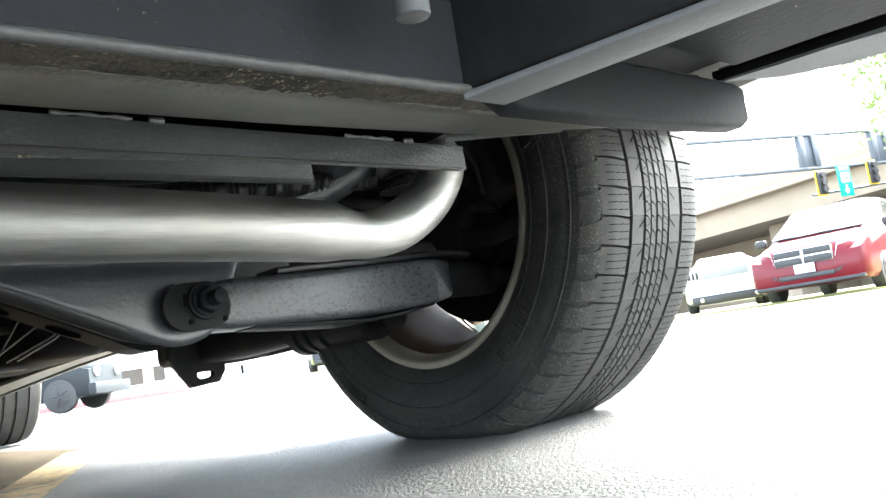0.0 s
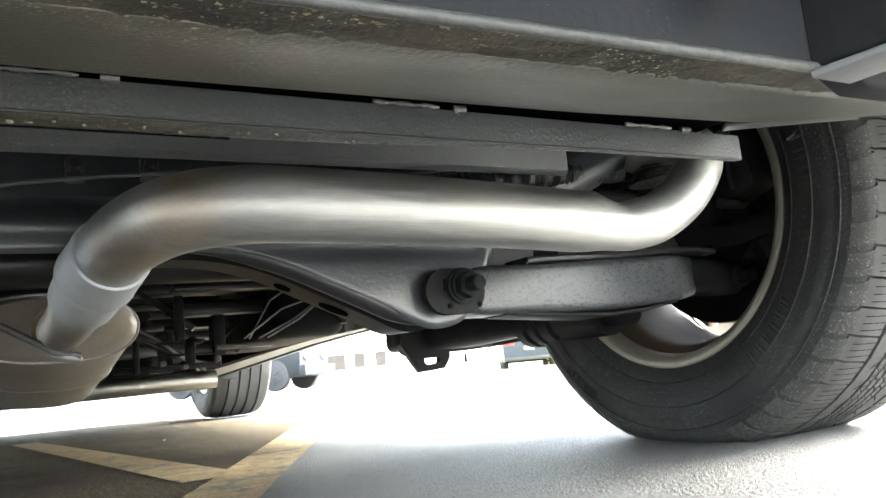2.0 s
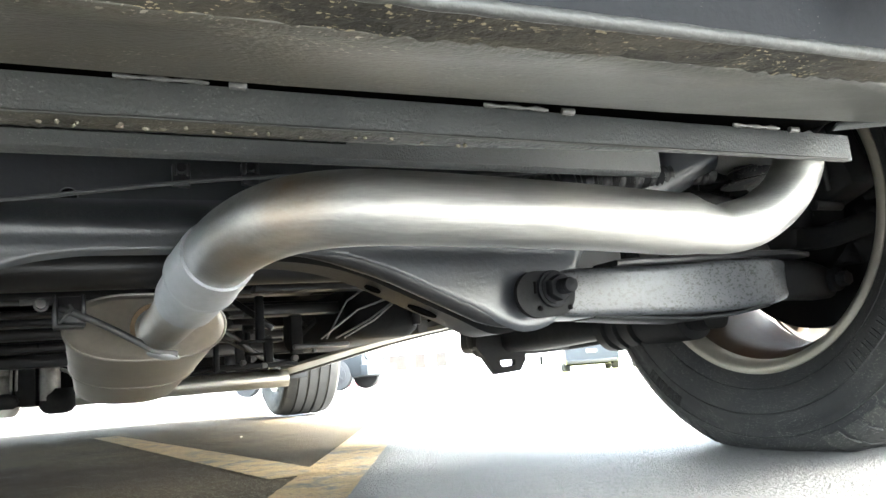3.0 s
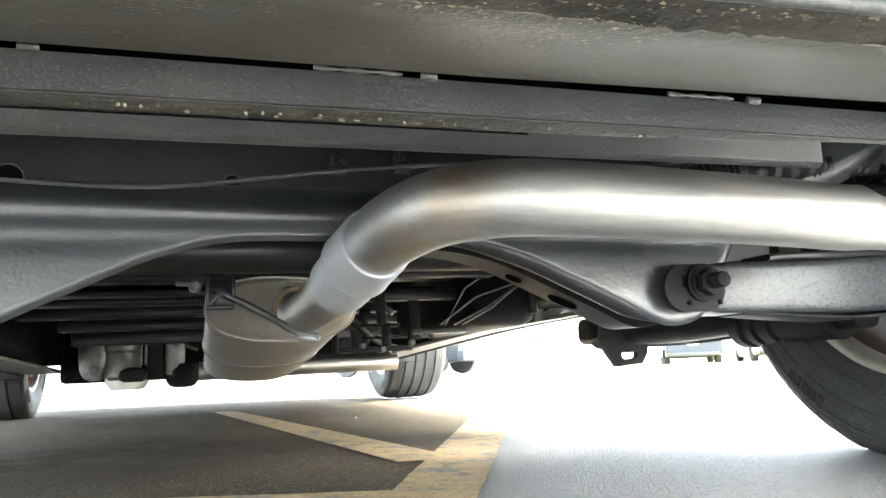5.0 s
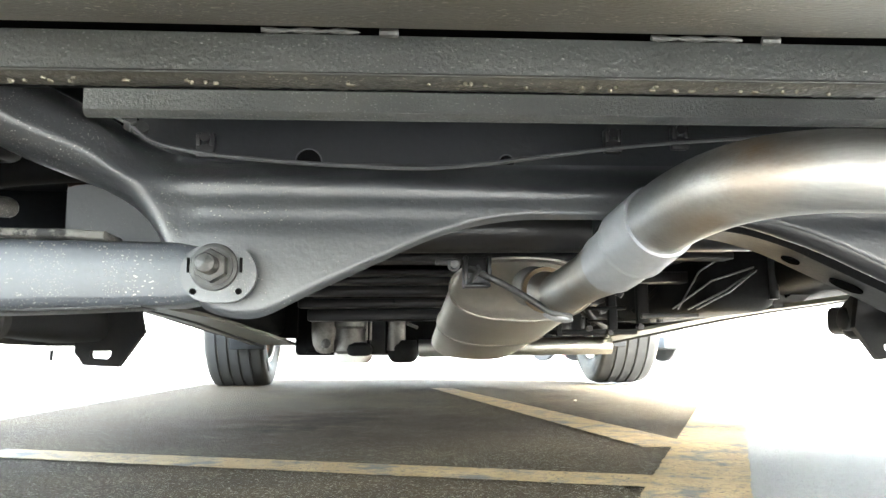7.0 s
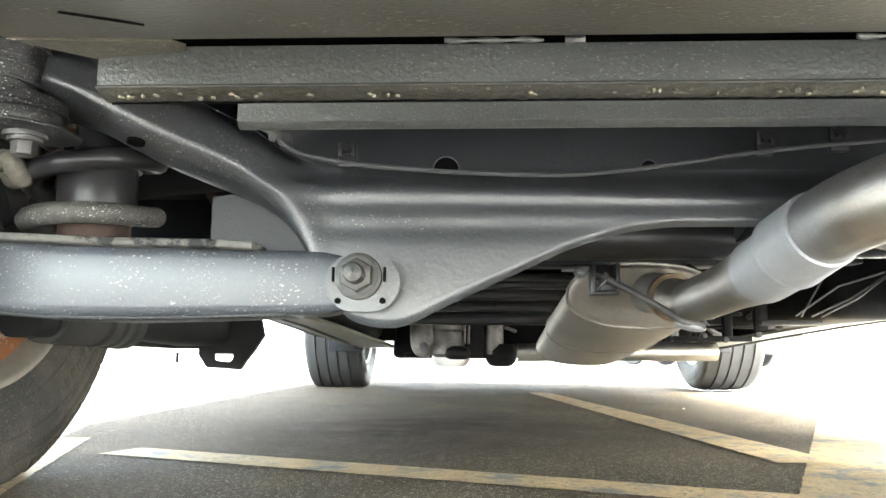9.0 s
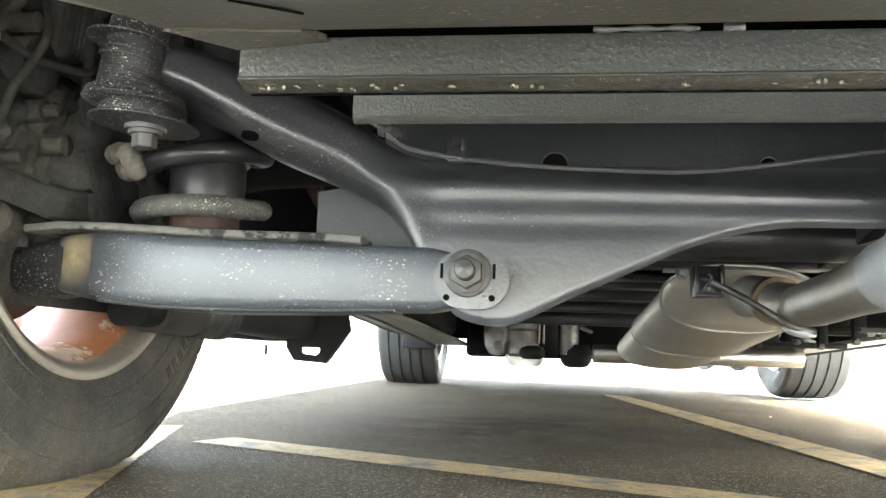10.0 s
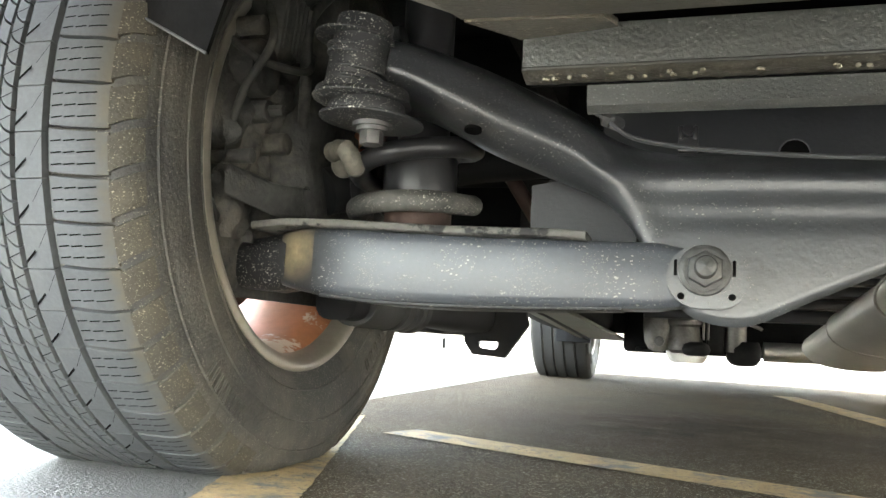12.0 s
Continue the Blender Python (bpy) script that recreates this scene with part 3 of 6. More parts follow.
def make_wheel(name, label, m, knuckle=True, rubber=None, tread=None):
    """A wheel at the origin, its inner side towards -x, its axle along x."""
    wheel = tagged(empty(name, suv, m), label)
    floor = (GROUND_AT(m.translation.x, m.translation.y) - m.translation.z + 0.001) / m.to_scale().x
    bm = bmesh.new()
    profile = [(-0.108, 0.214), (-0.118, 0.224), (-0.126, 0.236), (-0.133, 0.258), (-0.136, 0.276), (-0.1345, 0.281), (-0.136, 0.285), (-0.133, 0.296),
               (-0.1315, 0.300), (-0.132, 0.303), (-0.129, 0.316), (-0.122, 0.327), (-0.113, 0.3325), (-0.1, 0.3315), (0, 0.3305)]
    profile += [(-s, r) for s, r in profile[-2::-1]]
    add_revolved(bm, profile, 96, floor=floor)
    # raised lettering bars and grip ribs on the sidewall
    for start, count, r0, r1, width in ((20, 4, 0.255, 0.275, 3.0), (70, 7, 0.256, 0.272, 2.2), (160, 5, 0.255, 0.275, 3.0), (300, 9, 0.288, 0.305, 1.0), (215, 6, 0.256, 0.272, 2.2)):
        for k in range(count):
            a0 = radians(start + k * width * 1.7)
            for da in (0.0, width * 0.6):
                a, b = a0 + radians(da), a0 + radians(da + width * 0.25)
                x0, x1 = -0.1345, -0.1364
                q = [Vector((x, r * math.cos(t), r * math.sin(t))) for x in (x0, x1) for r, t in ((r0, a), (r1, a), (r1, b), (r0, b))]
                vs = [bm.verts.new(p) for p in q]
                for f in ((4, 5, 6, 7), (0, 1, 5, 4), (1, 2, 6, 5), (2, 3, 7, 6), (3, 0, 4, 7)):
                    bm.faces.new([vs[i] for i in f])
    part("tyre", bm, rubber or RUBBER, wheel, "black rubber tyre, dusty sidewall", smooth=50)
    bm = bmesh.new()
    if knuckle:
        tread_mesh(bm, floor)
    else:
        for lo, hi in ((-0.118, -0.075), (-0.068, -0.027), (-0.02, 0.02), (0.027, 0.068), (0.075, 0.118)):
            add_revolved(bm, [(lo, 0.328), (lo + 0.002, 0.340 - 0.3 * max(0, -lo - 0.09)), (hi - 0.002, 0.340 - 0.3 * max(0, hi - 0.09)), (hi, 0.328)], 96, floor=floor - 0.0005)
    part("tread", bm, tread or TREAD, wheel, "worn grey block tread", smooth=35)
    if knuckle:
        bm = bmesh.new()
        sipe_mesh(bm, floor)
        tagged(part("sipe_pattern", bm, SIPE, wheel, smooth=0), "thin dark cuts in the tread", kind="stuff")
        # shoulder lugs and fine rings on the inner sidewall
        bm = bmesh.new()
        step = 2 * math.pi / 60
        for k in range(60):
            gap = 0.0030 / TYRE_R
            a0, a1 = k * step + gap, (k + 1) * step - gap
            if 0.334 * min(math.sin(a0), math.sin(a1)) < floor + 0.003:
                continue
            rows = []
            for s, r in ((-0.1120, 0.3360), (-0.1165, 0.3335), (-0.1215, 0.3295), (-0.1265, 0.3235), (-0.1300, 0.3160)):
                lean = 0.25 * step * (-0.1120 - s) / 0.018
                rows.append([bm.verts.new((s + d * 0.7, (r - d) * math.cos(q + lean), (r - d) * math.sin(q + lean))) for q, d in ((a0, 0.0045), (a0 + 0.003, 0.0), (a1 - 0.003, 0.0), (a1, 0.0045))])
            for p, q in zip(rows, rows[1:]):
                for i in range(3):
                    bm.faces.new((p[i], p[i + 1], q[i + 1], q[i]))
            bm.faces.new(rows[-1])
            # a short rib running from each gap down the shoulder
            c = a0 - gap
            rib = [bm.verts.new((s - 0.0012, r * math.cos(c + d), r * math.sin(c + d))) for s, r, d in ((-0.1300, 0.3160, 0.010), (-0.1300, 0.3160, 0.014), (-0.1330, 0.3035, 0.030), (-0.1330, 0.3035, 0.026))]
            bm.faces.new(rib)
        tagged(part("shoulder_pattern", bm, SHOULDER if m.translation.x > 0 else DUSTY_SHOULDER, wheel, smooth=30), "worn shoulder lugs", kind="stuff")
        bm = bmesh.new()
        for s, r, w in ((-0.1325, 0.3055, 0.0011), (-0.1372, 0.2745, 0.0006), (-0.1282, 0.2415, 0.0007)):
            ring = bmesh.new()
            add_revolved(ring, [(s - 0.0008, r - w), (s - 0.0022, r), (s - 0.0008, r + w)], 96)
            part("sidewall_ring", ring, rubber or RUBBER, wheel, "fine raised ring", smooth=0)
        # a band of short radial scratches
        for lo, hi, r0, r1 in ((15, 47, 0.262, 0.276), (112, 150, 0.262, 0.276), (196, 230, 0.264, 0.276)):
            for k in range(int((hi - lo) / 0.9)):
                a = radians(lo + 0.9 * k)
                r1k = r0 + (r1 - r0) * (0.35 + 0.65 * math.sin(math.pi * k * 0.9 / (hi - lo)))
                vs = [bm.verts.new((-0.1345 - 0.0035 * (r > 0.27) - 0.0012, r * math.cos(a + d), r * math.sin(a + d))) for r, d in ((r0, -0.0016), (r1k, -0.0016), (r1k, 0.0016), (r0, 0.0016))]
                bm.faces.new(vs)
        tagged(part("sidewall_ribbing", bm, rubber or RUBBER, wheel, smooth=0), "fine radial ribbing", kind="stuff")
    bm = bmesh.new()
    add_revolved(bm, [(-0.110, 0.2235), (-0.118, 0.2215), (-0.1195, 0.2165), (-0.118, 0.211), (-0.110, 0.2045), (-0.098, 0.2035), (-0.094, 0.2025)], 96)
    part("rim_lip", bm, RIM, wheel, "dusty beige metal rim lip")
    bm = bmesh.new()
    add_revolved(bm, [(-0.094, 0.2025), (-0.08, 0.193), (-0.055, 0.190), (0.0, 0.188), (0.05, 0.19), (0.085, 0.205), (0.115, 0.222)], 96)
    # the right wheel's barrel and disc are far darker than the left's
    part("rim_barrel", bm, DARK_BARREL if m.translation.x > 0 else BARREL, wheel, "dark dusted inner rim barrel" if m.translation.x > 0 else "brown dusted inner rim barrel")
    bm = bmesh.new()
    add_cyl(bm, 0.075, 0.05, pose(0.07, 0, 0) @ TURN_X, 40, bevel=0.006)
    for k in range(5):
        add_box(bm, (0.03, 0.13, 0.055), Matrix.Rotation(radians(72 * k + 18), 4, "X") @ pose(0.08, 0.125, 0), 0.008)
    if m.translation.x > 0 and knuckle:
        # broad cast ring added between the spokes to keep sun off the barrel
        add_revolved(bm, [(0.070, 0.06), (0.088, 0.07), (0.094, 0.12), (0.090, 0.172), (0.082, 0.172), (0.080, 0.12), (0.074, 0.07)], 64)
    part("rim_spokes", bm, RIM, wheel)
    if knuckle:
        bm = bmesh.new()
        add_cyl(bm, 0.165, 0.022, pose(0.02, 0, 0) @ TURN_X, 64, bevel=0.003)
        add_cyl(bm, 0.10, 0.05, pose(-0.005, 0, 0) @ TURN_X, 48, bevel=0.004)
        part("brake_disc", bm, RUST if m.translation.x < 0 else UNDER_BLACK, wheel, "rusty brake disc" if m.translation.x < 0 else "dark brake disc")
        low, deep_in = (-50, -0.091) if m.translation.x < 0 else (12, 0.045)
        ring = [(0.190 * math.cos(radians(a)), 0.190 * math.sin(radians(a))) for a in range(low, 181 - low, 4)]
        part("dust_shield", prism(ring, deep_in, deep_in + 0.004, "x"), DUSTY if m.translation.x < 0 else BLACK_PAINT, wheel, "black brake dust shield", smooth=0)
    return wheel


for side, turn in ((1, 0), (-1, 180)):
    make_wheel("rear_wheel", "rear wheel with worn block-tread tyre and dusty rim", pose(0.887 if side > 0 else -0.915, -0.024 if side > 0 else 0.03, 0.321 if side > 0 else AXLE_Z, 0, 0, turn) @ Matrix.Scale(1.022 if side > 0 else 1.0, 4), True, RUBBER if side > 0 else DUSTY_RUBBER, TREAD if side > 0 else PALE_TREAD)
    make_wheel("front_wheel", "front wheel with grooved grey tyre", pose(side * 0.895, FRONT_Y, AXLE_Z, 0, 0, turn), False, DUSTY_RUBBER, TREAD)

# body shell
arch = lambda cy, r: [(cy + r * math.cos(radians(a)), AXLE_Z + r * math.sin(radians(a))) for a in range(165, 14, -10)]
outline = [(-0.99, 0.47), (-1.0, 0.80), (-0.97, 1.05), (-0.84, 1.62), (-0.62, 1.74), (1.35, 1.75), (1.75, 1.68), (2.35, 1.13), (3.55, 1.02), (3.85, 0.88), (3.90, 0.5), (3.60, 0.42)]
outline += arch(FRONT_Y, 0.45)[::-1] + [(2.5, 0.44), (0.5, 0.44)] + arch(0, 0.44)[::-1] + [(-0.46, 0.44)]
part("body_shell", prism(outline, -0.96, 0.96, "x", 0.0), SILVER_BODY, suv, "silver painted body", smooth=30)
for x in (-1, 1):
    bm = bmesh.new()
    add_prism(bm, [(-0.80, 1.12), (-0.72, 1.55), (0.35, 1.62), (0.35, 1.12)], 0.955 * x, 0.968 * x, "x")
    part("side_window", bm, GLASS, suv)
    bm = bmesh.new()
    add_prism(bm, [(0.42, 1.12), (0.42, 1.62), (1.5, 1.62), (2.1, 1.14)], 0.955 * x, 0.968 * x, "x")
    part("side_window", bm, GLASS, suv)
    part("tail_light", box((0.7 * x if x > 0 else -0.95, -1.012, 0.85), (0.95 if x > 0 else -0.7, -0.98, 1.1), 0.01), plain("red_lens", (0.4, 0.02, 0.02), 0.15), suv, "red tail light")
# bumper with turned-in lower corners
bm = bmesh.new()
loops = []
for x, y0, z0 in ((-0.97, -0.36, 0.37), (-0.965, -0.62, 0.385), (-0.88, -0.9, 0.40), (-0.6, -1.02, 0.41), (0, -1.05, 0.41), (0.6, -1.02, 0.41), (0.88, -0.9, 0.40), (0.965, -0.62, 0.385), (0.97, -0.36, 0.37)):
    inward = Vector((-x, -0.2 - y0, 0)).normalized() * 0.06
    loops.append([Vector((x, y0, z0)), Vector((x, y0, 0.62)), Vector((x, y0, 0.62)) + inward, Vector((x, y0, z0)) + inward])
add_loft(bm, loops)
part("rear_bumper", bm, SILVER_BODY, suv, "silver rear bumper", smooth=50)
part("bumper_underside", prism([(-0.9, -0.4), (-0.9, -0.75), (-0.7, -0.97), (0.7, -0.97), (0.9, -0.75), (0.9, -0.4)], 0.415, 0.445, "z"), BLACK_PAINT, suv, "black panel under the bumper")

# towing crossbeam behind the rear suspension
hitch = tagged(empty("tow_crossbeam", suv), "dark steel towing crossbeam with a dusty lower plate")
bm = bmesh.new()
rise = lambda x, y: (0.0207 * max(0.0, x) + 0.026 * max(0.0, x - 0.30)) * (1 - 0.45 * ease(-0.62, -0.42, y))
section = [(-0.640, 0.262), (-0.613, 0.2530), (-0.611, 0.2490), (-0.606, 0.2485), (-0.58, 0.2565), (-0.55, 0.2655), (-0.50, 0.2800), (-0.46, 0.2900), (-0.438, 0.2975), (-0.426, 0.3025), (-0.420, 0.315), (-0.420, 0.36), (-0.63, 0.280)]
xs = [-0.53 + 1.06 * k / 40 for k in range(41)]
add_loft(bm, [[(x * (1 - 0.08 * ease(-0.645, -0.55, y)), y, z + rise(x, y)) for y, z in section] for x in xs])
part("lower_plate", bm, PLATE_PAINT, hitch, "dusty brown-grey sloping plate", smooth=35)
bm = bmesh.new()
add_loft(bm, [[(x, y, z + rise(x, y)) for y, z in ((-0.6445, 0.2475), (-0.6445, 0.290), (-0.638, 0.290), (-0.638, 0.2475))] for x in (-0.31, -0.1, 0.0, 0.1, 0.2, 0.285)])
part("rear_bar", bm, DARK_BAR, hitch, "dark rear bar with shade put into its paint", smooth=0)
bm = bmesh.new()
lip = [(-0.6452, 0.2480), (-0.6468, 0.2470), (-0.6473, 0.2448), (-0.6462, 0.2432), (-0.6440, 0.2428), (-0.6415, 0.2440), (-0.6405, 0.2480)]
add_loft(bm, [[(x, y + 0.0005 * noise.noise(Vector((x * 60, y * 300, 1))), z + rise(x, y) + 0.0006 * noise.noise(Vector((x * 90, z * 300, 3)))) for y, z in lip] for x in [-0.31 + 0.595 * k / 90 for k in range(91)]])
part("bar_lip", bm, LIP_GREY, hitch, "pale worn lip under the rear bar", smooth=60)
bm = bmesh.new()
rows = []
for k in range(161):
    x = -0.40 + 0.80 * k / 160
    row = []
    for j in range(9):
        y = -0.641 + 0.031 * j / 8
        clod = 0.0022 * abs(noise.noise(Vector((x * 70, y * 90, 0)))) + 0.0012 * noise.noise(Vector((x * 220, y * 220, 5)))
        row.append(bm.verts.new((x, y, 0.2455 + 0.14 * (y + 0.641) - clod + rise(x, y))))
    rows.append(row)
for p, q in zip(rows, rows[1:]):
    for j in range(8):
        bm.faces.new((p[j], p[j + 1], q[j + 1], q[j]))
part("packed_dirt", bm, CHANNEL_DIRT, hitch, "brown dirt packed in the channel behind the lip", smooth=60)
part("cut_slot", tube([(-0.43, -0.52, 0.2740), (-0.412, -0.488, 0.2828)], 0.0008, 6), SIPE, hitch, "narrow dark slot")
bm = bmesh.new()
add_cyl(bm, 0.0075, 0.05, pose(0.197, -0.676, 0.288), 20, bevel=0.002)
add_cyl(bm, 0.0105, 0.010, pose(0.197, -0.676, 0.278), 6, bevel=0.002)
part("tie_bolt", bm, PLASTIC, hitch, "grey tie-down bolt")
bm = bmesh.new()
add_prism(bm, [(-0.4075, 0.2838), (-0.402, 0.2846), (-0.36, 0.302), (-0.36, 0.306), (-0.408, 0.306), (-0.4085, 0.3045), (-0.4085, 0.2845)], -0.470, 0.498, "x", 0.0006)
part("crossbeam", bm, BEAM_PAINT, hitch, "textured dark grey steel beam")
bm = bmesh.new()
rough = lambda k, j: 0.0007 * noise.noise(Vector((k * 0.5, j * 3.0, 0))) + 0.0005 * noise.noise(Vector((k * 1.7, j * 3.0, 4)))
chamfer = ((-0.4089, 0.2838), (-0.4068, 0.2824), (-0.4030, 0.2816), (-0.3990, 0.2811), (-0.3955, 0.2808), (-0.3930, 0.2840))
reach = lambda k: 1 - 0.72 * ease(0.05, 0.34, -0.470 + 0.962 * k / 300)
add_loft(bm, [[(-0.470 + 0.962 * k / 300, -0.4089 + (y + 0.4089) * reach(k) + rough(k, j), 0.2838 + (z - 0.2838) * reach(k) - abs(rough(k + 40, j)) * reach(k)) for j, (y, z) in enumerate(chamfer)] for k in range(301)])
part("lip", bm, LIP_DIRT, hitch, "dirt-caked lower lip", smooth=60)
part("lip_edge", tube([(-0.470 + 0.962 * k / 60, -0.4090, 0.2842 + 0.0003 * noise.noise(Vector((k * 0.9, 2, 0)))) for k in range(61)], 0.0011, 8), LIP_GREY, hitch, "worn pale edge of the beam", smooth=60)
part("lip_shadow_gap", tube([(-0.468, -0.3942, 0.2806), (0.05, -0.3942, 0.2806)], 0.0008, 6), SIPE, hitch, "thin dark gap under the lip")
# pure black sheet added for the shade between plate and beam
part("beam_gap_shade", box((-0.46, -0.418, 0.317), (0.48, -0.365, 0.321)), SIPE, hitch, "black sheet added as the shade in the gap above the beam")
part("inner_crossbeam", prism([(-0.188, 0.328), (-0.183, 0.3275), (-0.15, 0.352), (-0.15, 0.40), (-0.192, 0.40), (-0.192, 0.332)], -0.463, 0.482, "x", 0.003), BEAM_PAINT, hitch, "second dark grey steel beam")
rng = random.Random(5)
for k in range(46):
    x = -0.46 + 0.60 * rng.random() ** 1.4
    bm = bmesh.new()
    bmesh.ops.create_icosphere(bm, subdivisions=1, radius=1.0, matrix=pose(x, -0.404 + rng.uniform(-0.003, 0.004), 0.2806, 0, 0, rng.uniform(0, 90)) @ Matrix.Diagonal((rng.uniform(0.001, 0.0028), 0.0014, rng.uniform(0.0008, 0.0016), 1)))
    part("dirt_crumb", bm, CRUMB, hitch)
for k, x in enumerate((-0.29, -0.085, 0.14, 0.36)):
    part("weld", tube([(x + 0.05 * j / 10, -0.4142 + 0.0004 * math.sin(j * 2.1), 0.3052 + 0.0003 * math.cos(j * 1.7)) for j in range(11)], lambda t: 0.0014 + 0.0006 * math.sin(t * 17), 8), WELD, hitch)
    part("weld_nub", tube([(x + 0.061, -0.414, 0.305), (x + 0.066, -0.415, 0.3045), (x + 0.07, -0.414, 0.305)], 0.0026, 8), WELD, hitch)
for side in (-1, 1):
    run = ((0.268, -0.645, 0.247), (0.353, -0.76, 0.270), (0.44, -0.90, 0.31))
    bm = bmesh.new()
    add_loft(bm, [rounded((side * x, y, z + 0.045), (1, 0, 0), (0, 0, 1), 0.026, 0.085, 0.1, 2) for x, y, z in run])
    # the web's shaded side is put in as deep black; the flange stays grey
    part("angled_strut", bm, UNDER_BLACK, hitch, "angled steel strut, its shaded side put in as black")
    bm = bmesh.new()
    add_loft(bm, [rounded((side * x, y, z), (1, 0, 0), (0, 0, 1), 0.030, 0.004, 0.3, 2) for x, y, z in run])
    part("strut_flange", bm, PLASTIC, hitch, "grey lower edge of the strut")
    bm = bmesh.new()
    add_loft(bm, [rounded((side * x, -0.6410, z + 0.0165), (0, 1, 0), (0, 0, 1), 0.018, h, 0.18, 3) for x, z, h in ((0.262, 0.2525, 0.022), (0.29, 0.2455, 0.038), (0.40, 0.2470, 0.038), (0.50, 0.2505, 0.036), (0.542, 0.2520, 0.034), (0.552, 0.2535, 0.027))])
    part("corner_box", bm, DARK_BAR, hitch, "dark box end of the beam", smooth=40)
    part("corner_plate", prism([(side * 0.31, -0.655), (side * 0.535, -0.655), (side * 0.55, -0.80), (side * 0.52, -0.96), (side * 0.46, -0.96)], 0.296, 0.302, "z"), DARK_BAR, hitch, "dark corner plate")
    if side < 0:
        continue
    bm = bmesh.new()
    add_loft(bm, [rounded(p, (0.62, 0.78, 0), (0, 0, 1), 0.016, 0.0030, 0.3, 2) for p in ((0.462, -0.424, 0.3065), (0.50, -0.49, 0.2955), (0.515, -0.51, 0.2925))])
    part("corner_flange", bm, BEAM_PAINT, hitch, "thin corner flange")
    part("bumper_gap", tube([(0.548, -0.632, 0.297), (0.560, -0.69, 0.298), (0.575, -0.76, 0.299), (0.588, -0.85, 0.301)], 0.0042, 8), SIPE, hitch, "dark gap along the bumper")
    bm = bmesh.new()
    add_loft(bm, [[(a, y, 0.303), (b, y - 0.03, 0.303), (b + 0.012, y - 0.03, 0.325), (a, y, 0.315)] for a, b, y in ((0.590, 0.640, -0.618), (0.600, 0.672, -0.660), (0.606, 0.680, -0.700), (0.618, 0.690, -0.740), (0.635, 0.705, -0.80))])
    part("bumper_lip", bm, PLASTIC, hitch, "grey turned-in bumper lip", smooth=40)
    bm = bmesh.new()
    for x, y, z, r in ((0.524, -0.640, 0.2855, 0.0055), (0.530, -0.640, 0.2865, 0.005), (0.537, -0.638, 0.286, 0.0055)):
        bmesh.ops.create_icosphere(bm, subdivisions=2, radius=1.0, matrix=pose(x, y, z, 0, 20, 0) @ Matrix.Diagonal((r, r * 0.6, r * 0.7, 1)))
    part("corner_weld", bm, WELD, hitch, "lumpy weld at the corner", smooth=60)
bm = bmesh.new()
add_loft(bm, [[(-0.486, -0.460, 0.2885), (-0.428, -0.440, 0.2955), (-0.424, -0.409, 0.3030), (-0.471, -0.409, 0.2995)], [(-0.486, -0.460, 0.2925), (-0.428, -0.440, 0.2995), (-0.424, -0.409, 0.3070), (-0.471, -0.409, 0.3035)]])
part("corner_gusset", bm, PLATE_PAINT, hitch, "dusty plate corner reaching the beam", smooth=0)


# rear subframe: one wide stamped crossmember
EDGE = [(0.0, 0.262), (0.10, 0.262), (0.139, 0.257), (0.165, 0.250), (0.191, 0.241), (0.242, 0.217), (0.294, 0.193), (0.335, 0.172), (0.350, 0.170), (0.376, 0.174), (0.395, 0.183), (0.412, 0.215), (0.427, 0.245), (0.449, 0.272), (0.487, 0.293), (0.556, 0.319), (0.62, 0.353), (0.66, 0.365)]
TOP = [(0.0, 0.322), (0.39, 0.322), (0.43, 0.330), (0.46, 0.343), (0.48, 0.361), (0.56, 0.398), (0.62, 0.418), (0.66, 0.424)]
# The black also carries the shade of the recess above the crossmember.
BLACK_WEB_SHADE = surface("black_web_shade_paint", (0.0145, 0.0158, 0.0185), 0.3, 0.0, 0.3, 9, 200, 0.15, spec=0.7, specks=(0.12, 0.12, 0.11), speck_scale=260, speck_size=0.1, speck_amount=0.2)
subframe = tagged(empty("rear_subframe", suv), "grey painted stamped steel rear subframe with speckled dirt")
bm = bmesh.new()
cols, rows_n = 200, 36
front = []
for i in range(cols + 1):
    x = -0.655 + 1.31 * i / cols
    ax = abs(x)
    zb, zt = (sum(lerp(line, ax + d) for d in (-0.012, -0.006, 0, 0.006, 0.012)) / 5 for line in (EDGE, TOP))
    bar = ease(0.40, 0.48, ax)
    line = []
    for j in range(rows_n + 1):
        t = j / rows_n
        z = zb + (zt - zb) * t
        pinch = ease(-0.42, 0.03, x)
        web = -0.098 + 0.036 * ease(0.294 - 0.009 * pinch, 0.323, z) + 0.0042 * (1 - pinch) ** 0.7 * math.exp(-((z - 0.284 + 0.004 * pinch) / (0.0115 - 0.007 * pinch)) ** 2)
        web += 0.0025 * math.exp(-((z - 0.262) / 0.009) ** 2) * ease(0.05, 0.3, ax)
        web += 0.005 * (1 - ease(0.0, 0.007, z - zb)) ** 2
        tube_y = -0.112 - 0.055 * ease(0.44, 0.66, ax) + 0.040 * abs(2 * t - 0.9) ** 3.4 - 0.004 * math.exp(-((t - 0.36) / 0.16) ** 2)
        line.append(bm.verts.new((x, web + (tube_y - web) * bar, z)))
    front.append(line)
for a, b in zip(front, front[1:]):
    for j in range(rows_n):
        bm.faces.new((a[j], a[j + 1], b[j + 1], b[j]))
back = []
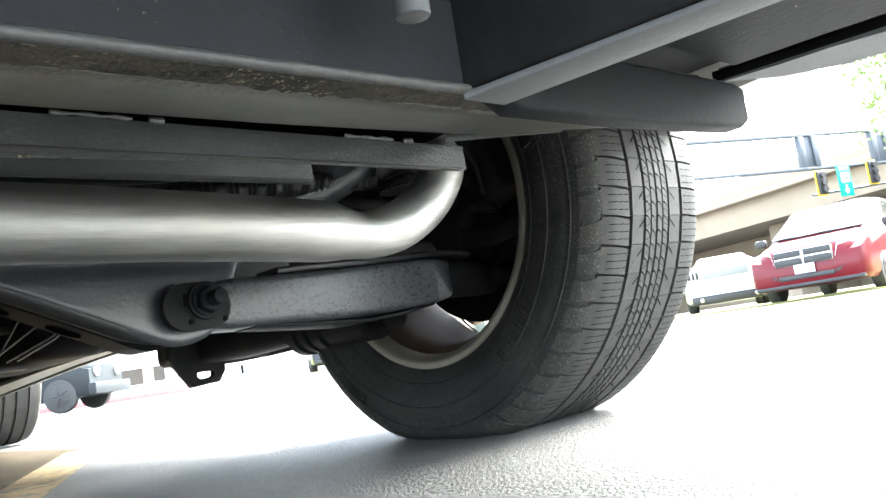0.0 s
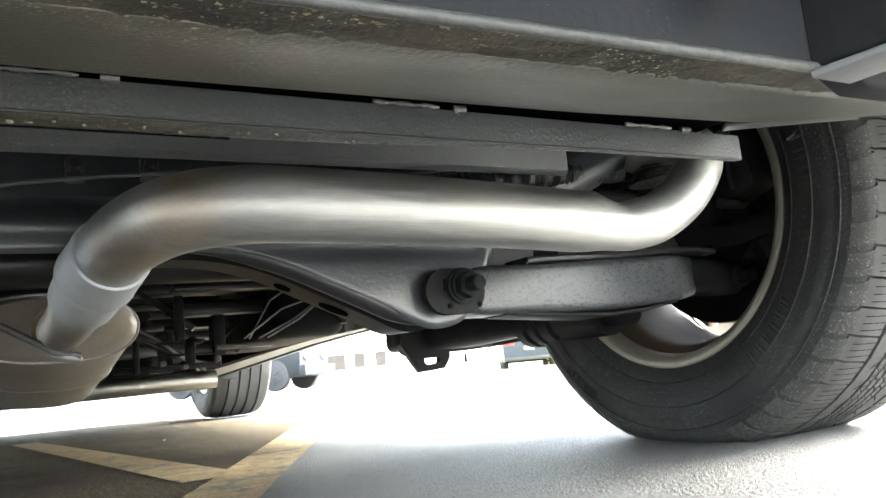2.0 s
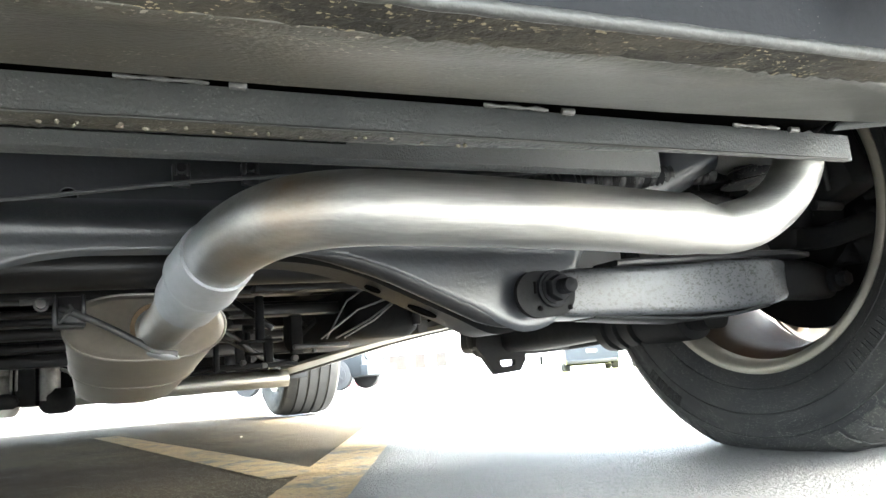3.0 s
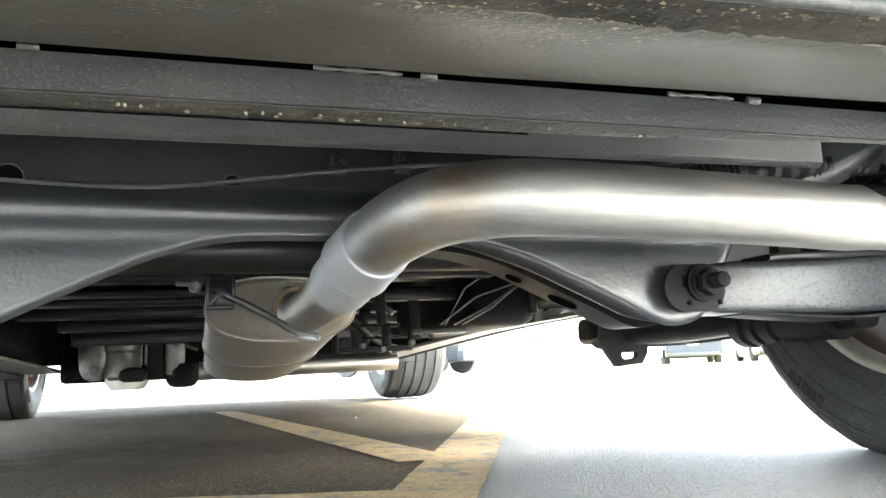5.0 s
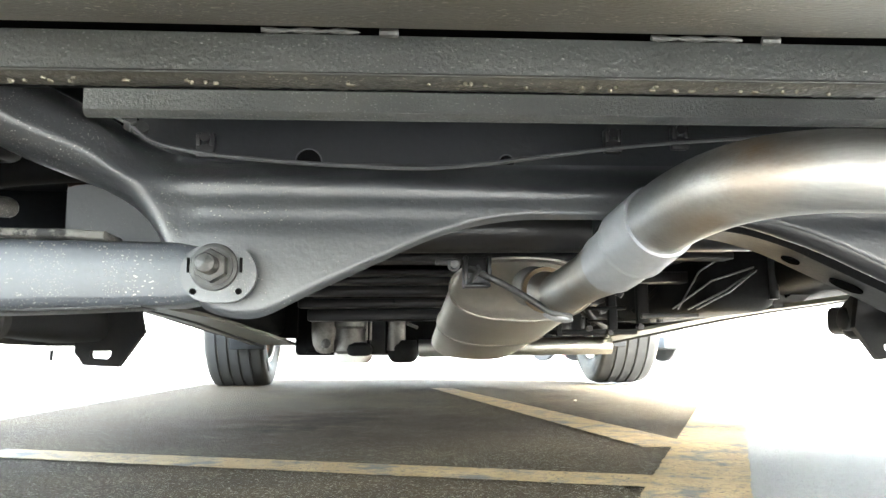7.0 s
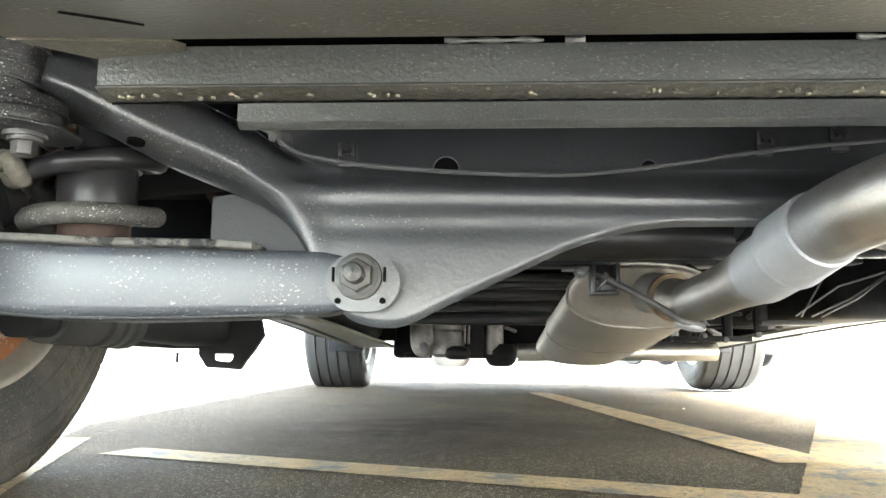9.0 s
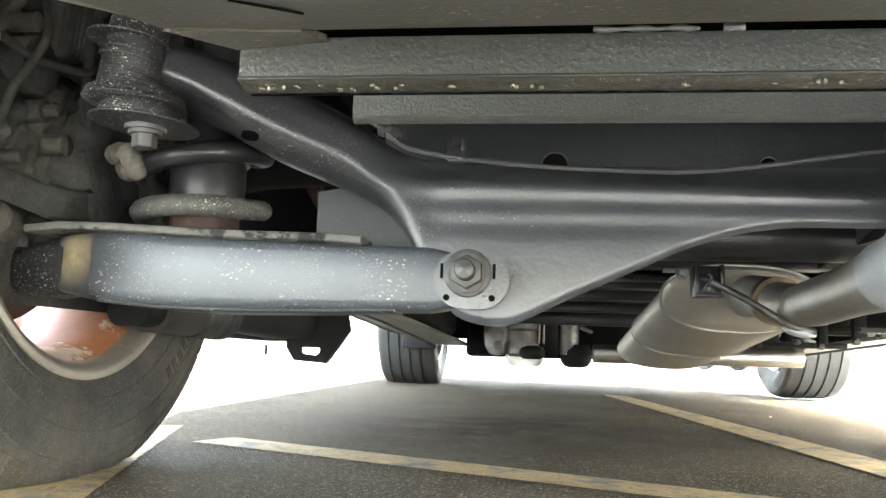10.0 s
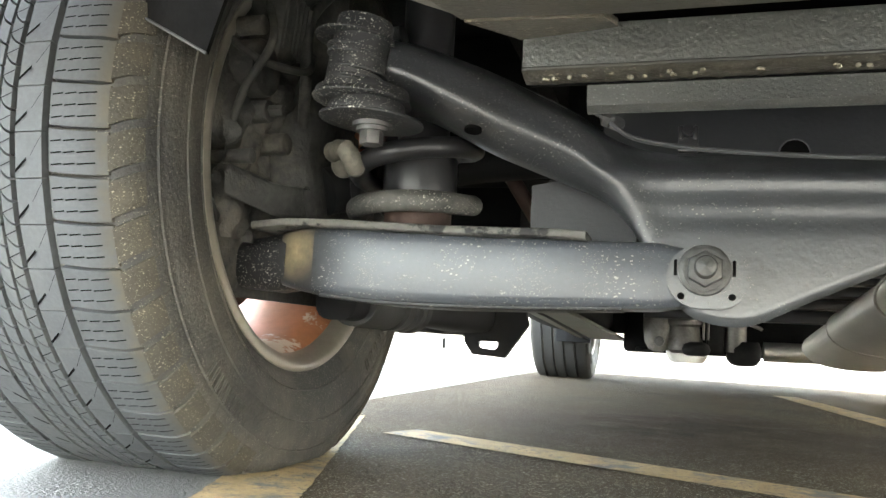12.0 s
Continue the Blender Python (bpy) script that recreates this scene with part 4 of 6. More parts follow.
for l in front:
    y = (-0.052 if l[0].co.x < 0 else 0.03) - 0.04 * ease(0.40, 0.60, abs(l[0].co.x))
    back.append((bm.verts.new((l[0].co.x, y, l[0].co.z + (0.016 if l[0].co.x < 0 else 0.004) * (1 - ease(0.40, 0.5, abs(l[0].co.x))))), bm.verts.new((l[0].co.x, y, l[-1].co.z))))
# underside faces are split off to take a near-black tone
under_bm = bmesh.new()
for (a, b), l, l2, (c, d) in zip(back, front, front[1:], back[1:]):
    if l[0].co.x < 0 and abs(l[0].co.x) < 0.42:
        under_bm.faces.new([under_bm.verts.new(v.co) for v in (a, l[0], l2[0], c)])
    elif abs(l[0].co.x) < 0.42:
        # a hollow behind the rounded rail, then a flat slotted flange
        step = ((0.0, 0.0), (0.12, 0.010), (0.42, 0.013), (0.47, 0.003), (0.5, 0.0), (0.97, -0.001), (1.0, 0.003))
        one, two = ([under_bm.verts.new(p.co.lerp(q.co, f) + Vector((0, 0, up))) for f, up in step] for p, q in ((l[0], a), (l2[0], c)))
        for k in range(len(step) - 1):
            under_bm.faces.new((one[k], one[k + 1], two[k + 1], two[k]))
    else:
        bm.faces.new((a, l[0], l2[0], c))
    bm.faces.new((b, d, l2[-1], l[-1]))
    bm.faces.new((a, c, d, b))
bmesh.ops.remove_doubles(under_bm, verts=under_bm.verts, dist=0.0001)
rail = [(x, -0.0855, sum(lerp(EDGE, x + d) for d in (-0.02, 0, 0.02)) / 3 + 0.0045) for x in [0.085 + 0.0125 * k for k in range(21)]]
part("lower_rail", tube(rail, lambda t: 0.0115 * min(1.0, 0.35 + 2.2 * t, 0.3 + 5 * (1 - t)), 16), GLOSS_BLACK, subframe, "rounded glossy black lower edge", smooth=60)
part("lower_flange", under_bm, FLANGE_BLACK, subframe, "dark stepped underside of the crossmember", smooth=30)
for x, w, d in ((0.207, 0.010, 0.009), (0.267, 0.019, 0.012)):
    slot_z = sum(lerp(EDGE, x + k) for k in (-0.012, 0, 0.012)) / 3
    tilt = math.degrees(math.atan2(lerp(EDGE, x + w) - lerp(EDGE, x - w), 2 * w))
    slot = bmesh.new()
    add_cyl(slot, 1.0, 1.0, pose(x, 0.000, slot_z + 0.0025, 0, -tilt, 0) @ Matrix.Diagonal((w, d, 0.004, 1)), 24)
    part("drain_slot", slot, SIPE, subframe, "dark oval drain slot", smooth=0)
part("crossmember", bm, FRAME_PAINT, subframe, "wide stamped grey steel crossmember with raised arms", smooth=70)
part("upper_web", prism([(-0.462, 0.316), (0.462, 0.316), (0.462, 0.42), (-0.462, 0.42)], -0.0585, 0.01, "y"), BLACK_WEB_SHADE, subframe, "black upper web, the recess shade put into its colour", smooth=0)
bm = bmesh.new()
add_cyl(bm, 0.0075, 0.003, pose(-0.563, -0.150, 0.3275, -10, 0, -14), 20)
part("hole", bm, SIPE, subframe, "dark round hole in the raised arm")
for x, z, r in ((-0.3, 0.3235, 0.0125), (-0.108, 0.324, 0.008)):
    bm = bmesh.new()
    add_cyl(bm, r, 0.003, pose(x, -0.0595, z) @ TURN_Y, 28)
    part("hole", bm, SIPE, subframe, "dark round hole")
    ring = [(x + r * math.cos(a), -0.0612, z + r * math.sin(a)) for a in [2 * math.pi * q / 28 for q in range(30)]]
    bm = bmesh.new()
    add_tube(bm, ring, 0.0007, 6, False)
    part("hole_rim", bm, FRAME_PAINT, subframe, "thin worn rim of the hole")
for side in (-1, 1):
    # body mount bushing with washers and bolt
    mount = tagged(empty("body_mount", suv, pose(side * 0.652, -0.177, 0)), "black rubber body mount spattered with pale dirt")
    bm = bmesh.new()
    add_cyl(bm, 0.0245, 0.075, pose(side * 0.009, 0, 0.382, 0, -side * 9, 0), 36, bevel=0.003)
    part("bushing", bm, BUSHING, mount, smooth=40)
    for z in (0.364, 0.372, 0.386, 0.392):
        bm = bmesh.new()
        add_cyl(bm, 0.0262, 0.0032, pose(side * (0.009 + 0.16 * (z - 0.382)), 0, z, 0, -side * 9, 0), 36, bevel=0.001)
        part("bushing_rib", bm, BUSHING, mount, smooth=40)
    bm = bmesh.new()
    add_revolved(bm, [(0.343, 0.0), (0.343, 0.030), (0.347, 0.038), (0.351, 0.041), (0.355, 0.040), (0.356, 0.026)], 40, pose(side * 0.003, 0, 0) @ Matrix.Rotation(radians(-90), 4, "Y"))
    part("bushing_skirt", bm, BUSHING, mount, smooth=40)
    for dx, z, wide in ((side * 0.013, 0.403, 0.0345), (side * 0.003, 0.347, 0.0425), (-side * 0.007, 0.3295, 0.0447)):
        bm = bmesh.new()
        add_cyl(bm, wide, 0.0030, pose(dx, 0, z, 0, -side * 4, 0), 40, bevel=0.0015)
        part("washer", bm, BUSHING, mount)
    bm = bmesh.new()
    add_cyl(bm, 0.033, 0.014, pose(-side * 0.002, 0, 0.338), 36, bevel=0.004)
    part("rubber_pad", bm, BUSHING, mount)
    bm = bmesh.new()
    add_cyl(bm, 0.017, 0.004, pose(-side * 0.008, 0, 0.3255), 30)
    add_cyl(bm, 0.0135, 0.004, pose(-side * 0.008, 0, 0.3222), 30)
    add_cyl(bm, 0.0102, 0.012, pose(-side * 0.008, 0, 0.315), 6, bevel=0.001)
    part("bolt", bm, ZINC, mount, "hexagonal bolt head")

# lower control arms
COIL = surface("dusty_grey_coil", (0.075, 0.073, 0.066), 0.6, 0.0, 0.35, 30, 160, 0.4, spec=0.3, dirt=(0.03, 0.03, 0.029), dirt_at=(0.5, 0.65), specks=(0.45, 0.43, 0.38), speck_scale=300, speck_size=0.17, speck_amount=0.8)
FLANGE = surface("dirt_crusted_flange", (0.115, 0.112, 0.102), 0.7, 0.0, 0.3, 40, 200, 0.5, spec=0.25, dirt=(0.022, 0.022, 0.022), dirt_at=(0.5, 0.56))
BEIGE_BOOT = surface("dirty_beige_boot", (0.105, 0.096, 0.078), 0.7, 0.0, 0.3, 40, 160, 0.4, dirt=(0.05, 0.048, 0.04), dirt_at=(0.5, 0.65))
ORANGE = surface("rusty_orange_primer", (0.22, 0.075, 0.035), 0.7, 0.0, 0.3, 30, 160, 0.3)
LINK_RUBBER = surface("dull_sleeve_rubber", (0.0336, 0.0336, 0.0336), 0.6, 0.0, 0.3, 20, 200, 0.3, spec=0.25)
WEB_GREY = surface("bluish_web_paint", (0.0115, 0.0122, 0.0155), 0.4, 0.0, 0.2, 12, 240, 0.12, spec=0.35, specks=(0.2, 0.2, 0.2), speck_scale=400, speck_size=0.12, speck_amount=0.4)
for side in (-1, 1):
    arm = tagged(empty("lower_control_arm", suv), "grey pressed steel lower control arm spattered with dried dirt" if side < 0 else "grey pressed steel lower control arm with black paint spots")
    paint = ARM_PAINT if side < 0 else ARM_BLACK
    bm = bmesh.new()
    loops = []
    for x, zb, zt, yr, d in ((0.372, 0.192, 0.228, -0.104, 0.04), (0.385, 0.187, 0.234, -0.106, 0.05), (0.41, 0.183, 0.240, -0.104, 0.06), (0.48, 0.182, 0.241, -0.106, 0.075), (0.56, 0.180, 0.243, -0.108, 0.085), (0.64, 0.181, 0.246, -0.108, 0.085),
                             (0.70, 0.184, 0.250, -0.106, 0.08), (0.727, 0.186, 0.250, -0.104, 0.077)):
        loops.append(rounded((side * x, yr + d / 2, (zb + zt) / 2), (0, 1, 0), (0, 0, 1), d, zt - zb, 0.16, 4))
    add_loft(bm, loops)
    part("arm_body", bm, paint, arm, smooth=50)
    bm = bmesh.new()
    loops = []
    for x, z, d in ((0.47, 0.2435, 0.05), (0.50, 0.2455, 0.088), (0.60, 0.2475, 0.098), (0.70, 0.2525, 0.098), (0.755, 0.2535, 0.085), (0.79, 0.250, 0.06)):
        loops.append(rounded((side * x, -0.114 + d / 2, z), (0, 1, 0), (0, 0, 1), d, 0.0075, 0.4, 2))
    add_loft(bm, loops)
    part("top_flange", bm, FLANGE if side < 0 else GLOSS_BLACK, arm, "flanged upper edge caked with dirt")
    bm = bmesh.new()
    loops = []
    for x, z, d in ((0.44, 0.1835, 0.05), (0.52, 0.181 if side < 0 else 0.178, 0.06), (0.60, 0.174 if side > 0 else 0.180, 0.07), (0.66, 0.177 if side > 0 else 0.181, 0.06), (0.72, 0.186, 0.05)):
        loops.append(rounded((side * x, -0.100 + d / 2, z), (0, 1, 0), (0, 0, 1), d, 0.0045, 0.4, 2))
    add_loft(bm, loops)
    part("bottom_flange", bm, BUSHING if side < 0 else BLACK_PAINT, arm)
    bm = bmesh.new()
    loops = []
    for x, y, z, w, h in ((0.762, -0.063, 0.219, 0.062, 0.056), (0.78, -0.062, 0.217, 0.062, 0.058), (0.82, -0.055, 0.216, 0.05, 0.05), (0.85, -0.05, 0.216, 0.04, 0.04)) if side < 0 else ((0.764, -0.062, 0.2205, 0.060, 0.056), (0.790, -0.066, 0.221, 0.062, 0.055), (0.820, -0.068, 0.219, 0.058, 0.053), (0.850, -0.066, 0.216, 0.052, 0.049), (0.872, -0.062, 0.214, 0.044, 0.042), (0.884, -0.060, 0.213, 0.030, 0.028)):
        loops.append(rounded((side * x, y, z), (0, 1, 0), (0, 0, 1), w, h, 0.35, 4))
    add_loft(bm, loops)
    part("arm_end", bm, BUSHING if side < 0 else BLACK_PAINT, arm, "black outer end of the arm")
    bm = bmesh.new()
    add_cyl(bm, 0.016, 0.03, pose(side * 0.856, -0.086, 0.216) @ TURN_Y, 24, bevel=0.002)
    add_cyl(bm, 0.0105, 0.022, pose(side * 0.858, -0.104, 0.216) @ TURN_Y, 6, bevel=0.001)
    part("outer_bolt", bm, BUSHING if side < 0 else DARK_BAR, arm, "black outer pivot bolt")
    bm = bmesh.new()
    add_loft(bm, [rounded((side * x, yr + d / 2, (zb + zt) / 2), (0, 1, 0), (0, 0, 1), d, zt - zb, 0.16, 4) for x, zb, zt, yr, d in ((0.726, 0.186, 0.250, -0.104, 0.077), (0.745, 0.189, 0.2495, -0.100, 0.072), (0.768, 0.194, 0.2475, -0.090, 0.06))])
    part("bare_band", bm, BARE_PATCH if side < 0 else ARM_BLACK, arm, "yellowish patch of bare metal" if side < 0 else "black painted band", smooth=50)
    if side > 0:
        bm = bmesh.new()
        add_loft(bm, [rounded((x, -0.05, z), (0, 1, 0), (0, 0, 1), d, h, 0.4, 4) for x, z, d, h in ((0.60, 0.254, 0.04, 0.006), (0.66, 0.258, 0.06, 0.016), (0.715, 0.264, 0.07, 0.024), (0.752, 0.267, 0.06, 0.022), (0.768, 0.262, 0.04, 0.012))])
        part("spring_pad", bm, DUSTY, arm, "dark dusty rubber pad on the arm", smooth=60)
    # eccentric washer plate, nut and threaded bolt at the inner pivot
    bx, bz = side * 0.374, 0.213
    bm = bmesh.new()
    reach = 0.036 if side < 0 else 0.046
    ring = [(bx - side * (reach - 0.0255 + 0.0255 * math.cos(radians(a))), bz - 0.003 + 0.0255 * math.sin(radians(a))) for a in range(-90, 91, 10)]
    ring += [(bx + side * (0.004 + 0.0255 * math.sin(radians(a))), bz - 0.003 + 0.0255 * math.cos(radians(a))) for a in range(0, 181, 15)]
    add_prism(bm, ring, -0.117, -0.110, "y", 0.0012)
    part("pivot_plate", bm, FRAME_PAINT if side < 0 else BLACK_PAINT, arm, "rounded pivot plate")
    bm = bmesh.new()
    add_cyl(bm, 0.0205, 0.005, pose(bx, -0.1195, bz + 0.002) @ TURN_Y, 32, bevel=0.001)
    add_cyl(bm, 0.0145, 0.014, pose(bx, -0.129, bz + 0.002) @ TURN_Y, 6, bevel=0.0015)
    add_cyl(bm, 0.017, 0.004, pose(bx, -0.1225, bz + 0.002) @ TURN_Y, 30)
    part("pivot_nut", bm, NUT_STEEL if side < 0 else DARK_BAR, arm, "hexagonal pivot nut")
    bm = bmesh.new()
    add_revolved(bm, [(0.0, 0.0)] + [(0.002 * k, 0.0085 if k % 2 else 0.0076) for k in range(13)] + [(0.026, 0.0)], 20, pose(bx, -0.131, bz + 0.002, 0, 0, -90))
    part("pivot_bolt", bm, NUT_STEEL if side < 0 else DARK_BAR, arm, "threaded bolt end")
    for dx in (-0.018, 0.021):
        bm = bmesh.new()
        add_cyl(bm, 0.0028, 0.002, pose(bx + dx, -0.1175, bz - 0.019) @ TURN_Y, 14)
        part("pin_hole", bm, SIPE, arm)
    for dx in (-0.0225, 0.0225):
        bm = bmesh.new()
        add_box(bm, (0.0024, 0.002, 0.013), pose(bx + dx, -0.1172, bz + 0.004), 0.0006)
        part("slot", bm, SIPE, arm)
    # coil spring and damper over the arm
    cx, cy = side * 0.655, -0.045
    turn_of = lambda a: (cx - side * 0.007 - side * 0.058 * math.cos(radians(a)), cy + 0.058 * math.sin(radians(a)), 0.275 + 0.012 * (a + 100) / 360 + 0.044 * max(0, a + 20) / 360)
    spring = part("coil_spring", tube([turn_of(a) for a in range(15, 1000, 15)], 0.0103, 12), GLOSS_BLACK if side < 0 else BLACK_PAINT, suv, "black steel coil spring", smooth=60)
    part("end_turn", tube([turn_of(a) for a in range(-195, 16, 15)], lambda t: 0.0103 * min(1.0, 0.75 + 8 * t), 12), COIL if side < 0 else BLACK_PAINT, spring, "worn dusty grey lowest turn", smooth=60)
    bm = bmesh.new()
    add_cyl(bm, 0.0365, 0.055, pose(cx - side * 0.015, cy - 0.01, 0.300), 36, bevel=0.004)
    add_cyl(bm, 0.040, 0.005, pose(cx - side * 0.015, cy - 0.01, 0.328), 36, bevel=0.001)
    add_cyl(bm, 0.026, 0.25, pose(cx - side * 0.013, cy, 0.45), 30)
    part("damper", bm, GLOSS_BLACK, suv, "black telescopic damper body")
    bm = bmesh.new()
    add_cyl(bm, 0.033, 0.03, pose(cx - side * 0.015, cy - 0.012, 0.262), 30, bevel=0.004)
    part("spring_seat", bm, RUST, suv, "rusty spring seat")
    cast = DUSTY if side < 0 else BLACK_PAINT
    # knuckle and caliper inside the wheel
    knuckle = tagged(empty("hub_knuckle", suv), "dusty dark cast hub knuckle with brake caliper")
    bm = bmesh.new()
    hub_x = 0.80 if side < 0 else 0.875
    loops = [rounded((side * (hub_x - 0.01 * abs(z - 0.33) / 0.1), y, z), (1, 0, 0), (0, 1, 0), w, d, 0.3, 3) for y, z, w, d in ((0.0, 0.20, 0.05, 0.07), (0.0, 0.26, 0.07, 0.12), (0.0, 0.33, 0.08, 0.16), (0.0, 0.40, 0.07, 0.11), (-0.01, 0.47, 0.05, 0.07), (-0.01, 0.56, 0.04, 0.05))]
    add_loft(bm, loops)
    part("knuckle", bm, cast, knuckle, smooth=60)
    bm = bmesh.new()
    lumps = []
    for i in range(61):
        row = []
        for j in range(61):
            y, z = -0.165 + 0.33 * i / 60, 0.235 + 0.33 * j / 60
            p = Vector((y * 17, z * 17, side * 2.0))
            rough_h = 0.030 * abs(noise.noise(p)) + 0.016 * abs(noise.noise(p * 2.3 + Vector((3, 1, 0)))) + 0.007 * noise.noise(p * 5.1)
            row.append(bm.verts.new((side * (hub_x + 0.012 - rough_h - 0.02 * math.exp(-((y + 0.06) ** 2 + (z - 0.38) ** 2) / 0.006)), y, z)))
        lumps.append(row)
    for g, h in zip(lumps, lumps[1:]):
        for k in range(60):
            if (g[k].co.y ** 2 + (g[k].co.z - AXLE_Z) ** 2) ** 0.5 < 0.185:
                bm.faces.new((g[k], g[k + 1], h[k + 1], h[k]))
    bmesh.ops.delete(bm, geom=[v for v in bm.verts if not v.link_faces], context="VERTS")
    part("hub_casting", bm, cast, knuckle, "lumpy dirt-caked casting", smooth=45)
    bm = bmesh.new()
    add_box(bm, (0.06, 0.075, 0.12), pose(side * 0.83, -0.135, 0.375, -18), 0.015)
    add_cyl(bm, 0.028, 0.05, pose(side * 0.80, -0.13, 0.40) @ TURN_X, 24, bevel=0.005)
    part("brake_caliper", bm, cast, knuckle, smooth=40)
    for x, y, z, r, d, n in ((0.80, -0.145, 0.31, 0.007, 0.05, 16), (0.79, -0.12, 0.36, 0.011, 0.03, 20), (0.78, -0.12, 0.36, 0.006, 0.04, 6), (0.785, -0.09, 0.335, 0.011, 0.03, 20), (0.785, -0.04, 0.40, 0.016, 0.03, 24), (0.785, -0.15, 0.435, 0.009, 0.03, 18)):
        bm = bmesh.new()
        add_cyl(bm, r, d, pose(side * x, y, z) @ TURN_X, n, bevel=0.12 * r)
        part("boss", bm, cast, knuckle, smooth=40)
    bm = bmesh.new()
    add_box(bm, (0.05, 0.06, 0.07), pose(side * 0.79, -0.10, 0.455, 12, 10, 8), 0.012)
    part("sensor_block", bm, cast, knuckle, smooth=40)
    for k in range(6):
        bm = bmesh.new()
        add_box(bm, (0.055, 0.004, 0.055), pose(side * 0.79, -0.122 + 0.009 * k, 0.457, 12, 10, 8), 0.001)
        part("fin", bm, cast, knuckle)
    for pts, r in (([(0.78, -0.13, 0.47), (0.76, -0.15, 0.42), (0.78, -0.16, 0.37), (0.80, -0.15, 0.33)], 0.004), ([(0.77, -0.05, 0.44), (0.75, -0.10, 0.405), (0.77, -0.15, 0.40), (0.80, -0.16, 0.42)], 0.004),
                   ([(0.76, -0.03, 0.52), (0.765, -0.07, 0.47), (0.76, -0.08, 0.40), (0.77, -0.06, 0.36)], 0.006)):
        part("cable", tube(smooth_path([(side * x, y, z) for x, y, z in pts], 6), r, 10), cast, knuckle)
    bm = bmesh.new()
    add_loft(bm, [rounded((side * x, y, z), (0, 1, 0), (0, 0, 1), 0.05, 0.03, 0.3, 3) for x, y, z in ((hub_x - 0.01, -0.14, 0.285), (hub_x - 0.03, -0.10, 0.275), (hub_x - 0.04, -0.05, 0.28), (hub_x - 0.03, 0.0, 0.30))])
    part("lower_bracket", bm, cast, knuckle, smooth=40)
    bm = bmesh.new()
    add_tube(bm, smooth_path([(side * 0.76, -0.02, 0.30), (side * 0.70, 0.05, 0.33), (side * 0.62, 0.06, 0.35), (side * 0.45, 0.08, 0.36), (side * 0.3, 0.1, 0.34)], 6), 0.026, 18)
    part("axle_shaft", bm, BLACK_PAINT if side < 0 else UNDER_BLACK, knuckle)
    bm = bmesh.new()
    add_revolved(bm, [(0, 0)] + [(0.007 * k, (0.046 if k % 2 else 0.039) - 0.0012 * k) for k in range(13)] + [(0.09, 0)], 32, pose(side * 0.735, 0.02, 0.315, 0, 0, 0 if side < 0 else 180))
    part("axle_boot", bm, GLOSS_BLACK, knuckle, "black pleated rubber boot")
    bm = bmesh.new()
    bmesh.ops.create_icosphere(bm, subdivisions=3, radius=1.0, matrix=pose(side * 0.719, -0.06, 0.324, 0, 20, 0) @ Matrix.Diagonal((0.015, 0.014, 0.018, 1)))
    part("joint_boot", bm, BEIGE_BOOT if side < 0 else cast, knuckle, "dirty beige joint boot" if side < 0 else "black joint boot")
    part("orange_bracket", box((side * 0.704 - 0.011, -0.055, 0.318), (side * 0.704 + 0.011, -0.045, 0.338), 0.002), ORANGE if side < 0 else cast, knuckle, "rusty orange bracket" if side < 0 else "")
    bm = bmesh.new()
    add_tube(bm, smooth_path([(side * 0.706, -0.07, 0.318), (side * 0.692, -0.098, 0.309), (side * 0.700, -0.105, 0.324), (side * 0.720, -0.09, 0.326)], 6), lambda t: 0.0095 + 0.0009 * math.sin(t * 40), 12)
    part("brake_hose", bm, BEIGE_BOOT if side < 0 else cast, knuckle, "dirty beige brake hose" if side < 0 else "dusty brake hose")
    bm = bmesh.new()
    add_tube(bm, smooth_path([(side * 0.50, 0.02, 0.33), (side * 0.515, -0.01, 0.29), (side * 0.48, -0.02, 0.25), (side * 0.44, -0.01, 0.22)], 6), 0.011, 12)
    part("stabiliser_link", bm, DUSTY, knuckle)
    part("inner_web", prism([(side * 0.44, 0.20), (side * 0.53, 0.20), (side * 0.53, 0.30), (side * 0.42, 0.32)], -0.045, -0.035, "y"), WEB_GREY, subframe, "bluish grey web plate behind the arm")
    if side < 0:
        for x, y, z, w, h in ((0.735, -0.06, 0.452, 0.020, 0.016), (0.688, -0.03, 0.372, 0.014, 0.010), (0.700, -0.03, 0.352, 0.020, 0.026)):
            part("rust_patch", box((-x - w / 2, y, z - h / 2), (-x + w / 2, y + 0.01, z + h / 2), 0.003), ORANGE if h < 0.02 else RUST, knuckle, "rusty orange bracket edge")
    # trailing link ahead of the wheel
    link = tagged(empty("trailing_link", suv), "black cast trailing link with a slotted end bracket")
    bm = bmesh.new()
    loops = [rounded((side * x, y, z), (1, 0, 0), (0, 0, 1), w, h, 0.35, 4) for x, y, z, w, h in ((0.735, 0.80, 0.200, 0.05, 0.06), (0.745, 0.66, 0.196, 0.08, 0.06), (0.75, 0.52, 0.192, 0.08, 0.062), (0.755, 0.42, 0.194, 0.07, 0.06), (0.758, 0.34, 0.192, 0.05, 0.05), (0.762, 0.2, 0.190, 0.045, 0.045), (0.77, 0.05, 0.19, 0.05, 0.05))]
    add_loft(bm, loops)
    add_cyl(bm, 0.042, 0.07, pose(side * 0.745, 0.72, 0.200) @ TURN_X, 28, bevel=0.008)
    add_cyl(bm, 0.024, 0.10, pose(side * 0.745, 0.72, 0.200) @ TURN_X, 20, bevel=0.004)
    add_box(bm, (0.07, 0.10, 0.05), pose(side * 0.80, 0.56, 0.19, 8, 10, 12 * side), 0.014)
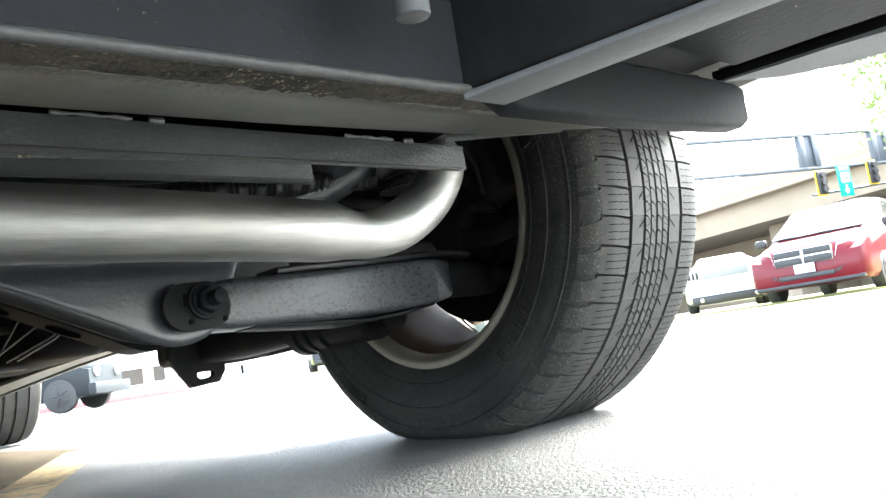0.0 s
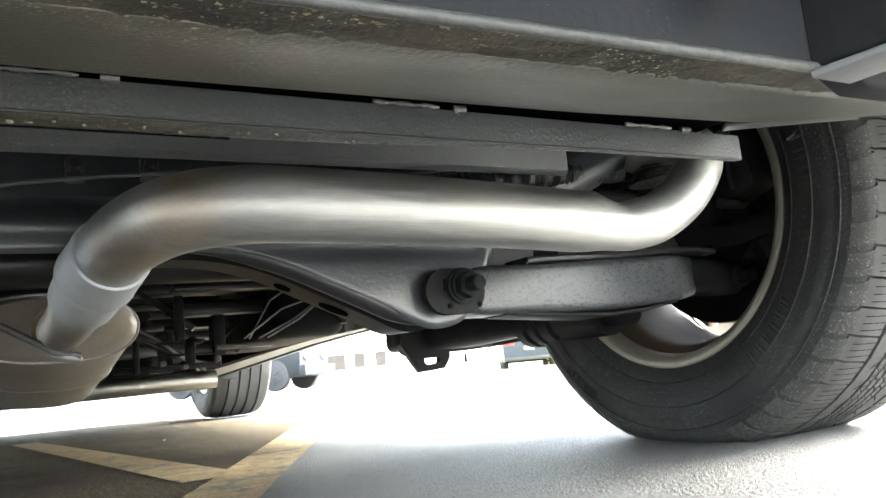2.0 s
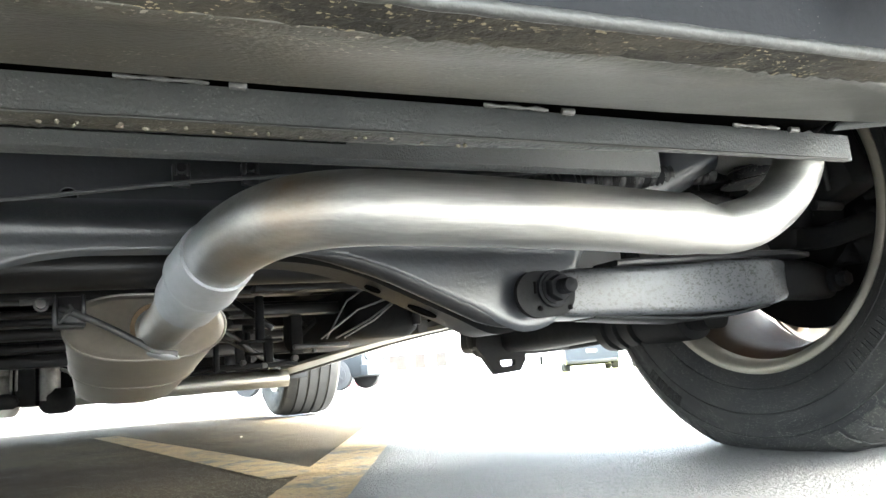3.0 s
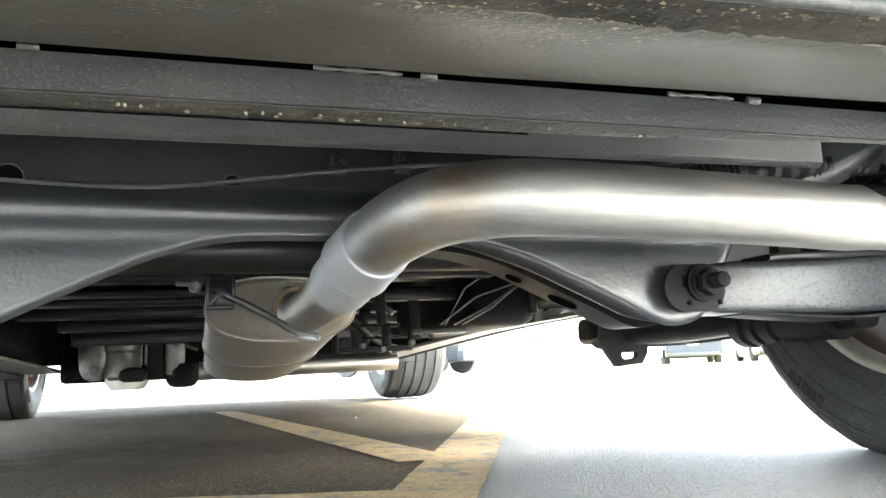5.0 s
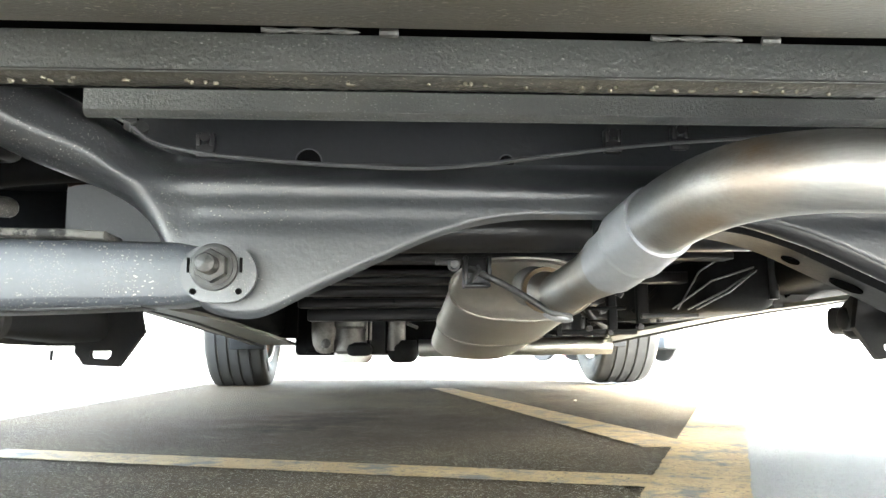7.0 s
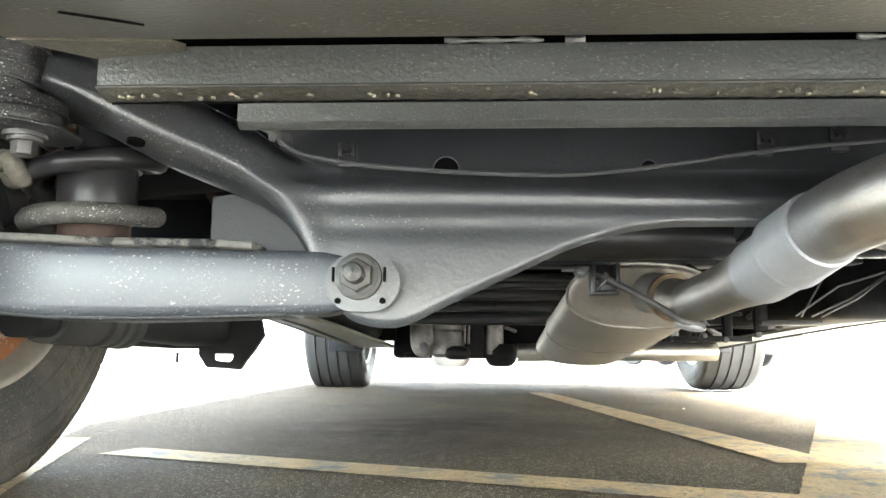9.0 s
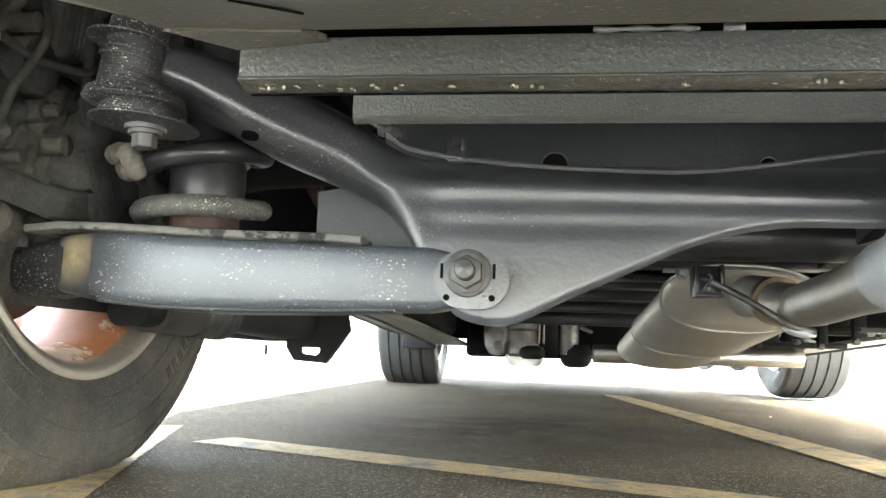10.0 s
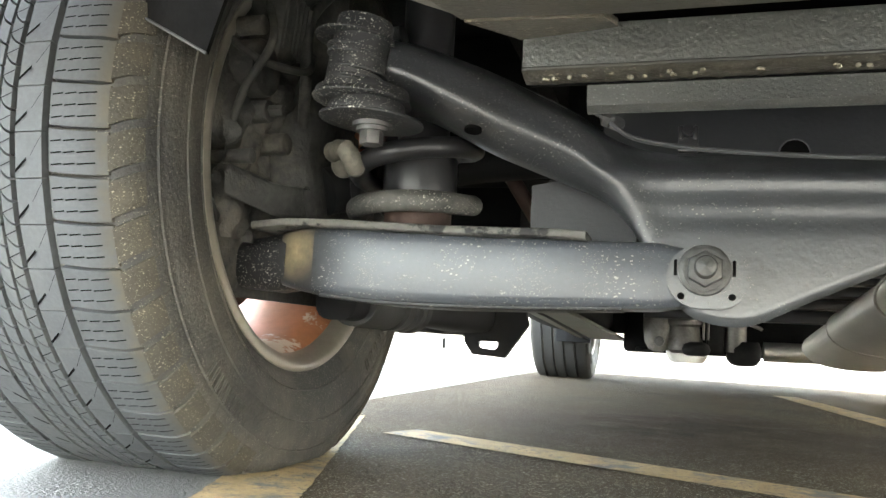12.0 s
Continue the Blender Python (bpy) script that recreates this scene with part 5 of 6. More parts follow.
    add_cyl(bm, 0.034, 0.05, pose(side * 0.83, 0.36, 0.19) @ TURN_X, 24, bevel=0.006)
    add_box(bm, (0.05, 0.16, 0.03), pose(side * 0.79, 0.45, 0.205, 0, 18 * side, 0), 0.008)
    part("link_body", bm, BLACK_PAINT, link, smooth=60)
    bm = bmesh.new()
    add_revolved(bm, [(-0.004, 0.0), (-0.004, 0.018), (0.004, 0.021), (0.004, 0.034), (-0.002, 0.038), (-0.002, 0.045), (0.006, 0.048), (0.006, 0.057), (-0.001, 0.061), (0.002, 0.068), (0.02, 0.072), (0.08, 0.070), (0.10, 0.05), (0.10, 0.0)], 40, pose(side * 0.744, 0.630, 0.211, 0, 0, 90 - side * 14) @ Matrix.Diagonal((1, 0.9, 0.85, 1)))
    part("bushing_housing", bm, DUSTY if side < 0 else BLACK_PAINT, link, "ribbed round bushing housing", smooth=35)
    bm = bmesh.new()
    add_loft(bm, [rounded((side * x, y, z), (0, 1, 0), (0, 0, 1), d, h, 0.35, 4) for x, y, z, d, h in ((0.76, 0.66, 0.196, 0.08, 0.076), (0.80, 0.60, 0.192, 0.08, 0.070), (0.83, 0.52, 0.190, 0.07, 0.062), (0.85, 0.42, 0.192, 0.06, 0.055))])
    part("link_neck", bm, DUSTY if side < 0 else BLACK_PAINT, link, smooth=50)
    part("link_stud", tube([(side * 0.80, 0.60, 0.15), (side * 0.80, 0.60, 0.132)], 0.003, 8), BLACK_PAINT, link, "small hanging stud")
    bm = bmesh.new()
    ring = [(side * (0.712 + a), 0.150 + b) for a, b in ((-0.055, 0.085), (-0.066, 0.03), (-0.025, -0.030), (0.035, -0.026), (0.05, -0.004), (0.05, 0.05))]
    inner = [(side * (0.712 + a), 0.150 + b) for a, b in ((-0.012, -0.002), (-0.012, -0.010), (-0.006, -0.016), (0.02, -0.014), (0.024, -0.010), (0.024, -0.002))]
    loops = [[(a, 0.60, b) for a, b in ring], [(a, 0.615, b) for a, b in ring], [(a, 0.615, b) for a, b in inner], [(a, 0.60, b) for a, b in inner]]
    add_loft(bm, loops, closed=True)
    part("end_bracket", bm, BLACK_PAINT, link, "slotted black end bracket", smooth=0)
    bm = bmesh.new()
    add_revolved(bm, [(0, 0), (0, 0.031), (0.10, 0.033), (0.105, 0.029), (0.11, 0.029), (0.115, 0.034), (0.14, 0.034), (0.143, 0.030), (0.148, 0.030), (0.152, 0.035), (0.168, 0.035), (0.172, 0.031), (0.18, 0.031), (0.184, 0.036), (0.205, 0.036), (0.21, 0.0)], 30, pose(side * 0.765, 0.09, 0.190, 0, 0, 90) @ Matrix.Diagonal((1, 1 if side < 0 else 1.25, 1 if side < 0 else 1.25, 1)))
    part("rubber_boot", bm, LINK_RUBBER if side < 0 else BLACK_PAINT, link, "grooved grey-black rubber sleeve")

for side in (-1, 1):
    flap = [(side * x, z) for x, z in ((0.735, 0.353), (0.80, 0.389), (0.90, 0.452), (0.90, 0.60), (0.69, 0.60), (0.715, 0.42))]
    part("housing_flap", prism(flap, -0.289, -0.285, "y"), UNDER_BLACK, suv, "black rubber flap in the wheel housing", smooth=0)
    part("flap_edge", tube([(side * 0.734, -0.2895, 0.3525), (side * 0.80, -0.2895, 0.389), (side * 0.90, -0.2895, 0.452)], 0.0012, 6), PLASTIC, suv, "pale worn edge of the flap")

# brake line clipped along the crossmember
bm = bmesh.new()
wire = smooth_path([(-0.47, -0.118, 0.352), (-0.455, -0.106, 0.345), (-0.435, -0.104, 0.330), (-0.40, -0.106, 0.321), (-0.36, -0.105, 0.316), (-0.29, -0.103, 0.311), (-0.20, -0.102, 0.308), (-0.14, -0.102, 0.312), (-0.09, -0.100, 0.319), (-0.01, -0.099, 0.330), (0.06, -0.102, 0.336), (0.16, -0.10, 0.343), (0.30, -0.09, 0.348), (0.42, -0.09, 0.36)], 6)
add_tube(bm, wire, 0.0021, 8)
part("brake_line", bm, CABLE, suv, "thin grey brake line clipped along the crossmember")
for x, y, z in ((-0.388, -0.106, 0.323), (-0.012, -0.099, 0.333), (0.052, -0.102, 0.336)):
    bm = bmesh.new()
    add_box(bm, (0.016, 0.008, 0.012), pose(x, y + 0.004, z - 0.001), 0.001)
    add_box(bm, (0.004, 0.01, 0.012), pose(x - 0.006, y + 0.004, z + 0.009), 0.001)
    add_box(bm, (0.004, 0.01, 0.012), pose(x + 0.006, y + 0.004, z + 0.009), 0.001)
    add_cyl(bm, 0.0045, 0.008, pose(x, y + 0.002, z + 0.011) @ TURN_Y, 12)
    part("line_clip", bm, GLOSS_BLACK, suv, "small black line clip")
bm = bmesh.new()
add_cyl(bm, 0.006, 0.012, pose(-0.455, -0.104, 0.347, 60, 0, 20), 6, bevel=0.001)
add_cyl(bm, 0.0075, 0.004, pose(-0.448, -0.098, 0.344, 60, 0, 20), 14)
part("line_fitting", bm, ZINC, suv, "small metal line fitting")

bm = bmesh.new()
hose = smooth_path([(0.30, -0.10, 0.325), (0.40, -0.125, 0.333), (0.47, -0.13, 0.339), (0.54, -0.13, 0.346), (0.62, -0.13, 0.352), (0.70, -0.12, 0.37)], 24)
add_tube(bm, hose, lambda t: 0.0125 + 0.0018 * math.sin(t * 330), 14)
part("corrugated_hose", bm, GLOSS_BLACK, suv, "black corrugated plastic hose", smooth=60)
bm = bmesh.new()
add_tube(bm, [(-0.61, 0.10, 0.385), (-0.575, 0.10, 0.33), (-0.54, 0.10, 0.275)], 0.009, 12)
part("rusty_rod", bm, RUST, suv, "rusty brown steel rod")

# exhaust
PIPE_R = 0.0312
run = smooth_path([(0.014, 0.50, 0.250), (0.008, 0.41, 0.243), (-0.002, 0.31, 0.231), (-0.008, 0.22, 0.219), (-0.009, 0.15, 0.214), (-0.006, 0.05, 0.219), (-0.002, -0.06, 0.229), (0.006, -0.12, 0.244), (0.018, -0.18, 0.258), (0.045, -0.228, 0.2675), (0.09, -0.252, 0.2715),
                   (0.16, -0.26, 0.2705), (0.30, -0.26, 0.2658), (0.42, -0.258, 0.260), (0.47, -0.258, 0.2562), (0.505, -0.258, 0.2568), (0.542, -0.26, 0.266), (0.582, -0.263, 0.291), (0.612, -0.262, 0.327), (0.622, -0.245, 0.352), (0.626, -0.20, 0.370), (0.628, -0.12, 0.375)], 8)
exhaust = tagged(empty("exhaust_pipe", suv), "bright stainless steel exhaust pipe bending across the subframe")


def nearest(target):
    return min(range(len(run)), key=lambda k: (run[k] - Vector(target)).length)


i0, i1 = nearest((-0.004, -0.045, 0.227)), nearest((0.010, -0.15, 0.25))
mid = (i0 + i1) // 2
part("inlet_pipe", tube(run[:i0 + 2], lambda t: 0.0262 - 0.0035 * math.exp(-((t - 0.60) / 0.05) ** 2) + 0.0045 * ease(0.86, 1.0, t), 32), HEATED, exhaust, "slim brown-tinted inlet pipe", smooth=60)
part("welded_collar", tube(run[i0:i1 + 1], lambda t: 0.0318 + 0.0036 * ease(0.40, 0.52, t) - 0.003 * max(0, t - 0.52), 32), FROSTED, exhaust, "pale frosted welded collar", smooth=60)
part("collar_bead", tube([run[mid].lerp(run[mid + 1], 0.25 * k) for k in range(5)], lambda t: 0.0351 + 0.0007 * math.sin(math.pi * t), 32), FROSTED, exhaust, smooth=60)
neck = nearest((0.462, -0.258, 0.257))
bm = tube(run[i1:], lambda t: PIPE_R + 0.0004 * math.sin(t * 14) - 0.0047 * ease(neck - i1 - 6, neck - i1 + 2, t * (len(run) - 1 - i1)), 64)
for v in bm.verts:
    # the inner side of the elbow is pinched in
    high = max(0.0, (v.co.z - 0.2578) / PIPE_R)
    v.co.z += high * (0.0030 * math.exp(-((v.co.x - 0.447) / 0.008) ** 2) - 0.0055 * math.exp(-((v.co.x - 0.482) / 0.014) ** 2))
part("bent_pipe", bm, HEATED, exhaust, "bright brushed pipe with a heat-tinted bend", smooth=60)

bm = bmesh.new()
k0 = nearest((0.008, 0.41, 0.243))
add_tube(bm, run[:k0 + 12], lambda t: 0.0300 + 0.0035 * (1 - ease(0.0, 0.5, t)) - 0.002 * ease(0.7, 1.0, t), 32, False)
part("inlet_socket", bm, HEATED, exhaust, "brown-tinted flared inlet socket", smooth=60)
ring = run[k0 + 10:k0 + 13]
part("socket_ring", tube(ring, 0.0322, 32), BROWNED, exhaust, "dark browned ring at the socket", smooth=60)

# muffler: oval drum falling away towards the front
muffler = tagged(empty("muffler", suv), "dull oval steel muffler with seamed edges")
axis0, axis1 = Vector((0.001, 0.475, 0.243)), Vector((0.014, 1.32, 0.165))


def oval(center, rx, rz, tilt=-2, n=48, shear=0.0):
    c, s = math.cos(radians(tilt)), math.sin(radians(tilt))
    out = []
    for k in range(n):
        a = 2 * math.pi * k / n
        u, w = rx * math.copysign(abs(math.cos(a)) ** 0.8, math.cos(a)), rz * math.copysign(abs(math.sin(a)) ** 0.9, math.sin(a))
        out.append(Vector(center) + Vector((u * c - w * s, -shear * w, u * s + w * c)))
    return out


bm = bmesh.new()
spec = [(-0.012, 0.06, 0.022, 0.8), (-0.010, 0.105, 0.040, 0.8), (0.0, 0.117, 0.046, 0.8), (0.012, 0.1205, 0.0485, 0.8), (0.03, 0.120, 0.048, 0.75), (0.3, 0.121, 0.0485, 0.3), (0.5, 0.122, 0.049, 0.0), (0.51, 0.118, 0.047, 0.0), (0.96, 0.118, 0.047, 0.0), (1.0, 0.112, 0.043, 0.0), (1.02, 0.09, 0.03, 0.0)]
add_loft(bm, [oval(axis0.lerp(axis1, t), a, b, shear=h) for t, a, b, h in spec])
part("muffler_shell", bm, MUFFLER, muffler, smooth=50)
for t, h in ((0.012, 0.8), (0.505, 0.0)):
    bm = bmesh.new()
    ring = oval(axis0.lerp(axis1, t), 0.1215, 0.0492, shear=h)
    add_tube(bm, ring + ring[:2], 0.0024, 8, False)
    part("seam_bead", bm, SEAM, muffler, "rolled seam bead")
bm = bmesh.new()
add_tube(bm, smooth_path([(-0.118, 0.196, 0.247), (-0.109, 0.19, 0.243), (-0.073, 0.188, 0.225), (-0.036, 0.186, 0.203), (-0.012, 0.186, 0.189), (0.012, 0.19, 0.184)], 6), 0.0045, 10)
part("hanger_rod", bm, ZINC, muffler, "bent steel hanger rod")
bm = bmesh.new()
box_between(bm, (-0.127, 0.200, 0.225), (-0.091, 0.208, 0.262), 0.0015)
box_between(bm, (-0.127, 0.178, 0.224), (-0.122, 0.206, 0.262), 0.0012)
box_between(bm, (-0.127, 0.178, 0.222), (-0.093, 0.206, 0.227), 0.0012)
box_between(bm, (-0.096, 0.182, 0.238), (-0.091, 0.206, 0.262), 0.0012)
part("hanger_bracket", bm, GLOSS_BLACK, muffler, "open black hanger bracket")
bm = bmesh.new()
add_tube(bm, smooth_path([(-0.122, 0.184, 0.227), (-0.114, 0.182, 0.236), (-0.107, 0.184, 0.244), (-0.109, 0.186, 0.250)], 5), 0.0026, 8)
part("hanger_hook", bm, ZINC, muffler, "small bent hook")
part("hanger_tab", box((-0.162, 0.192, 0.252), (-0.127, 0.200, 0.259), 0.001), ROD_GREY, muffler, "grey steel tab")
bm = bmesh.new()
add_cyl(bm, 0.0085, 0.004, pose(-0.139, 0.188, 0.2515) @ TURN_Y, 20, bevel=0.001)
add_cyl(bm, 0.0065, 0.012, pose(-0.139, 0.183, 0.2515) @ TURN_Y, 6, bevel=0.001)
part("hanger_bolt", bm, ZINC, muffler)
bm = bmesh.new()
bmesh.ops.create_icosphere(bm, subdivisions=3, radius=1.0, matrix=pose(-0.004, 0.195, 0.184, 0, 12, 0) @ Matrix.Diagonal((0.020, 0.012, 0.006, 1)))
part("weld_blob", bm, FROSTED, muffler, "pale weld at the hanger rod")

# underbody further forward
under = tagged(empty("underbody", suv), "black underbody with ribs, guards and drivetrain parts")
part("floor_pan", box((-0.93, 0.4, 0.40), (0.93, 3.7, 0.43)), UNDER_BLACK, under)
part("tunnel_ceiling", box((-0.93, -0.42, 0.60), (0.93, 0.45, 0.63)), UNDER_BLACK, under)
for side in (-1, 1):
    part("arch_liner", box((side * 0.60 - 0.18, 0.325, 0.40), (side * 0.60 + 0.18, 0.335, 0.61)), UNDER_BLACK, under)
    part("well_liner", box((side * 0.56 - 0.01, -0.42, 0.47), (side * 0.56 + 0.01, 0.45, 0.62)), UNDER_BLACK, under)
    bm = bmesh.new()
    add_loft(bm, [rounded((side * 0.77, y, z), (1, 0, 0), (0, 0, 1), 0.26, h, 0.25, 3) for y, z, h in ((0.46, 0.36, 0.16), (0.8, 0.345, 0.15), (1.5, 0.32, 0.15), (2.2, 0.29, 0.15), (2.55, 0.28, 0.14))])
    part("sill", bm, UNDER_BLACK, under, "black sill underside", smooth=40)
    guard = ((0.66, 0.246, 0.025), (0.88, 0.240, 0.055), (1.15, 0.236, 0.08), (1.415, 0.229, 0.09), (1.8, 0.212, 0.11), (2.3, 0.190, 0.14), (2.58, 0.178, 0.15))
    bm = bmesh.new()
    add_loft(bm, [[(side * x, y, z) for x, z in ((0.746, z0), (0.746 - w, z0 - 0.004), (0.746 - w, z0 + 0.006), (0.746, z0 + 0.008))] for y, z0, w in guard])
    part("sill_guard", bm, SILL_PAINT, under, "pale dusty sill guard strip", smooth=20)
    part("guard_lip", tube([(side * 0.750, y, z0 + 0.001) for y, z0, w in guard], lambda t: 0.0025 + 0.007 * t, 8), BLACK_PAINT, under, "dark folded edge of the guard")
    bm = bmesh.new()
    add_loft(bm, [[(side * x, y, z) for x, z in ((0.790, z0 + 0.001), (0.757, z0), (0.757, z0 + 0.008), (0.790, z0 + 0.009))] for y, z0, w in guard])
    part("sill_strip", bm, SILL_PAINT, under, "narrow dusty strip along the sill", smooth=20)
    part("mud_flap", box((side * 0.80 - 0.10, 2.66, 0.16), (side * 0.80 + 0.05, 2.68, 0.34), 0.004), BLACK_PAINT, under)
    part("frame_rail", box((side * 0.45 - 0.05, 0.3, 0.345), (side * 0.45 + 0.05, 2.9, 0.40), 0.012), UNDER_BLACK, under)
for y, zb, h, x0 in ((0.95, 0.345, 0.022, -0.62), (1.12, 0.332, 0.014, -0.62), (1.30, 0.326, 0.022, -0.60), (1.5, 0.309, 0.032, -0.58), (1.75, 0.288, 0.030, -0.51), (2.0, 0.255, 0.042, -0.503)):
    part("cross_rib", box((x0, y, zb), (0.62, y + 0.07, zb + h), 0.006), GLOSS_BLACK, under)
bm = bmesh.new()
add_tube(bm, [(-0.42, 0.085, 0.279), (0.0, 0.085, 0.281), (0.45, 0.085, 0.285)], 0.027, 24)
part("rear_crosstube", bm, GLOSS_BLACK, under, "black cross tube")
part("fuel_tank", box((0.47, 0.88, 0.225), (0.655, 1.55, 0.40), 0.04, 4), UNDER_BLACK, under, "black plastic fuel tank")
# slim gloss tube added to give the tank's edge its upright highlight
bm = bmesh.new()
add_tube(bm, [(0.640, 0.885, 0.252), (0.640, 0.885, 0.36)], 0.011, 20)
part("tank_edge_ridge", bm, GLOSS_BLACK, under, "glossy black upright ridge added for the tank's edge highlight")
part("tank_shield", prism([(0.662, 0.234), (0.712, 0.239), (0.765, 0.272), (0.765, 0.34), (0.666, 0.34)], 0.93, 0.936, "y"), TANK_SHIELD, under, "dull grey heat shield at the tank end", smooth=0)
part("shield_slot", prism([(0.690, 0.258), (0.712, 0.270), (0.712, 0.305), (0.686, 0.305), (0.684, 0.275)], 0.926, 0.930, "y"), SIPE, under, "dark slot in the shield", smooth=0)
for pts in (
        [(0.575, 0.840, 0.319), (0.479, 0.840, 0.290), (0.390, 0.840, 0.229)],
        [(0.582, 0.842, 0.313), (0.518, 0.842, 0.265), (0.443, 0.842, 0.228)],
        [(0.495, 0.845, 0.335), (0.454, 0.845, 0.310), (0.403, 0.845, 0.228)],
        [(0.578, 0.846, 0.312), (0.510, 0.846, 0.268), (0.425, 0.846, 0.228)],
):
    part("tank_strap_rod", tube(pts, 0.0021, 8), ROD_GREY, under, "thin grey strap rod")
part("cross_channel", box((0.253, 0.950, 0.296), (0.489, 1.000, 0.321), 0.003), GLOSS_BLACK, under, "black steel cross channel")
part("cross_channel", box((0.242, 0.800, 0.333), (0.515, 0.850, 0.349), 0.003), GLOSS_BLACK, under, "black steel cross channel")
part("support_bar", box((0.349, 0.920, 0.213), (0.481, 0.940, 0.224), 0.003), ROD_GREY, under, "grey support bar under the tank")
part("support_post", box((0.358, 0.980, 0.204), (0.386, 1.000, 0.298), 0.003), BLACK_PAINT, under)
part("support_post", box((0.310, 1.050, 0.191), (0.331, 1.070, 0.249), 0.003), BLACK_PAINT, under)
part("support_bar", box((0.248, 1.050, 0.239), (0.355, 1.070, 0.248), 0.003), BLACK_PAINT, under)
part("support_bar", box((0.273, 1.100, 0.212), (0.413, 1.120, 0.218), 0.003), BLACK_PAINT, under)
bm = bmesh.new()
add_cyl(bm, 0.0065, 0.02, pose(0.248, 1.000, 0.193) @ TURN_Y, 12, bevel=0.001)
part("support_bolt", bm, ZINC, under)
bm = bmesh.new()
add_cyl(bm, 0.0065, 0.02, pose(0.296, 1.000, 0.183) @ TURN_Y, 12, bevel=0.001)
part("support_bolt", bm, ZINC, under)
bm = bmesh.new()
add_cyl(bm, 0.0078, 0.02, pose(0.369, 1.000, 0.196) @ TURN_Y, 12, bevel=0.001)
part("support_bolt", bm, ZINC, under)
bm = bmesh.new()
add_cyl(bm, 0.0052, 0.02, pose(0.417, 1.000, 0.210) @ TURN_Y, 12, bevel=0.001)
part("support_bolt", bm, ZINC, under)
rng = random.Random(11)
for k in range(16):
    x = rng.uniform(0.10, 0.45)
    y = rng.uniform(0.62, 2.0)
    z = 0.335 - 0.085 * (y - 0.6) + rng.uniform(-0.02, 0.035)
    bm = bmesh.new()
    if k % 4 == 0:
        add_cyl(bm, rng.uniform(0.008, 0.02), rng.uniform(0.02, 0.05), pose(x, y, z, rng.uniform(0, 180), rng.uniform(0, 90), 0), 14, bevel=0.002)
    else:
        add_box(bm, (rng.uniform(0.02, 0.14), rng.uniform(0.006, 0.02), rng.uniform(0.006, 0.03)), pose(x, y, z, 0, rng.uniform(-50, 50), rng.uniform(-40, 40)), 0.002)
    part("underbody_bracket", bm, GLOSS_BLACK if k % 5 == 0 else BLACK_PAINT, under)
for x, y, z0, z1, w in ((0.12, 1.0, 0.22, 0.34, 0.02), (0.17, 1.3, 0.20, 0.33, 0.025), (0.26, 0.85, 0.235, 0.33, 0.018), (0.33, 1.45, 0.185, 0.30, 0.03)):
    part("hanger_strap", box((x - w / 2, y, z0), (x + w / 2, y + 0.02, z1), 0.003), DARK_BAR, under)
for pts, r in (([(0.10, 0.9, 0.30), (0.22, 1.0, 0.26), (0.34, 1.25, 0.215), (0.50, 1.6, 0.20)], 0.006), ([(0.10, 0.95, 0.29), (0.24, 1.1, 0.245), (0.40, 1.4, 0.20), (0.52, 1.8, 0.19)], 0.004)):
    part("fuel_line", tube(smooth_path(pts, 6), r, 8), BLACK_PAINT, under, "thin dark fuel line")
bm = bmesh.new()
add_box(bm, (0.014, 0.02, 0.14), pose(0.22, 1.2, 0.25), 0.003)
add_box(bm, (0.014, 0.02, 0.10), pose(0.31, 1.25, 0.23), 0.003)
add_box(bm, (0.26, 0.03, 0.014), pose(0.30, 1.22, 0.19), 0.003)
part("guard_bracket", bm, BLACK_PAINT, under)
bm = bmesh.new()
add_tube(bm, [(-0.10, 2.2, 0.157), (0.30, 2.2, 0.160), (0.645, 2.2, 0.163)], 0.034, 24)
part("front_cross_pipe", bm, STEEL, under, "bright steel front exhaust pipe")
bm = bmesh.new()
add_revolved(bm, [(0.138, 0.0), (0.138, 0.045), (0.150, 0.062), (0.185, 0.066), (0.20, 0.060), (0.235, 0.058), (0.245, 0.066), (0.30, 0.066), (0.30, 0.0)], 36, pose(-0.367, 2.30, 0) @ Matrix.Rotation(radians(-90), 4, "Y"))
part("engine_casting", bm, CASTING, under, "upright pale cast housing", smooth=35)
bm = bmesh.new()
add_loft(bm, [rounded((-0.46, 2.31, z), (1, 0, 0), (0, 1, 0), w, 0.10, 0.4, 4) for z, w in ((0.140, 0.03), (0.150, 0.07), (0.175, 0.10), (0.22, 0.11), (0.28, 0.11))])
part("engine_casting", bm, CASTING, under, "rounded grey cast cover", smooth=50)
bm = bmesh.new()
add_cyl(bm, 0.019, 0.03, pose(-0.455, 2.25, 0.178) @ TURN_Y, 24, bevel=0.004)
add_cyl(bm, 0.009, 0.05, pose(-0.455, 2.25, 0.178) @ TURN_Y, 6, bevel=0.001)
part("cover_bolt", bm, ZINC, under, "bolt boss on the cast cover")
for x in (-0.300, -0.284):
    bm = bmesh.new()
    add_tube(bm, [(x, 2.24, 0.19), (x + 0.002, 2.24, 0.30)], 0.0045, 10)
    part("coolant_line", bm, CASTING, under, "thin bright upright pipe")
bm = bmesh.new()
add_loft(bm, [rounded((-0.185, 2.31, z), (1, 0, 0), (0, 1, 0), 0.075, 0.08, 0.4, 4) for z in (0.150, 0.20, 0.25, 0.30)])
part("engine_casting", bm, CASTING, under, "slim upright cast housing", smooth=50)
bm = bmesh.new()
add_box(bm, (0.05, 0.03, 0.012), pose(-0.125, 2.22, 0.245, 0, 22, 0), 0.004)
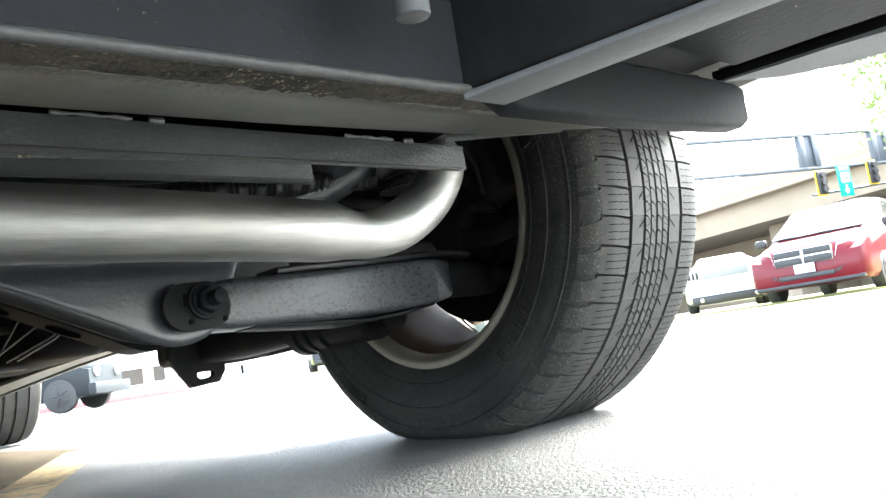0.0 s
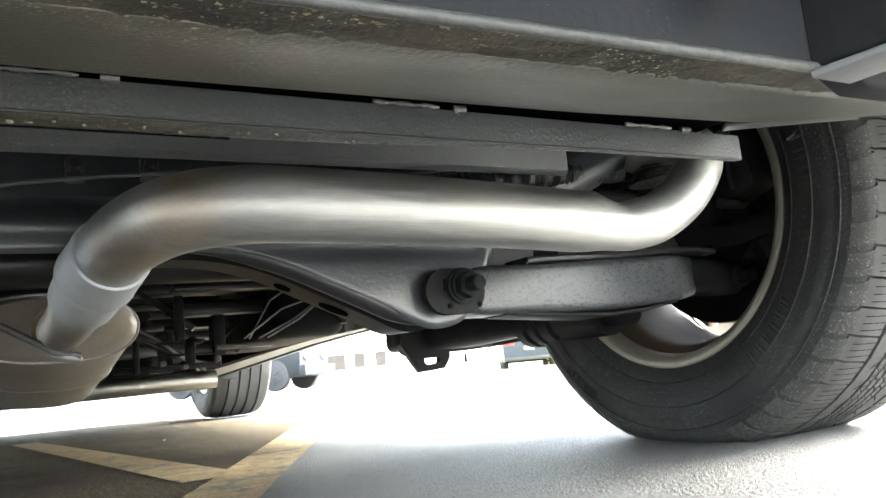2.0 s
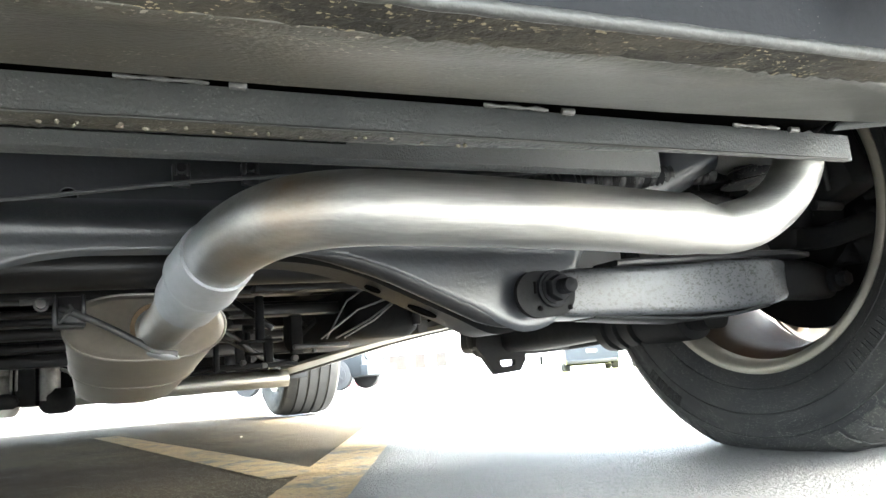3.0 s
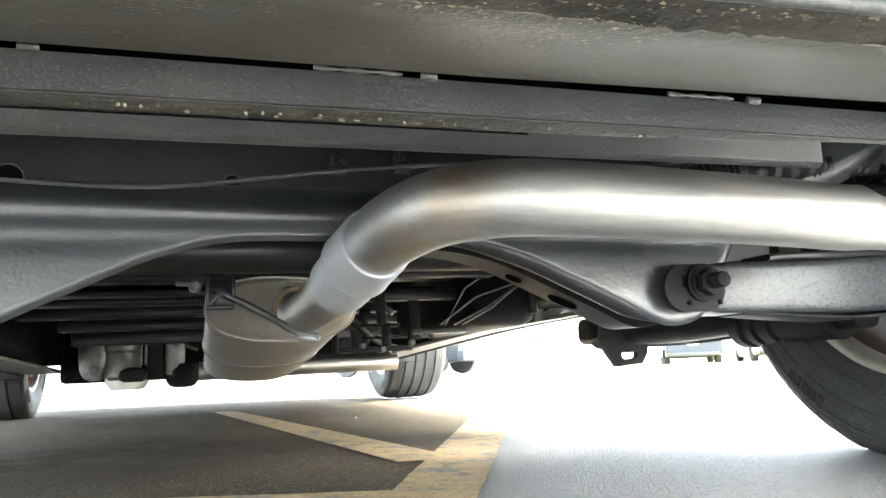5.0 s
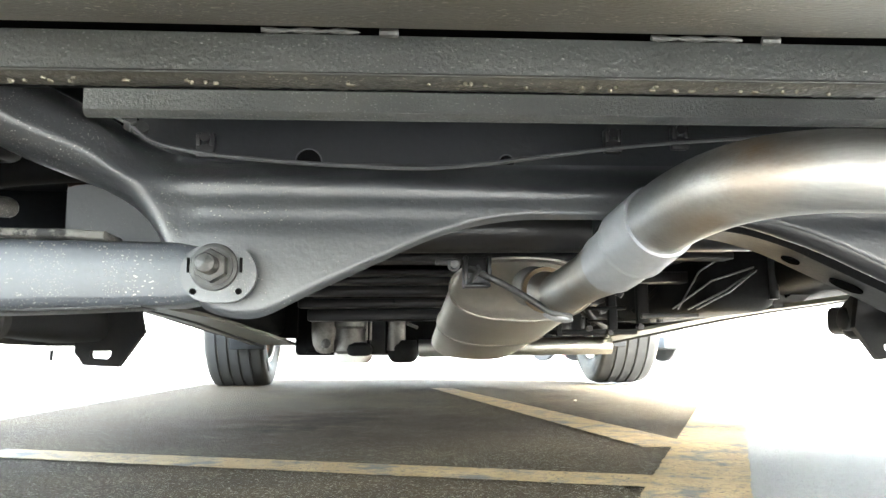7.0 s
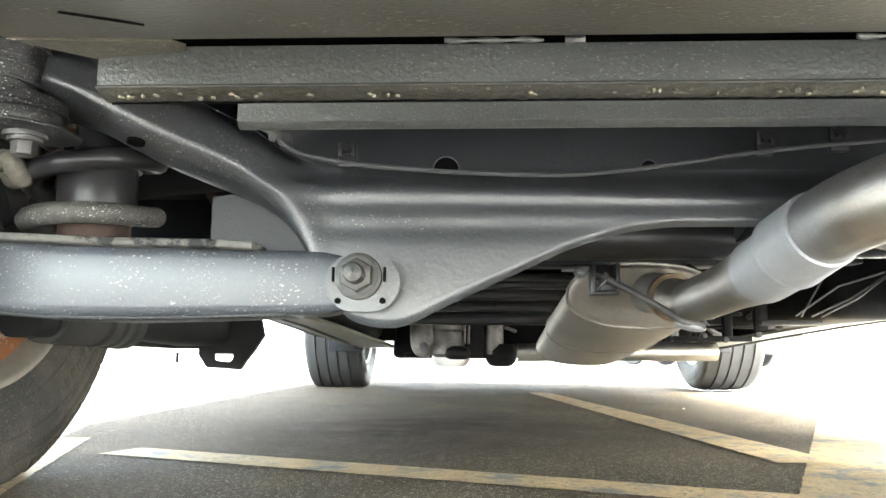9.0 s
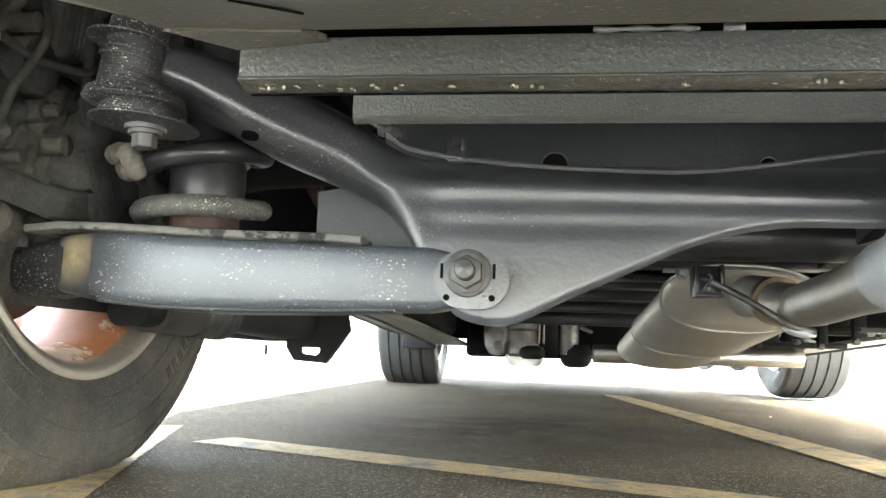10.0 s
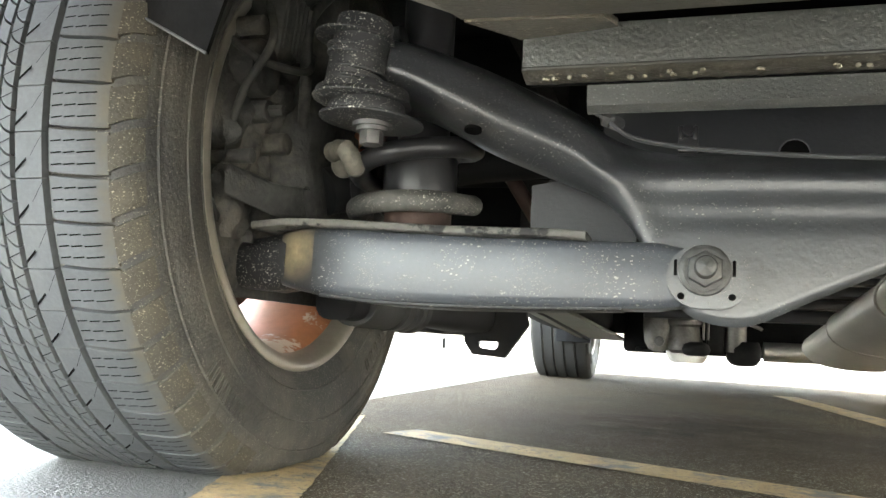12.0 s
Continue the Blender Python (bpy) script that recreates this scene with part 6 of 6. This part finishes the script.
part("bracket_tip", bm, CASTING, under, "small bright bracket")
bm = bmesh.new()
add_loft(bm, [rounded((-0.157, 2.32, z), (1, 0, 0), (0, 1, 0), w, w * 0.9, 0.42, 4) for z, w in ((0.101, 0.05), (0.107, 0.09), (0.125, 0.118), (0.16, 0.124), (0.19, 0.105))])
part("drive_joint", bm, BLACK_PAINT, under, "rounded black drive joint cover", smooth=60)
bm = bmesh.new()
add_loft(bm, [rounded((-0.325, 2.235, z), (1, 0, 0), (0, 1, 0), w, w * 0.8, 0.42, 4) for z, w in ((0.130, 0.06), (0.137, 0.09), (0.155, 0.10), (0.172, 0.085), (0.182, 0.04))])
part("drive_joint", bm, BLACK_PAINT, under, "rounded black drive joint cover", smooth=60)
part("engine_bracket", box((-0.288, 2.27, 0.135), (-0.225, 2.33, 0.30), 0.008), BLACK_PAINT, under, "black upright engine bracket")
bm = bmesh.new()
add_loft(bm, [rounded((-0.355, 2.40, z), (1, 0, 0), (0, 1, 0), w, 0.12, 0.35, 4) for z, w in ((0.101, 0.10), (0.106, 0.124), (0.125, 0.150), (0.145, 0.155))])
part("oil_pan", bm, PAN_ALLOY, under, "bright aluminium oil pan", smooth=50)
bm = bmesh.new()
add_cyl(bm, 0.041, 0.067, pose(0.425, 2.050, 0.231), 28, bevel=0.006)
part("oil_filter", bm, GLOSS_BLACK, under, "glossy black canister")
# black boxes added to block bright ground seen through the underbody
part("engine_gap_filler", box((-0.60, 2.48, 0.132), (0.64, 2.60, 0.42), 0.02), UNDER_BLACK, under)
part("wing_gap_filler", box((-0.82, 2.45, 0.205), (-0.585, 2.6, 0.42), 0.01), UNDER_BLACK, under)
part("skid_plate", box((-0.55, 2.45, 0.135), (0.5, 3.3, 0.155), 0.008), UNDER_BLACK, under)
part("gearbox", box((-0.35, 1.5, 0.325), (0.12, 2.2, 0.40), 0.03, 3), UNDER_BLACK, under)

# ---- surroundings ----
RED_PAINT = surface("red_car_paint", (0.10, 0.0025, 0.007), 0.35, 0.0, 0.06, 2, 40, 0.0, coat=0.1, spec=0.25)
WHITE_PAINT = surface("white_car_paint", (0.55, 0.55, 0.55), 0.3, 0.0, 0.03, 2, 40, 0.0, coat=0.4)
BLUE_PAINT = surface("dark_blue_car_paint", (0.012, 0.018, 0.028), 0.22, 0.3, 0.06, 2, 40, 0.0, coat=0.8)
GREY_PAINT = surface("grey_car_paint", (0.019, 0.022, 0.025), 0.45, 0.0, 0.06, 2, 40, 0.0, coat=0.05, spec=0.2)
CHROME = plain("chrome_trim", (0.5, 0.5, 0.51), 0.25, 1.0)
TRIM = plain("black_car_trim", (0.02, 0.02, 0.021), 0.5)
LAMP = plain("clear_headlight_lens", (0.45, 0.45, 0.45), 0.2, 0.0, coat=0.5)
RED_LENS = plain("red_tail_lens", (0.45, 0.02, 0.02), 0.15, coat=1.0)
CAR_TYRE = surface("car_tyre", (0.03, 0.03, 0.03), 0.8, 0, 0.2, 10, 80, 0.1)
# Alloy made near black, with the shade on the wheels put into it.
SHADED_ALLOY = plain("shaded_alloy_wheel", (0.02, 0.02, 0.021), 0.5, 0.2)
PLATE_GREY = plain("grey_number_plate", (0.42, 0.43, 0.46), 0.5)
SCREEN = plain("windscreen_glass", (0.05, 0.055, 0.06), 0.15, 0.0, coat=0.2, spec=0.3)
CONCRETE = surface("beige_overpass_concrete", (0.27, 0.22, 0.165), 0.85, 0.0, 0.12, 0.5, 14, 0.2, dirt=(0.28, 0.225, 0.17), dirt_at=(0.55, 0.8))
STUCCO = surface("white_stucco", (0.72, 0.70, 0.66), 0.8, 0.0, 0.06, 0.8, 20, 0.1)
GANTRY = surface("grey_gantry_paint", (0.06, 0.07, 0.085), 0.5, 0.2, 0.15, 1.0, 20, 0.05)
PANE = surface("hazy_window_pane", (0.055, 0.046, 0.034), 0.4, 0.0, 0.3, 1.2, 8, 0.0)
CAR_GROUPS = "cars parked round the lot"


def ring_of(hb, hw, zb, zm, belt, hr, top):
    half = [(hb, zb), (hw, zb + 0.10), (hw, zm), (hw * 0.985, belt), (hr + 0.03, top - 0.10), (hr - 0.02, top - 0.03), (hr - 0.16, top)]
    return half + [(-x, z) for x, z in half[::-1]]


def make_car(name, label, paint, m, sections, wheels, wheel_r, pane_rows, extra):
    """A car along y, its front at y = 0; sections: y and the numbers of ring_of."""
    car = tagged(empty(name, None, m), label, "car", CAR_GROUPS)
    bm = bmesh.new()
    add_loft(bm, [[Vector((x, y, z)) for x, z in ring_of(*spec)] for y, *spec in sections])
    part("body", bm, paint, car, smooth=45)
    for a, b in pane_rows:
        # glass between two of the sections, on the roof side of the belt line, a little proud
        for side in (-1, 1):
            pts = []
            for (y, hb, hw, zb, zm, belt, hr, top), low in ((a, True), (b, True), (b, False), (a, False)):
                x, z = (hw * 0.985, belt + 0.02) if low else (hr + 0.03, top - 0.11)
                pts.append(Vector((side * (x + 0.008), y, z)))
            bm = bmesh.new()
            add_loft(bm, [[p - Vector((side * 0.02, 0, 0)) for p in pts], pts])
            part("side_window", bm, GLASS, car)
    for y in wheels:
        for side in (-1, 1):
            wheel = tagged(empty("wheel", car, pose(side * (sections[len(sections) // 2][2] - 0.10), y, wheel_r)))
            bm = bmesh.new()
            add_cyl(bm, wheel_r, 0.21, TURN_X, 40, bevel=0.03)
            part("tyre", bm, CAR_TYRE, wheel)
            bm = bmesh.new()
            add_cyl(bm, wheel_r * 0.66, 0.02, pose(side * 0.105, 0, 0) @ TURN_X, 36, bevel=0.004)
            for k in range(5):
                add_box(bm, (0.03, wheel_r * 0.55, 0.05), Matrix.Rotation(radians(72 * k), 4, "X") @ pose(side * 0.115, wheel_r * 0.3, 0), 0.008)
            part("rim", bm, SHADED_ALLOY, wheel)
    extra(car)
    return car


def van_parts(car):
    # windscreen with wipers
    def panel(name, pts, thick, material, label=""):
        bm = bmesh.new()
        push = Vector(thick)
        add_loft(bm, [[Vector(p) for p in pts], [Vector(p) + push for p in pts]])
        return part(name, bm, material, car, label)
    panel("windscreen", [(-0.80, 0.92, 1.14), (0.80, 0.92, 1.14), (0.62, 1.93, 1.69), (-0.62, 1.93, 1.69)], (0, -0.022, 0.022), SCREEN, "pale reflecting windscreen")
    for x in (-0.42, 0.25):
        part("wiper", tube([(x - 0.30, 0.90, 1.155), (x + 0.3, 0.97, 1.20)], 0.014, 8), TRIM, car)
    for side in (-1, 1):
        panel("headlight", [(side * 0.50, -0.03, 0.66), (side * 0.97, 0.22, 0.66), (side * 0.97, 0.34, 0.90), (side * 0.56, 0.02, 0.88)], (0, -0.02, 0.004), LAMP, "clear headlight")
        panel("lower_intake", [(side * 0.44, -0.07, 0.40), (side * 0.92, 0.10, 0.46), (side * 0.92, 0.10, 0.56), (side * 0.52, -0.065, 0.46)], (0, -0.02, 0), TRIM)
        bm = bmesh.new()
        add_box(bm, (0.22, 0.13, 0.17), pose(side * 1.13, 1.25, 1.16), 0.05, 3)
        part("door_mirror", bm, TRIM if side < 0 else TRIM, car, "black door mirror")
    part("grille_surround", box((-0.49, -0.085, 0.615), (0.49, -0.03, 0.885), 0.03), CHROME, car, "chrome grille surround")
    for x0, x1 in ((-0.475, -0.02), (0.02, 0.475)):
        for z0, z1 in ((0.627, 0.738), (0.762, 0.873)):
            part("grille_mesh", box((x0, -0.10, z0), (x1, -0.08, z1), 0.012), TRIM, car)
    part("bumper_grille", box((-0.46, -0.075, 0.37), (0.46, -0.03, 0.45), 0.012), TRIM, car)
    part("lower_lip", box((-0.90, -0.055, 0.24), (0.90, 0.1, 0.31), 0.02), TRIM, car)
    part("number_plate", box((-0.17, -0.105, 0.46), (0.17, -0.075, 0.62), 0.006), PLATE_GREY, car, "plain grey plate")


def place(x, y, heading):
    """A pose on the sloping lot; the front's middle at x, y; the car reaches away along its own y."""
    return SLOPE @ pose(x, y, 0, 0, 0, heading)


VAN = [(-0.05, 0.78, 0.86, 0.28, 0.50, 0.60, 0.60, 0.66), (0.0, 0.84, 0.93, 0.24, 0.62, 0.76, 0.70, 0.84), (0.25, 0.90, 0.985, 0.22, 0.72, 0.88, 0.80, 0.98), (0.9, 0.92, 1.0, 0.22, 0.80, 0.98, 0.84, 1.12),
       (1.35, 0.92, 1.0, 0.22, 0.85, 1.02, 0.76, 1.40), (1.95, 0.92, 1.0, 0.22, 0.85, 1.04, 0.70, 1.72), (2.6, 0.92, 1.0, 0.22, 0.85, 1.05, 0.72, 1.76), (4.6, 0.92, 1.0, 0.24, 0.85, 1.06, 0.72, 1.74), (5.05, 0.88, 0.96, 0.32, 0.85, 1.06, 0.66, 1.62), (5.15, 0.8, 0.9, 0.36, 0.8, 1.0, 0.6, 1.2)]
make_car("red_minivan", "red minivan with chrome cross grille facing the lot", RED_PAINT, place(13.8, 4.55, -86), VAN, (0.98, 4.05), 0.335,
         [((1.5, 0.92, 1.0, 0.22, 0.85, 1.02, 0.745, 1.5), VAN[6]), ((2.65, 0.92, 1.0, 0.22, 0.85, 1.05, 0.72, 1.76), (3.6, 0.92, 1.0, 0.22, 0.85, 1.05, 0.72, 1.75)), ((3.65, 0.92, 1.0, 0.22, 0.85, 1.05, 0.72, 1.75), VAN[7])], van_parts)


def coupe_parts(car):
    for side in (-1, 1):
        for k in range(3):
            part("tail_light", box((side * (0.62 + 0.09 * k) - 0.03, 4.755, 0.80), (side * (0.62 + 0.09 * k) + 0.03, 4.80, 0.97), 0.008), TRIM, car, "dark tail light bar")
        bm = bmesh.new()
        add_cyl(bm, 0.05, 0.10, pose(side * 0.6, 4.80, 0.30) @ TURN_Y, 20, bevel=0.008)
        part("exhaust_tip", bm, CHROME, car)
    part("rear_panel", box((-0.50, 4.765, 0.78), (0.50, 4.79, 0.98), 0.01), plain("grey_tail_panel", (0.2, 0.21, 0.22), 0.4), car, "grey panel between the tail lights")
    part("diffuser", box((-0.82, 4.70, 0.20), (0.82, 4.81, 0.40), 0.03), TRIM, car, "black rear diffuser")
    part("spoiler", box((-0.66, 4.55, 1.07), (0.66, 4.75, 1.10), 0.012), WHITE_PAINT, car)
    bm = bmesh.new()
    pts = [Vector(p) for p in ((-0.62, 4.05, 1.10), (0.62, 4.05, 1.10), (0.5, 3.2, 1.34), (-0.5, 3.2, 1.34))]
    add_loft(bm, [pts, [p + Vector((0, 0.01, 0.02)) for p in pts]])
    part("rear_window", bm, GLASS, car)


COUPE = [(0.0, 0.75, 0.84, 0.25, 0.5, 0.6, 0.62, 0.68), (0.3, 0.85, 0.92, 0.2, 0.6, 0.76, 0.74, 0.86), (1.5, 0.88, 0.95, 0.2, 0.7, 0.88, 0.78, 1.0), (2.3, 0.88, 0.95, 0.2, 0.75, 0.93, 0.6, 1.36), (3.0, 0.88, 0.95, 0.2, 0.78, 0.95, 0.58, 1.37),
         (4.1, 0.88, 0.96, 0.22, 0.8, 0.98, 0.66, 1.10), (4.65, 0.86, 0.94, 0.28, 0.8, 1.0, 0.7, 1.08), (4.78, 0.8, 0.90, 0.36, 0.75, 0.96, 0.68, 1.04)]
make_car("white_coupe", "white sports coupe seen from behind with dark diffuser", WHITE_PAINT, place(21.3, 9.9, 118), COUPE, (0.95, 3.75), 0.34, [(COUPE[3], COUPE[4])], coupe_parts)


def sedan_parts(car):
    for side in (-1, 1):
        part("tail_light", box((side * 0.68 - 0.2, 4.60, 0.78), (side * 0.68 + 0.2, 4.72, 0.95), 0.02), RED_LENS, car, "red tail light")
        part("headlight", box((side * 0.62 - 0.2, -0.01, 0.60), (side * 0.62 + 0.2, 0.06, 0.74), 0.02), LAMP, car, "round pale headlight")
    part("rear_bumper_trim", box((-0.8, 4.60, 0.26), (0.8, 4.74, 0.38), 0.02), TRIM, car)
    part("number_plate", box((-0.17, 4.69, 0.6), (0.17, 4.72, 0.72), 0.006), PLATE_GREY, car, "plain grey plate")


SEDAN = [(0.0, 0.75, 0.84, 0.25, 0.5, 0.6, 0.62, 0.7), (0.3, 0.85, 0.90, 0.2, 0.6, 0.8, 0.74, 0.9), (1.2, 0.86, 0.91, 0.2, 0.75, 0.94, 0.78, 1.02), (2.0, 0.86, 0.91, 0.2, 0.78, 0.97, 0.6, 1.46), (3.3, 0.86, 0.91, 0.2, 0.8, 0.99, 0.6, 1.48),
         (4.1, 0.86, 0.91, 0.22, 0.82, 1.02, 0.66, 1.12), (4.55, 0.84, 0.9, 0.28, 0.8, 1.02, 0.7, 1.08), (4.68, 0.78, 0.86, 0.34, 0.75, 0.98, 0.66, 1.04)]
make_car("blue_sedan", "dark blue sedan parked across the lot", BLUE_PAINT, place(17.8, 24.6, 148), SEDAN, (0.85, 3.7), 0.33, [(SEDAN[3], SEDAN[4])], sedan_parts)
make_car("beige_sedan", "pale beige sedan parked beside the blue one", SILVER_BODY, place(20.0, 23.2, 150), SEDAN, (0.85, 3.7), 0.33, [(SEDAN[3], SEDAN[4])], sedan_parts)


def truck_parts(car):
    for side in (-1, 1):
        bm = bmesh.new()
        add_cyl(bm, 0.12, 0.05, pose(side * 0.55, -0.05, 0.88) @ TURN_Y, 28, bevel=0.01)
        part("headlight", bm, LAMP, car, "round headlight")
    part("front_bumper", box((-0.95, -0.2, 0.34), (0.95, 0.0, 0.62), 0.03), GREY_PAINT, car, "grey steel front bumper")
    part("front_window", box((-0.6, 1.30, 1.22), (0.6, 1.34, 1.62), 0.02), GLASS, car)


TRUCK = [(-0.02, 0.8, 0.88, 0.34, 0.8, 0.95, 0.7, 1.05), (0.3, 0.86, 0.94, 0.32, 0.9, 1.05, 0.78, 1.14), (1.3, 0.88, 0.95, 0.30, 1.0, 1.12, 0.8, 1.18), (1.6, 0.88, 0.95, 0.30, 1.0, 1.15, 0.7, 1.75), (4.0, 0.88, 0.95, 0.30, 1.0, 1.15, 0.7, 1.78), (4.3, 0.85, 0.93, 0.5, 1.0, 1.15, 0.66, 1.7)]
make_car("grey_off_roader", "grey off-road vehicle with round headlights parked ahead", GREY_PAINT, place(7.28, 19.3, 45), TRUCK, (0.7, 3.5), 0.40, [(TRUCK[3], TRUCK[4])], truck_parts)

# low white building with square windows
building = tagged(empty("white_building", None, SLOPE @ pose(17.0, 38.5, 0, 0, 0, -31)), "low white stucco building with square dark windows", "building")
part("wall", box((-16, 0, -0.3), (14, 10, 3.2)), STUCCO, building)
part("roof_edge", box((-16.3, -0.4, 2.0), (14.3, 10.3, 2.35), 0.05), STUCCO, building)
for k, (x, w, z0, z1) in enumerate(((-5.4, 1.2, 0.7, 1.5), (-3.4, 1.2, 0.7, 1.5), (-1.45, 1.15, 0.7, 1.5), (-0.1, 0.55, 0.75, 1.5), (1.05, 0.55, 0.75, 1.5))):
    window = tagged(empty("window", building), "dark window in the white wall")
    part("frame", box((x - w / 2 - 0.08, -0.06, z0 - 0.08), (x + w / 2 + 0.08, 0.02, z1 + 0.08), 0.02), STUCCO, window)
    part("pane", box((x - w / 2, -0.075, z0), (x + w / 2, -0.055, z1)), PANE, window)

part("kerb", box((-8.0, -1.8, -0.1), (1.4, -1.3, 0.26), 0.02), surface("red_kerb_paint", (0.38, 0.11, 0.11), 0.7, 0, 0.2, 3, 40, 0.1), building, "red painted kerb along the front")

# concrete overpass and its piers
overpass = tagged(empty("overpass", None, SLOPE @ pose(56, 24, 0, 0, 0, -111)), "beige concrete highway overpass", "bridge")
part("girder", box((-60, -0.6, 5.5), (60, 11, 7.3), 0.08), CONCRETE, overpass, "beige concrete girder")
part("deck_edge", box((-60, -1.6, 7.3), (60, 12, 7.7), 0.04), CONCRETE, overpass)
part("parapet", box((-60, -1.5, 7.7), (60, -1.2, 9.0), 0.04), CONCRETE, overpass, "concrete parapet")
for x in (-22, 0, 24):
    part("pier", box((x - 1.0, 2, -0.2), (x + 1.0, 8, 5.5), 0.2), CONCRETE, overpass)
part("abutment", box((-60, 9, -0.2), (60, 9.6, 5.5)), CONCRETE, overpass)

# steel sign gantry with signals and the exit sign
gantry = tagged(empty("sign_gantry", None, SLOPE @ pose(33.3, 16.1, 0, 0, 0, -24.9)), "grey steel overhead gantry with open frame", "gantry")
part("top_chord", box((-12, -0.12, 7.6), (14, 0.12, 7.76), 0.02), GANTRY, gantry)
part("bottom_chord", box((-12, -0.12, 5.92), (14, 0.12, 6.06), 0.02), GANTRY, gantry)
for x in (-7, -0.8, 6.15, 6.95, 10.75, 11.6):
    part("post", box((x - 0.16, -0.14, 6.06), (x + 0.16, 0.14, 7.6), 0.02), GANTRY, gantry)
part("junction_panel", box((6.3, -0.05, 6.06), (6.8, 0.05, 7.6), 0.01), GANTRY, gantry)
part("junction_panel", box((10.9, -0.05, 6.06), (11.45, 0.05, 7.6), 0.01), GANTRY, gantry)
part("leg", box((13.6, -0.2, -0.6), (14.0, 0.2, 5.92), 0.02), GANTRY, gantry)
part("leg", box((-12, -0.2, -0.6), (-11.6, 0.2, 5.92), 0.02), GANTRY, gantry)
part("signal_bar", tube([(6.4, 0.1, 4.70), (12.8, 0.1, 5.05)], 0.06, 10), GANTRY, gantry)
YELLOW = plain("yellow_signal_border", (0.75, 0.48, 0.03), 0.5)
for x, z in ((6.72, 5.2), (10.05, 5.5)):
    signal = tagged(empty("traffic_light", None, gantry.matrix_basis @ pose(x, -0.25, z, 0, 0, 0)), "black traffic light with yellow edged backplate", "traffic light", "signals over the road")
    part("backplate", box((-0.32, 0, -0.62), (0.32, 0.04, 0.62), 0.02), YELLOW, signal, "yellow edged backplate")
    part("housing", box((-0.25, -0.12, -0.56), (0.25, -0.005, 0.56), 0.03), TRIM, signal)
    for dz in (-0.36, 0, 0.36):
        bm = bmesh.new()
        add_cyl(bm, 0.14, 0.16, pose(0, -0.18, dz) @ TURN_Y, 24)
        part("visor", bm, TRIM, signal)
sign = tagged(empty("exit_sign", None, gantry.matrix_basis @ pose(8.27, -0.2, 5.25, 0, 0, 0)), "green highway exit sign with white route shield", "sign")
GREEN = plain("green_sign_sheeting", (0.0, 0.28, 0.17), 0.5)
WHITE = plain("white_sign_sheeting", (0.8, 0.8, 0.8), 0.5)
part("panel", box((-0.42, 0, -0.80), (0.42, 0.04, 0.80), 0.015), GREEN, sign)
part("shield", box((-0.24, -0.02, -0.12), (0.24, -0.004, 0.36), 0.07, 3), WHITE, sign, "white route shield")
part("arrow", prism([(-0.05, -0.25), (0.05, -0.25), (0.05, -0.46), (0.17, -0.46), (0.0, -0.68), (-0.17, -0.46), (-0.05, -0.46)], -0.02, -0.004, "y"), WHITE, sign, "white downward arrow")


def lettering(name, text, size, m, material, parent):
    cu = bpy.data.curves.new(name, "FONT")
    cu.body, cu.size, cu.extrude = text, size, 0.004
    cu.align_x, cu.align_y = "CENTER", "CENTER"
    cu.materials.append(material)
    ob = new(name, cu)
    ob.parent, ob.matrix_basis = parent, m
    return ob


lettering("route_number", "54", 0.40, pose(0, -0.03, 0.12, 90, 0, 0), TRIM, sign)
lettering("exit_word", "EXIT", 0.26, pose(0, -0.012, 0.58, 90, 0, 0), WHITE, sign)

# tree at the edge of the lot
BARK = surface("grey_brown_bark", (0.16, 0.12, 0.09), 0.9, 0, 0.3, 6, 60, 0.6)
LEAF = surface("yellow_green_leaf", (0.11, 0.17, 0.03), 0.6, 0, 0.35, 3, 40, 0.0)
tree = tagged(empty("street_tree", None, SLOPE @ pose(26.8, 4.0, 0) @ Matrix.Scale(1.5, 4)), "leafy yellow-green street tree beside the road", "tree")
rng = random.Random(4)
bm = bmesh.new()
add_tube(bm, smooth_path([(0, 0, -0.1), (0.05, 0, 1.2), (-0.05, 0.05, 2.6), (0.05, 0, 4.2)], 5), lambda t: 0.17 - 0.09 * t, 12)
tips = []
for k in range(11):
    a, h = k * 2.4, 2.2 + 0.2 * k
    tip = Vector((math.cos(a) * rng.uniform(1.2, 2.0), math.sin(a) * rng.uniform(1.2, 2.0), h + rng.uniform(0.8, 1.8)))
    add_tube(bm, smooth_path([(0, 0, h), tip * 0.5 + Vector((0, 0, h * 0.45)), tip], 4), lambda t: 0.06 - 0.045 * t, 8)
    tips.append(tip)
part("trunk", bm, BARK, tree)
verts, faces = [], []
for tip in tips:
    for k in range(800):
        p = tip + Vector((rng.gauss(0, 0.55), rng.gauss(0, 0.55), rng.gauss(0, 0.4)))
        u = Vector((rng.gauss(0, 1), rng.gauss(0, 1), rng.gauss(0, 1))).normalized()
        w = u.orthogonal().normalized()
        l = rng.uniform(0.05, 0.09)
        i = len(verts)
        verts += [p - u * l, p + w * l * 0.5, p + u * l, p - w * l * 0.5]
        faces.append((i, i + 1, i + 2, i + 3))
me = bpy.data.meshes.new("crown")
me.from_pydata(verts, [], faces)
me.materials.append(LEAF)
crown = new("crown", me)
crown.parent = tree
tagged(crown, "thin yellow-green leaves", kind="stuff")

# dry grass strip beyond the road
GRASS = surface("dry_grass", (0.20, 0.20, 0.07), 0.95, 0, 0.3, 2, 30, 0.5)
part_ob = part("verge", box((14, 2, -0.05), (30, 30, 0.03)), GRASS, smooth=0)
part_ob.matrix_basis = SLOPE
tagged(part_ob, "strip of dry yellow-green grass beyond the road", "grass", kind="structure")
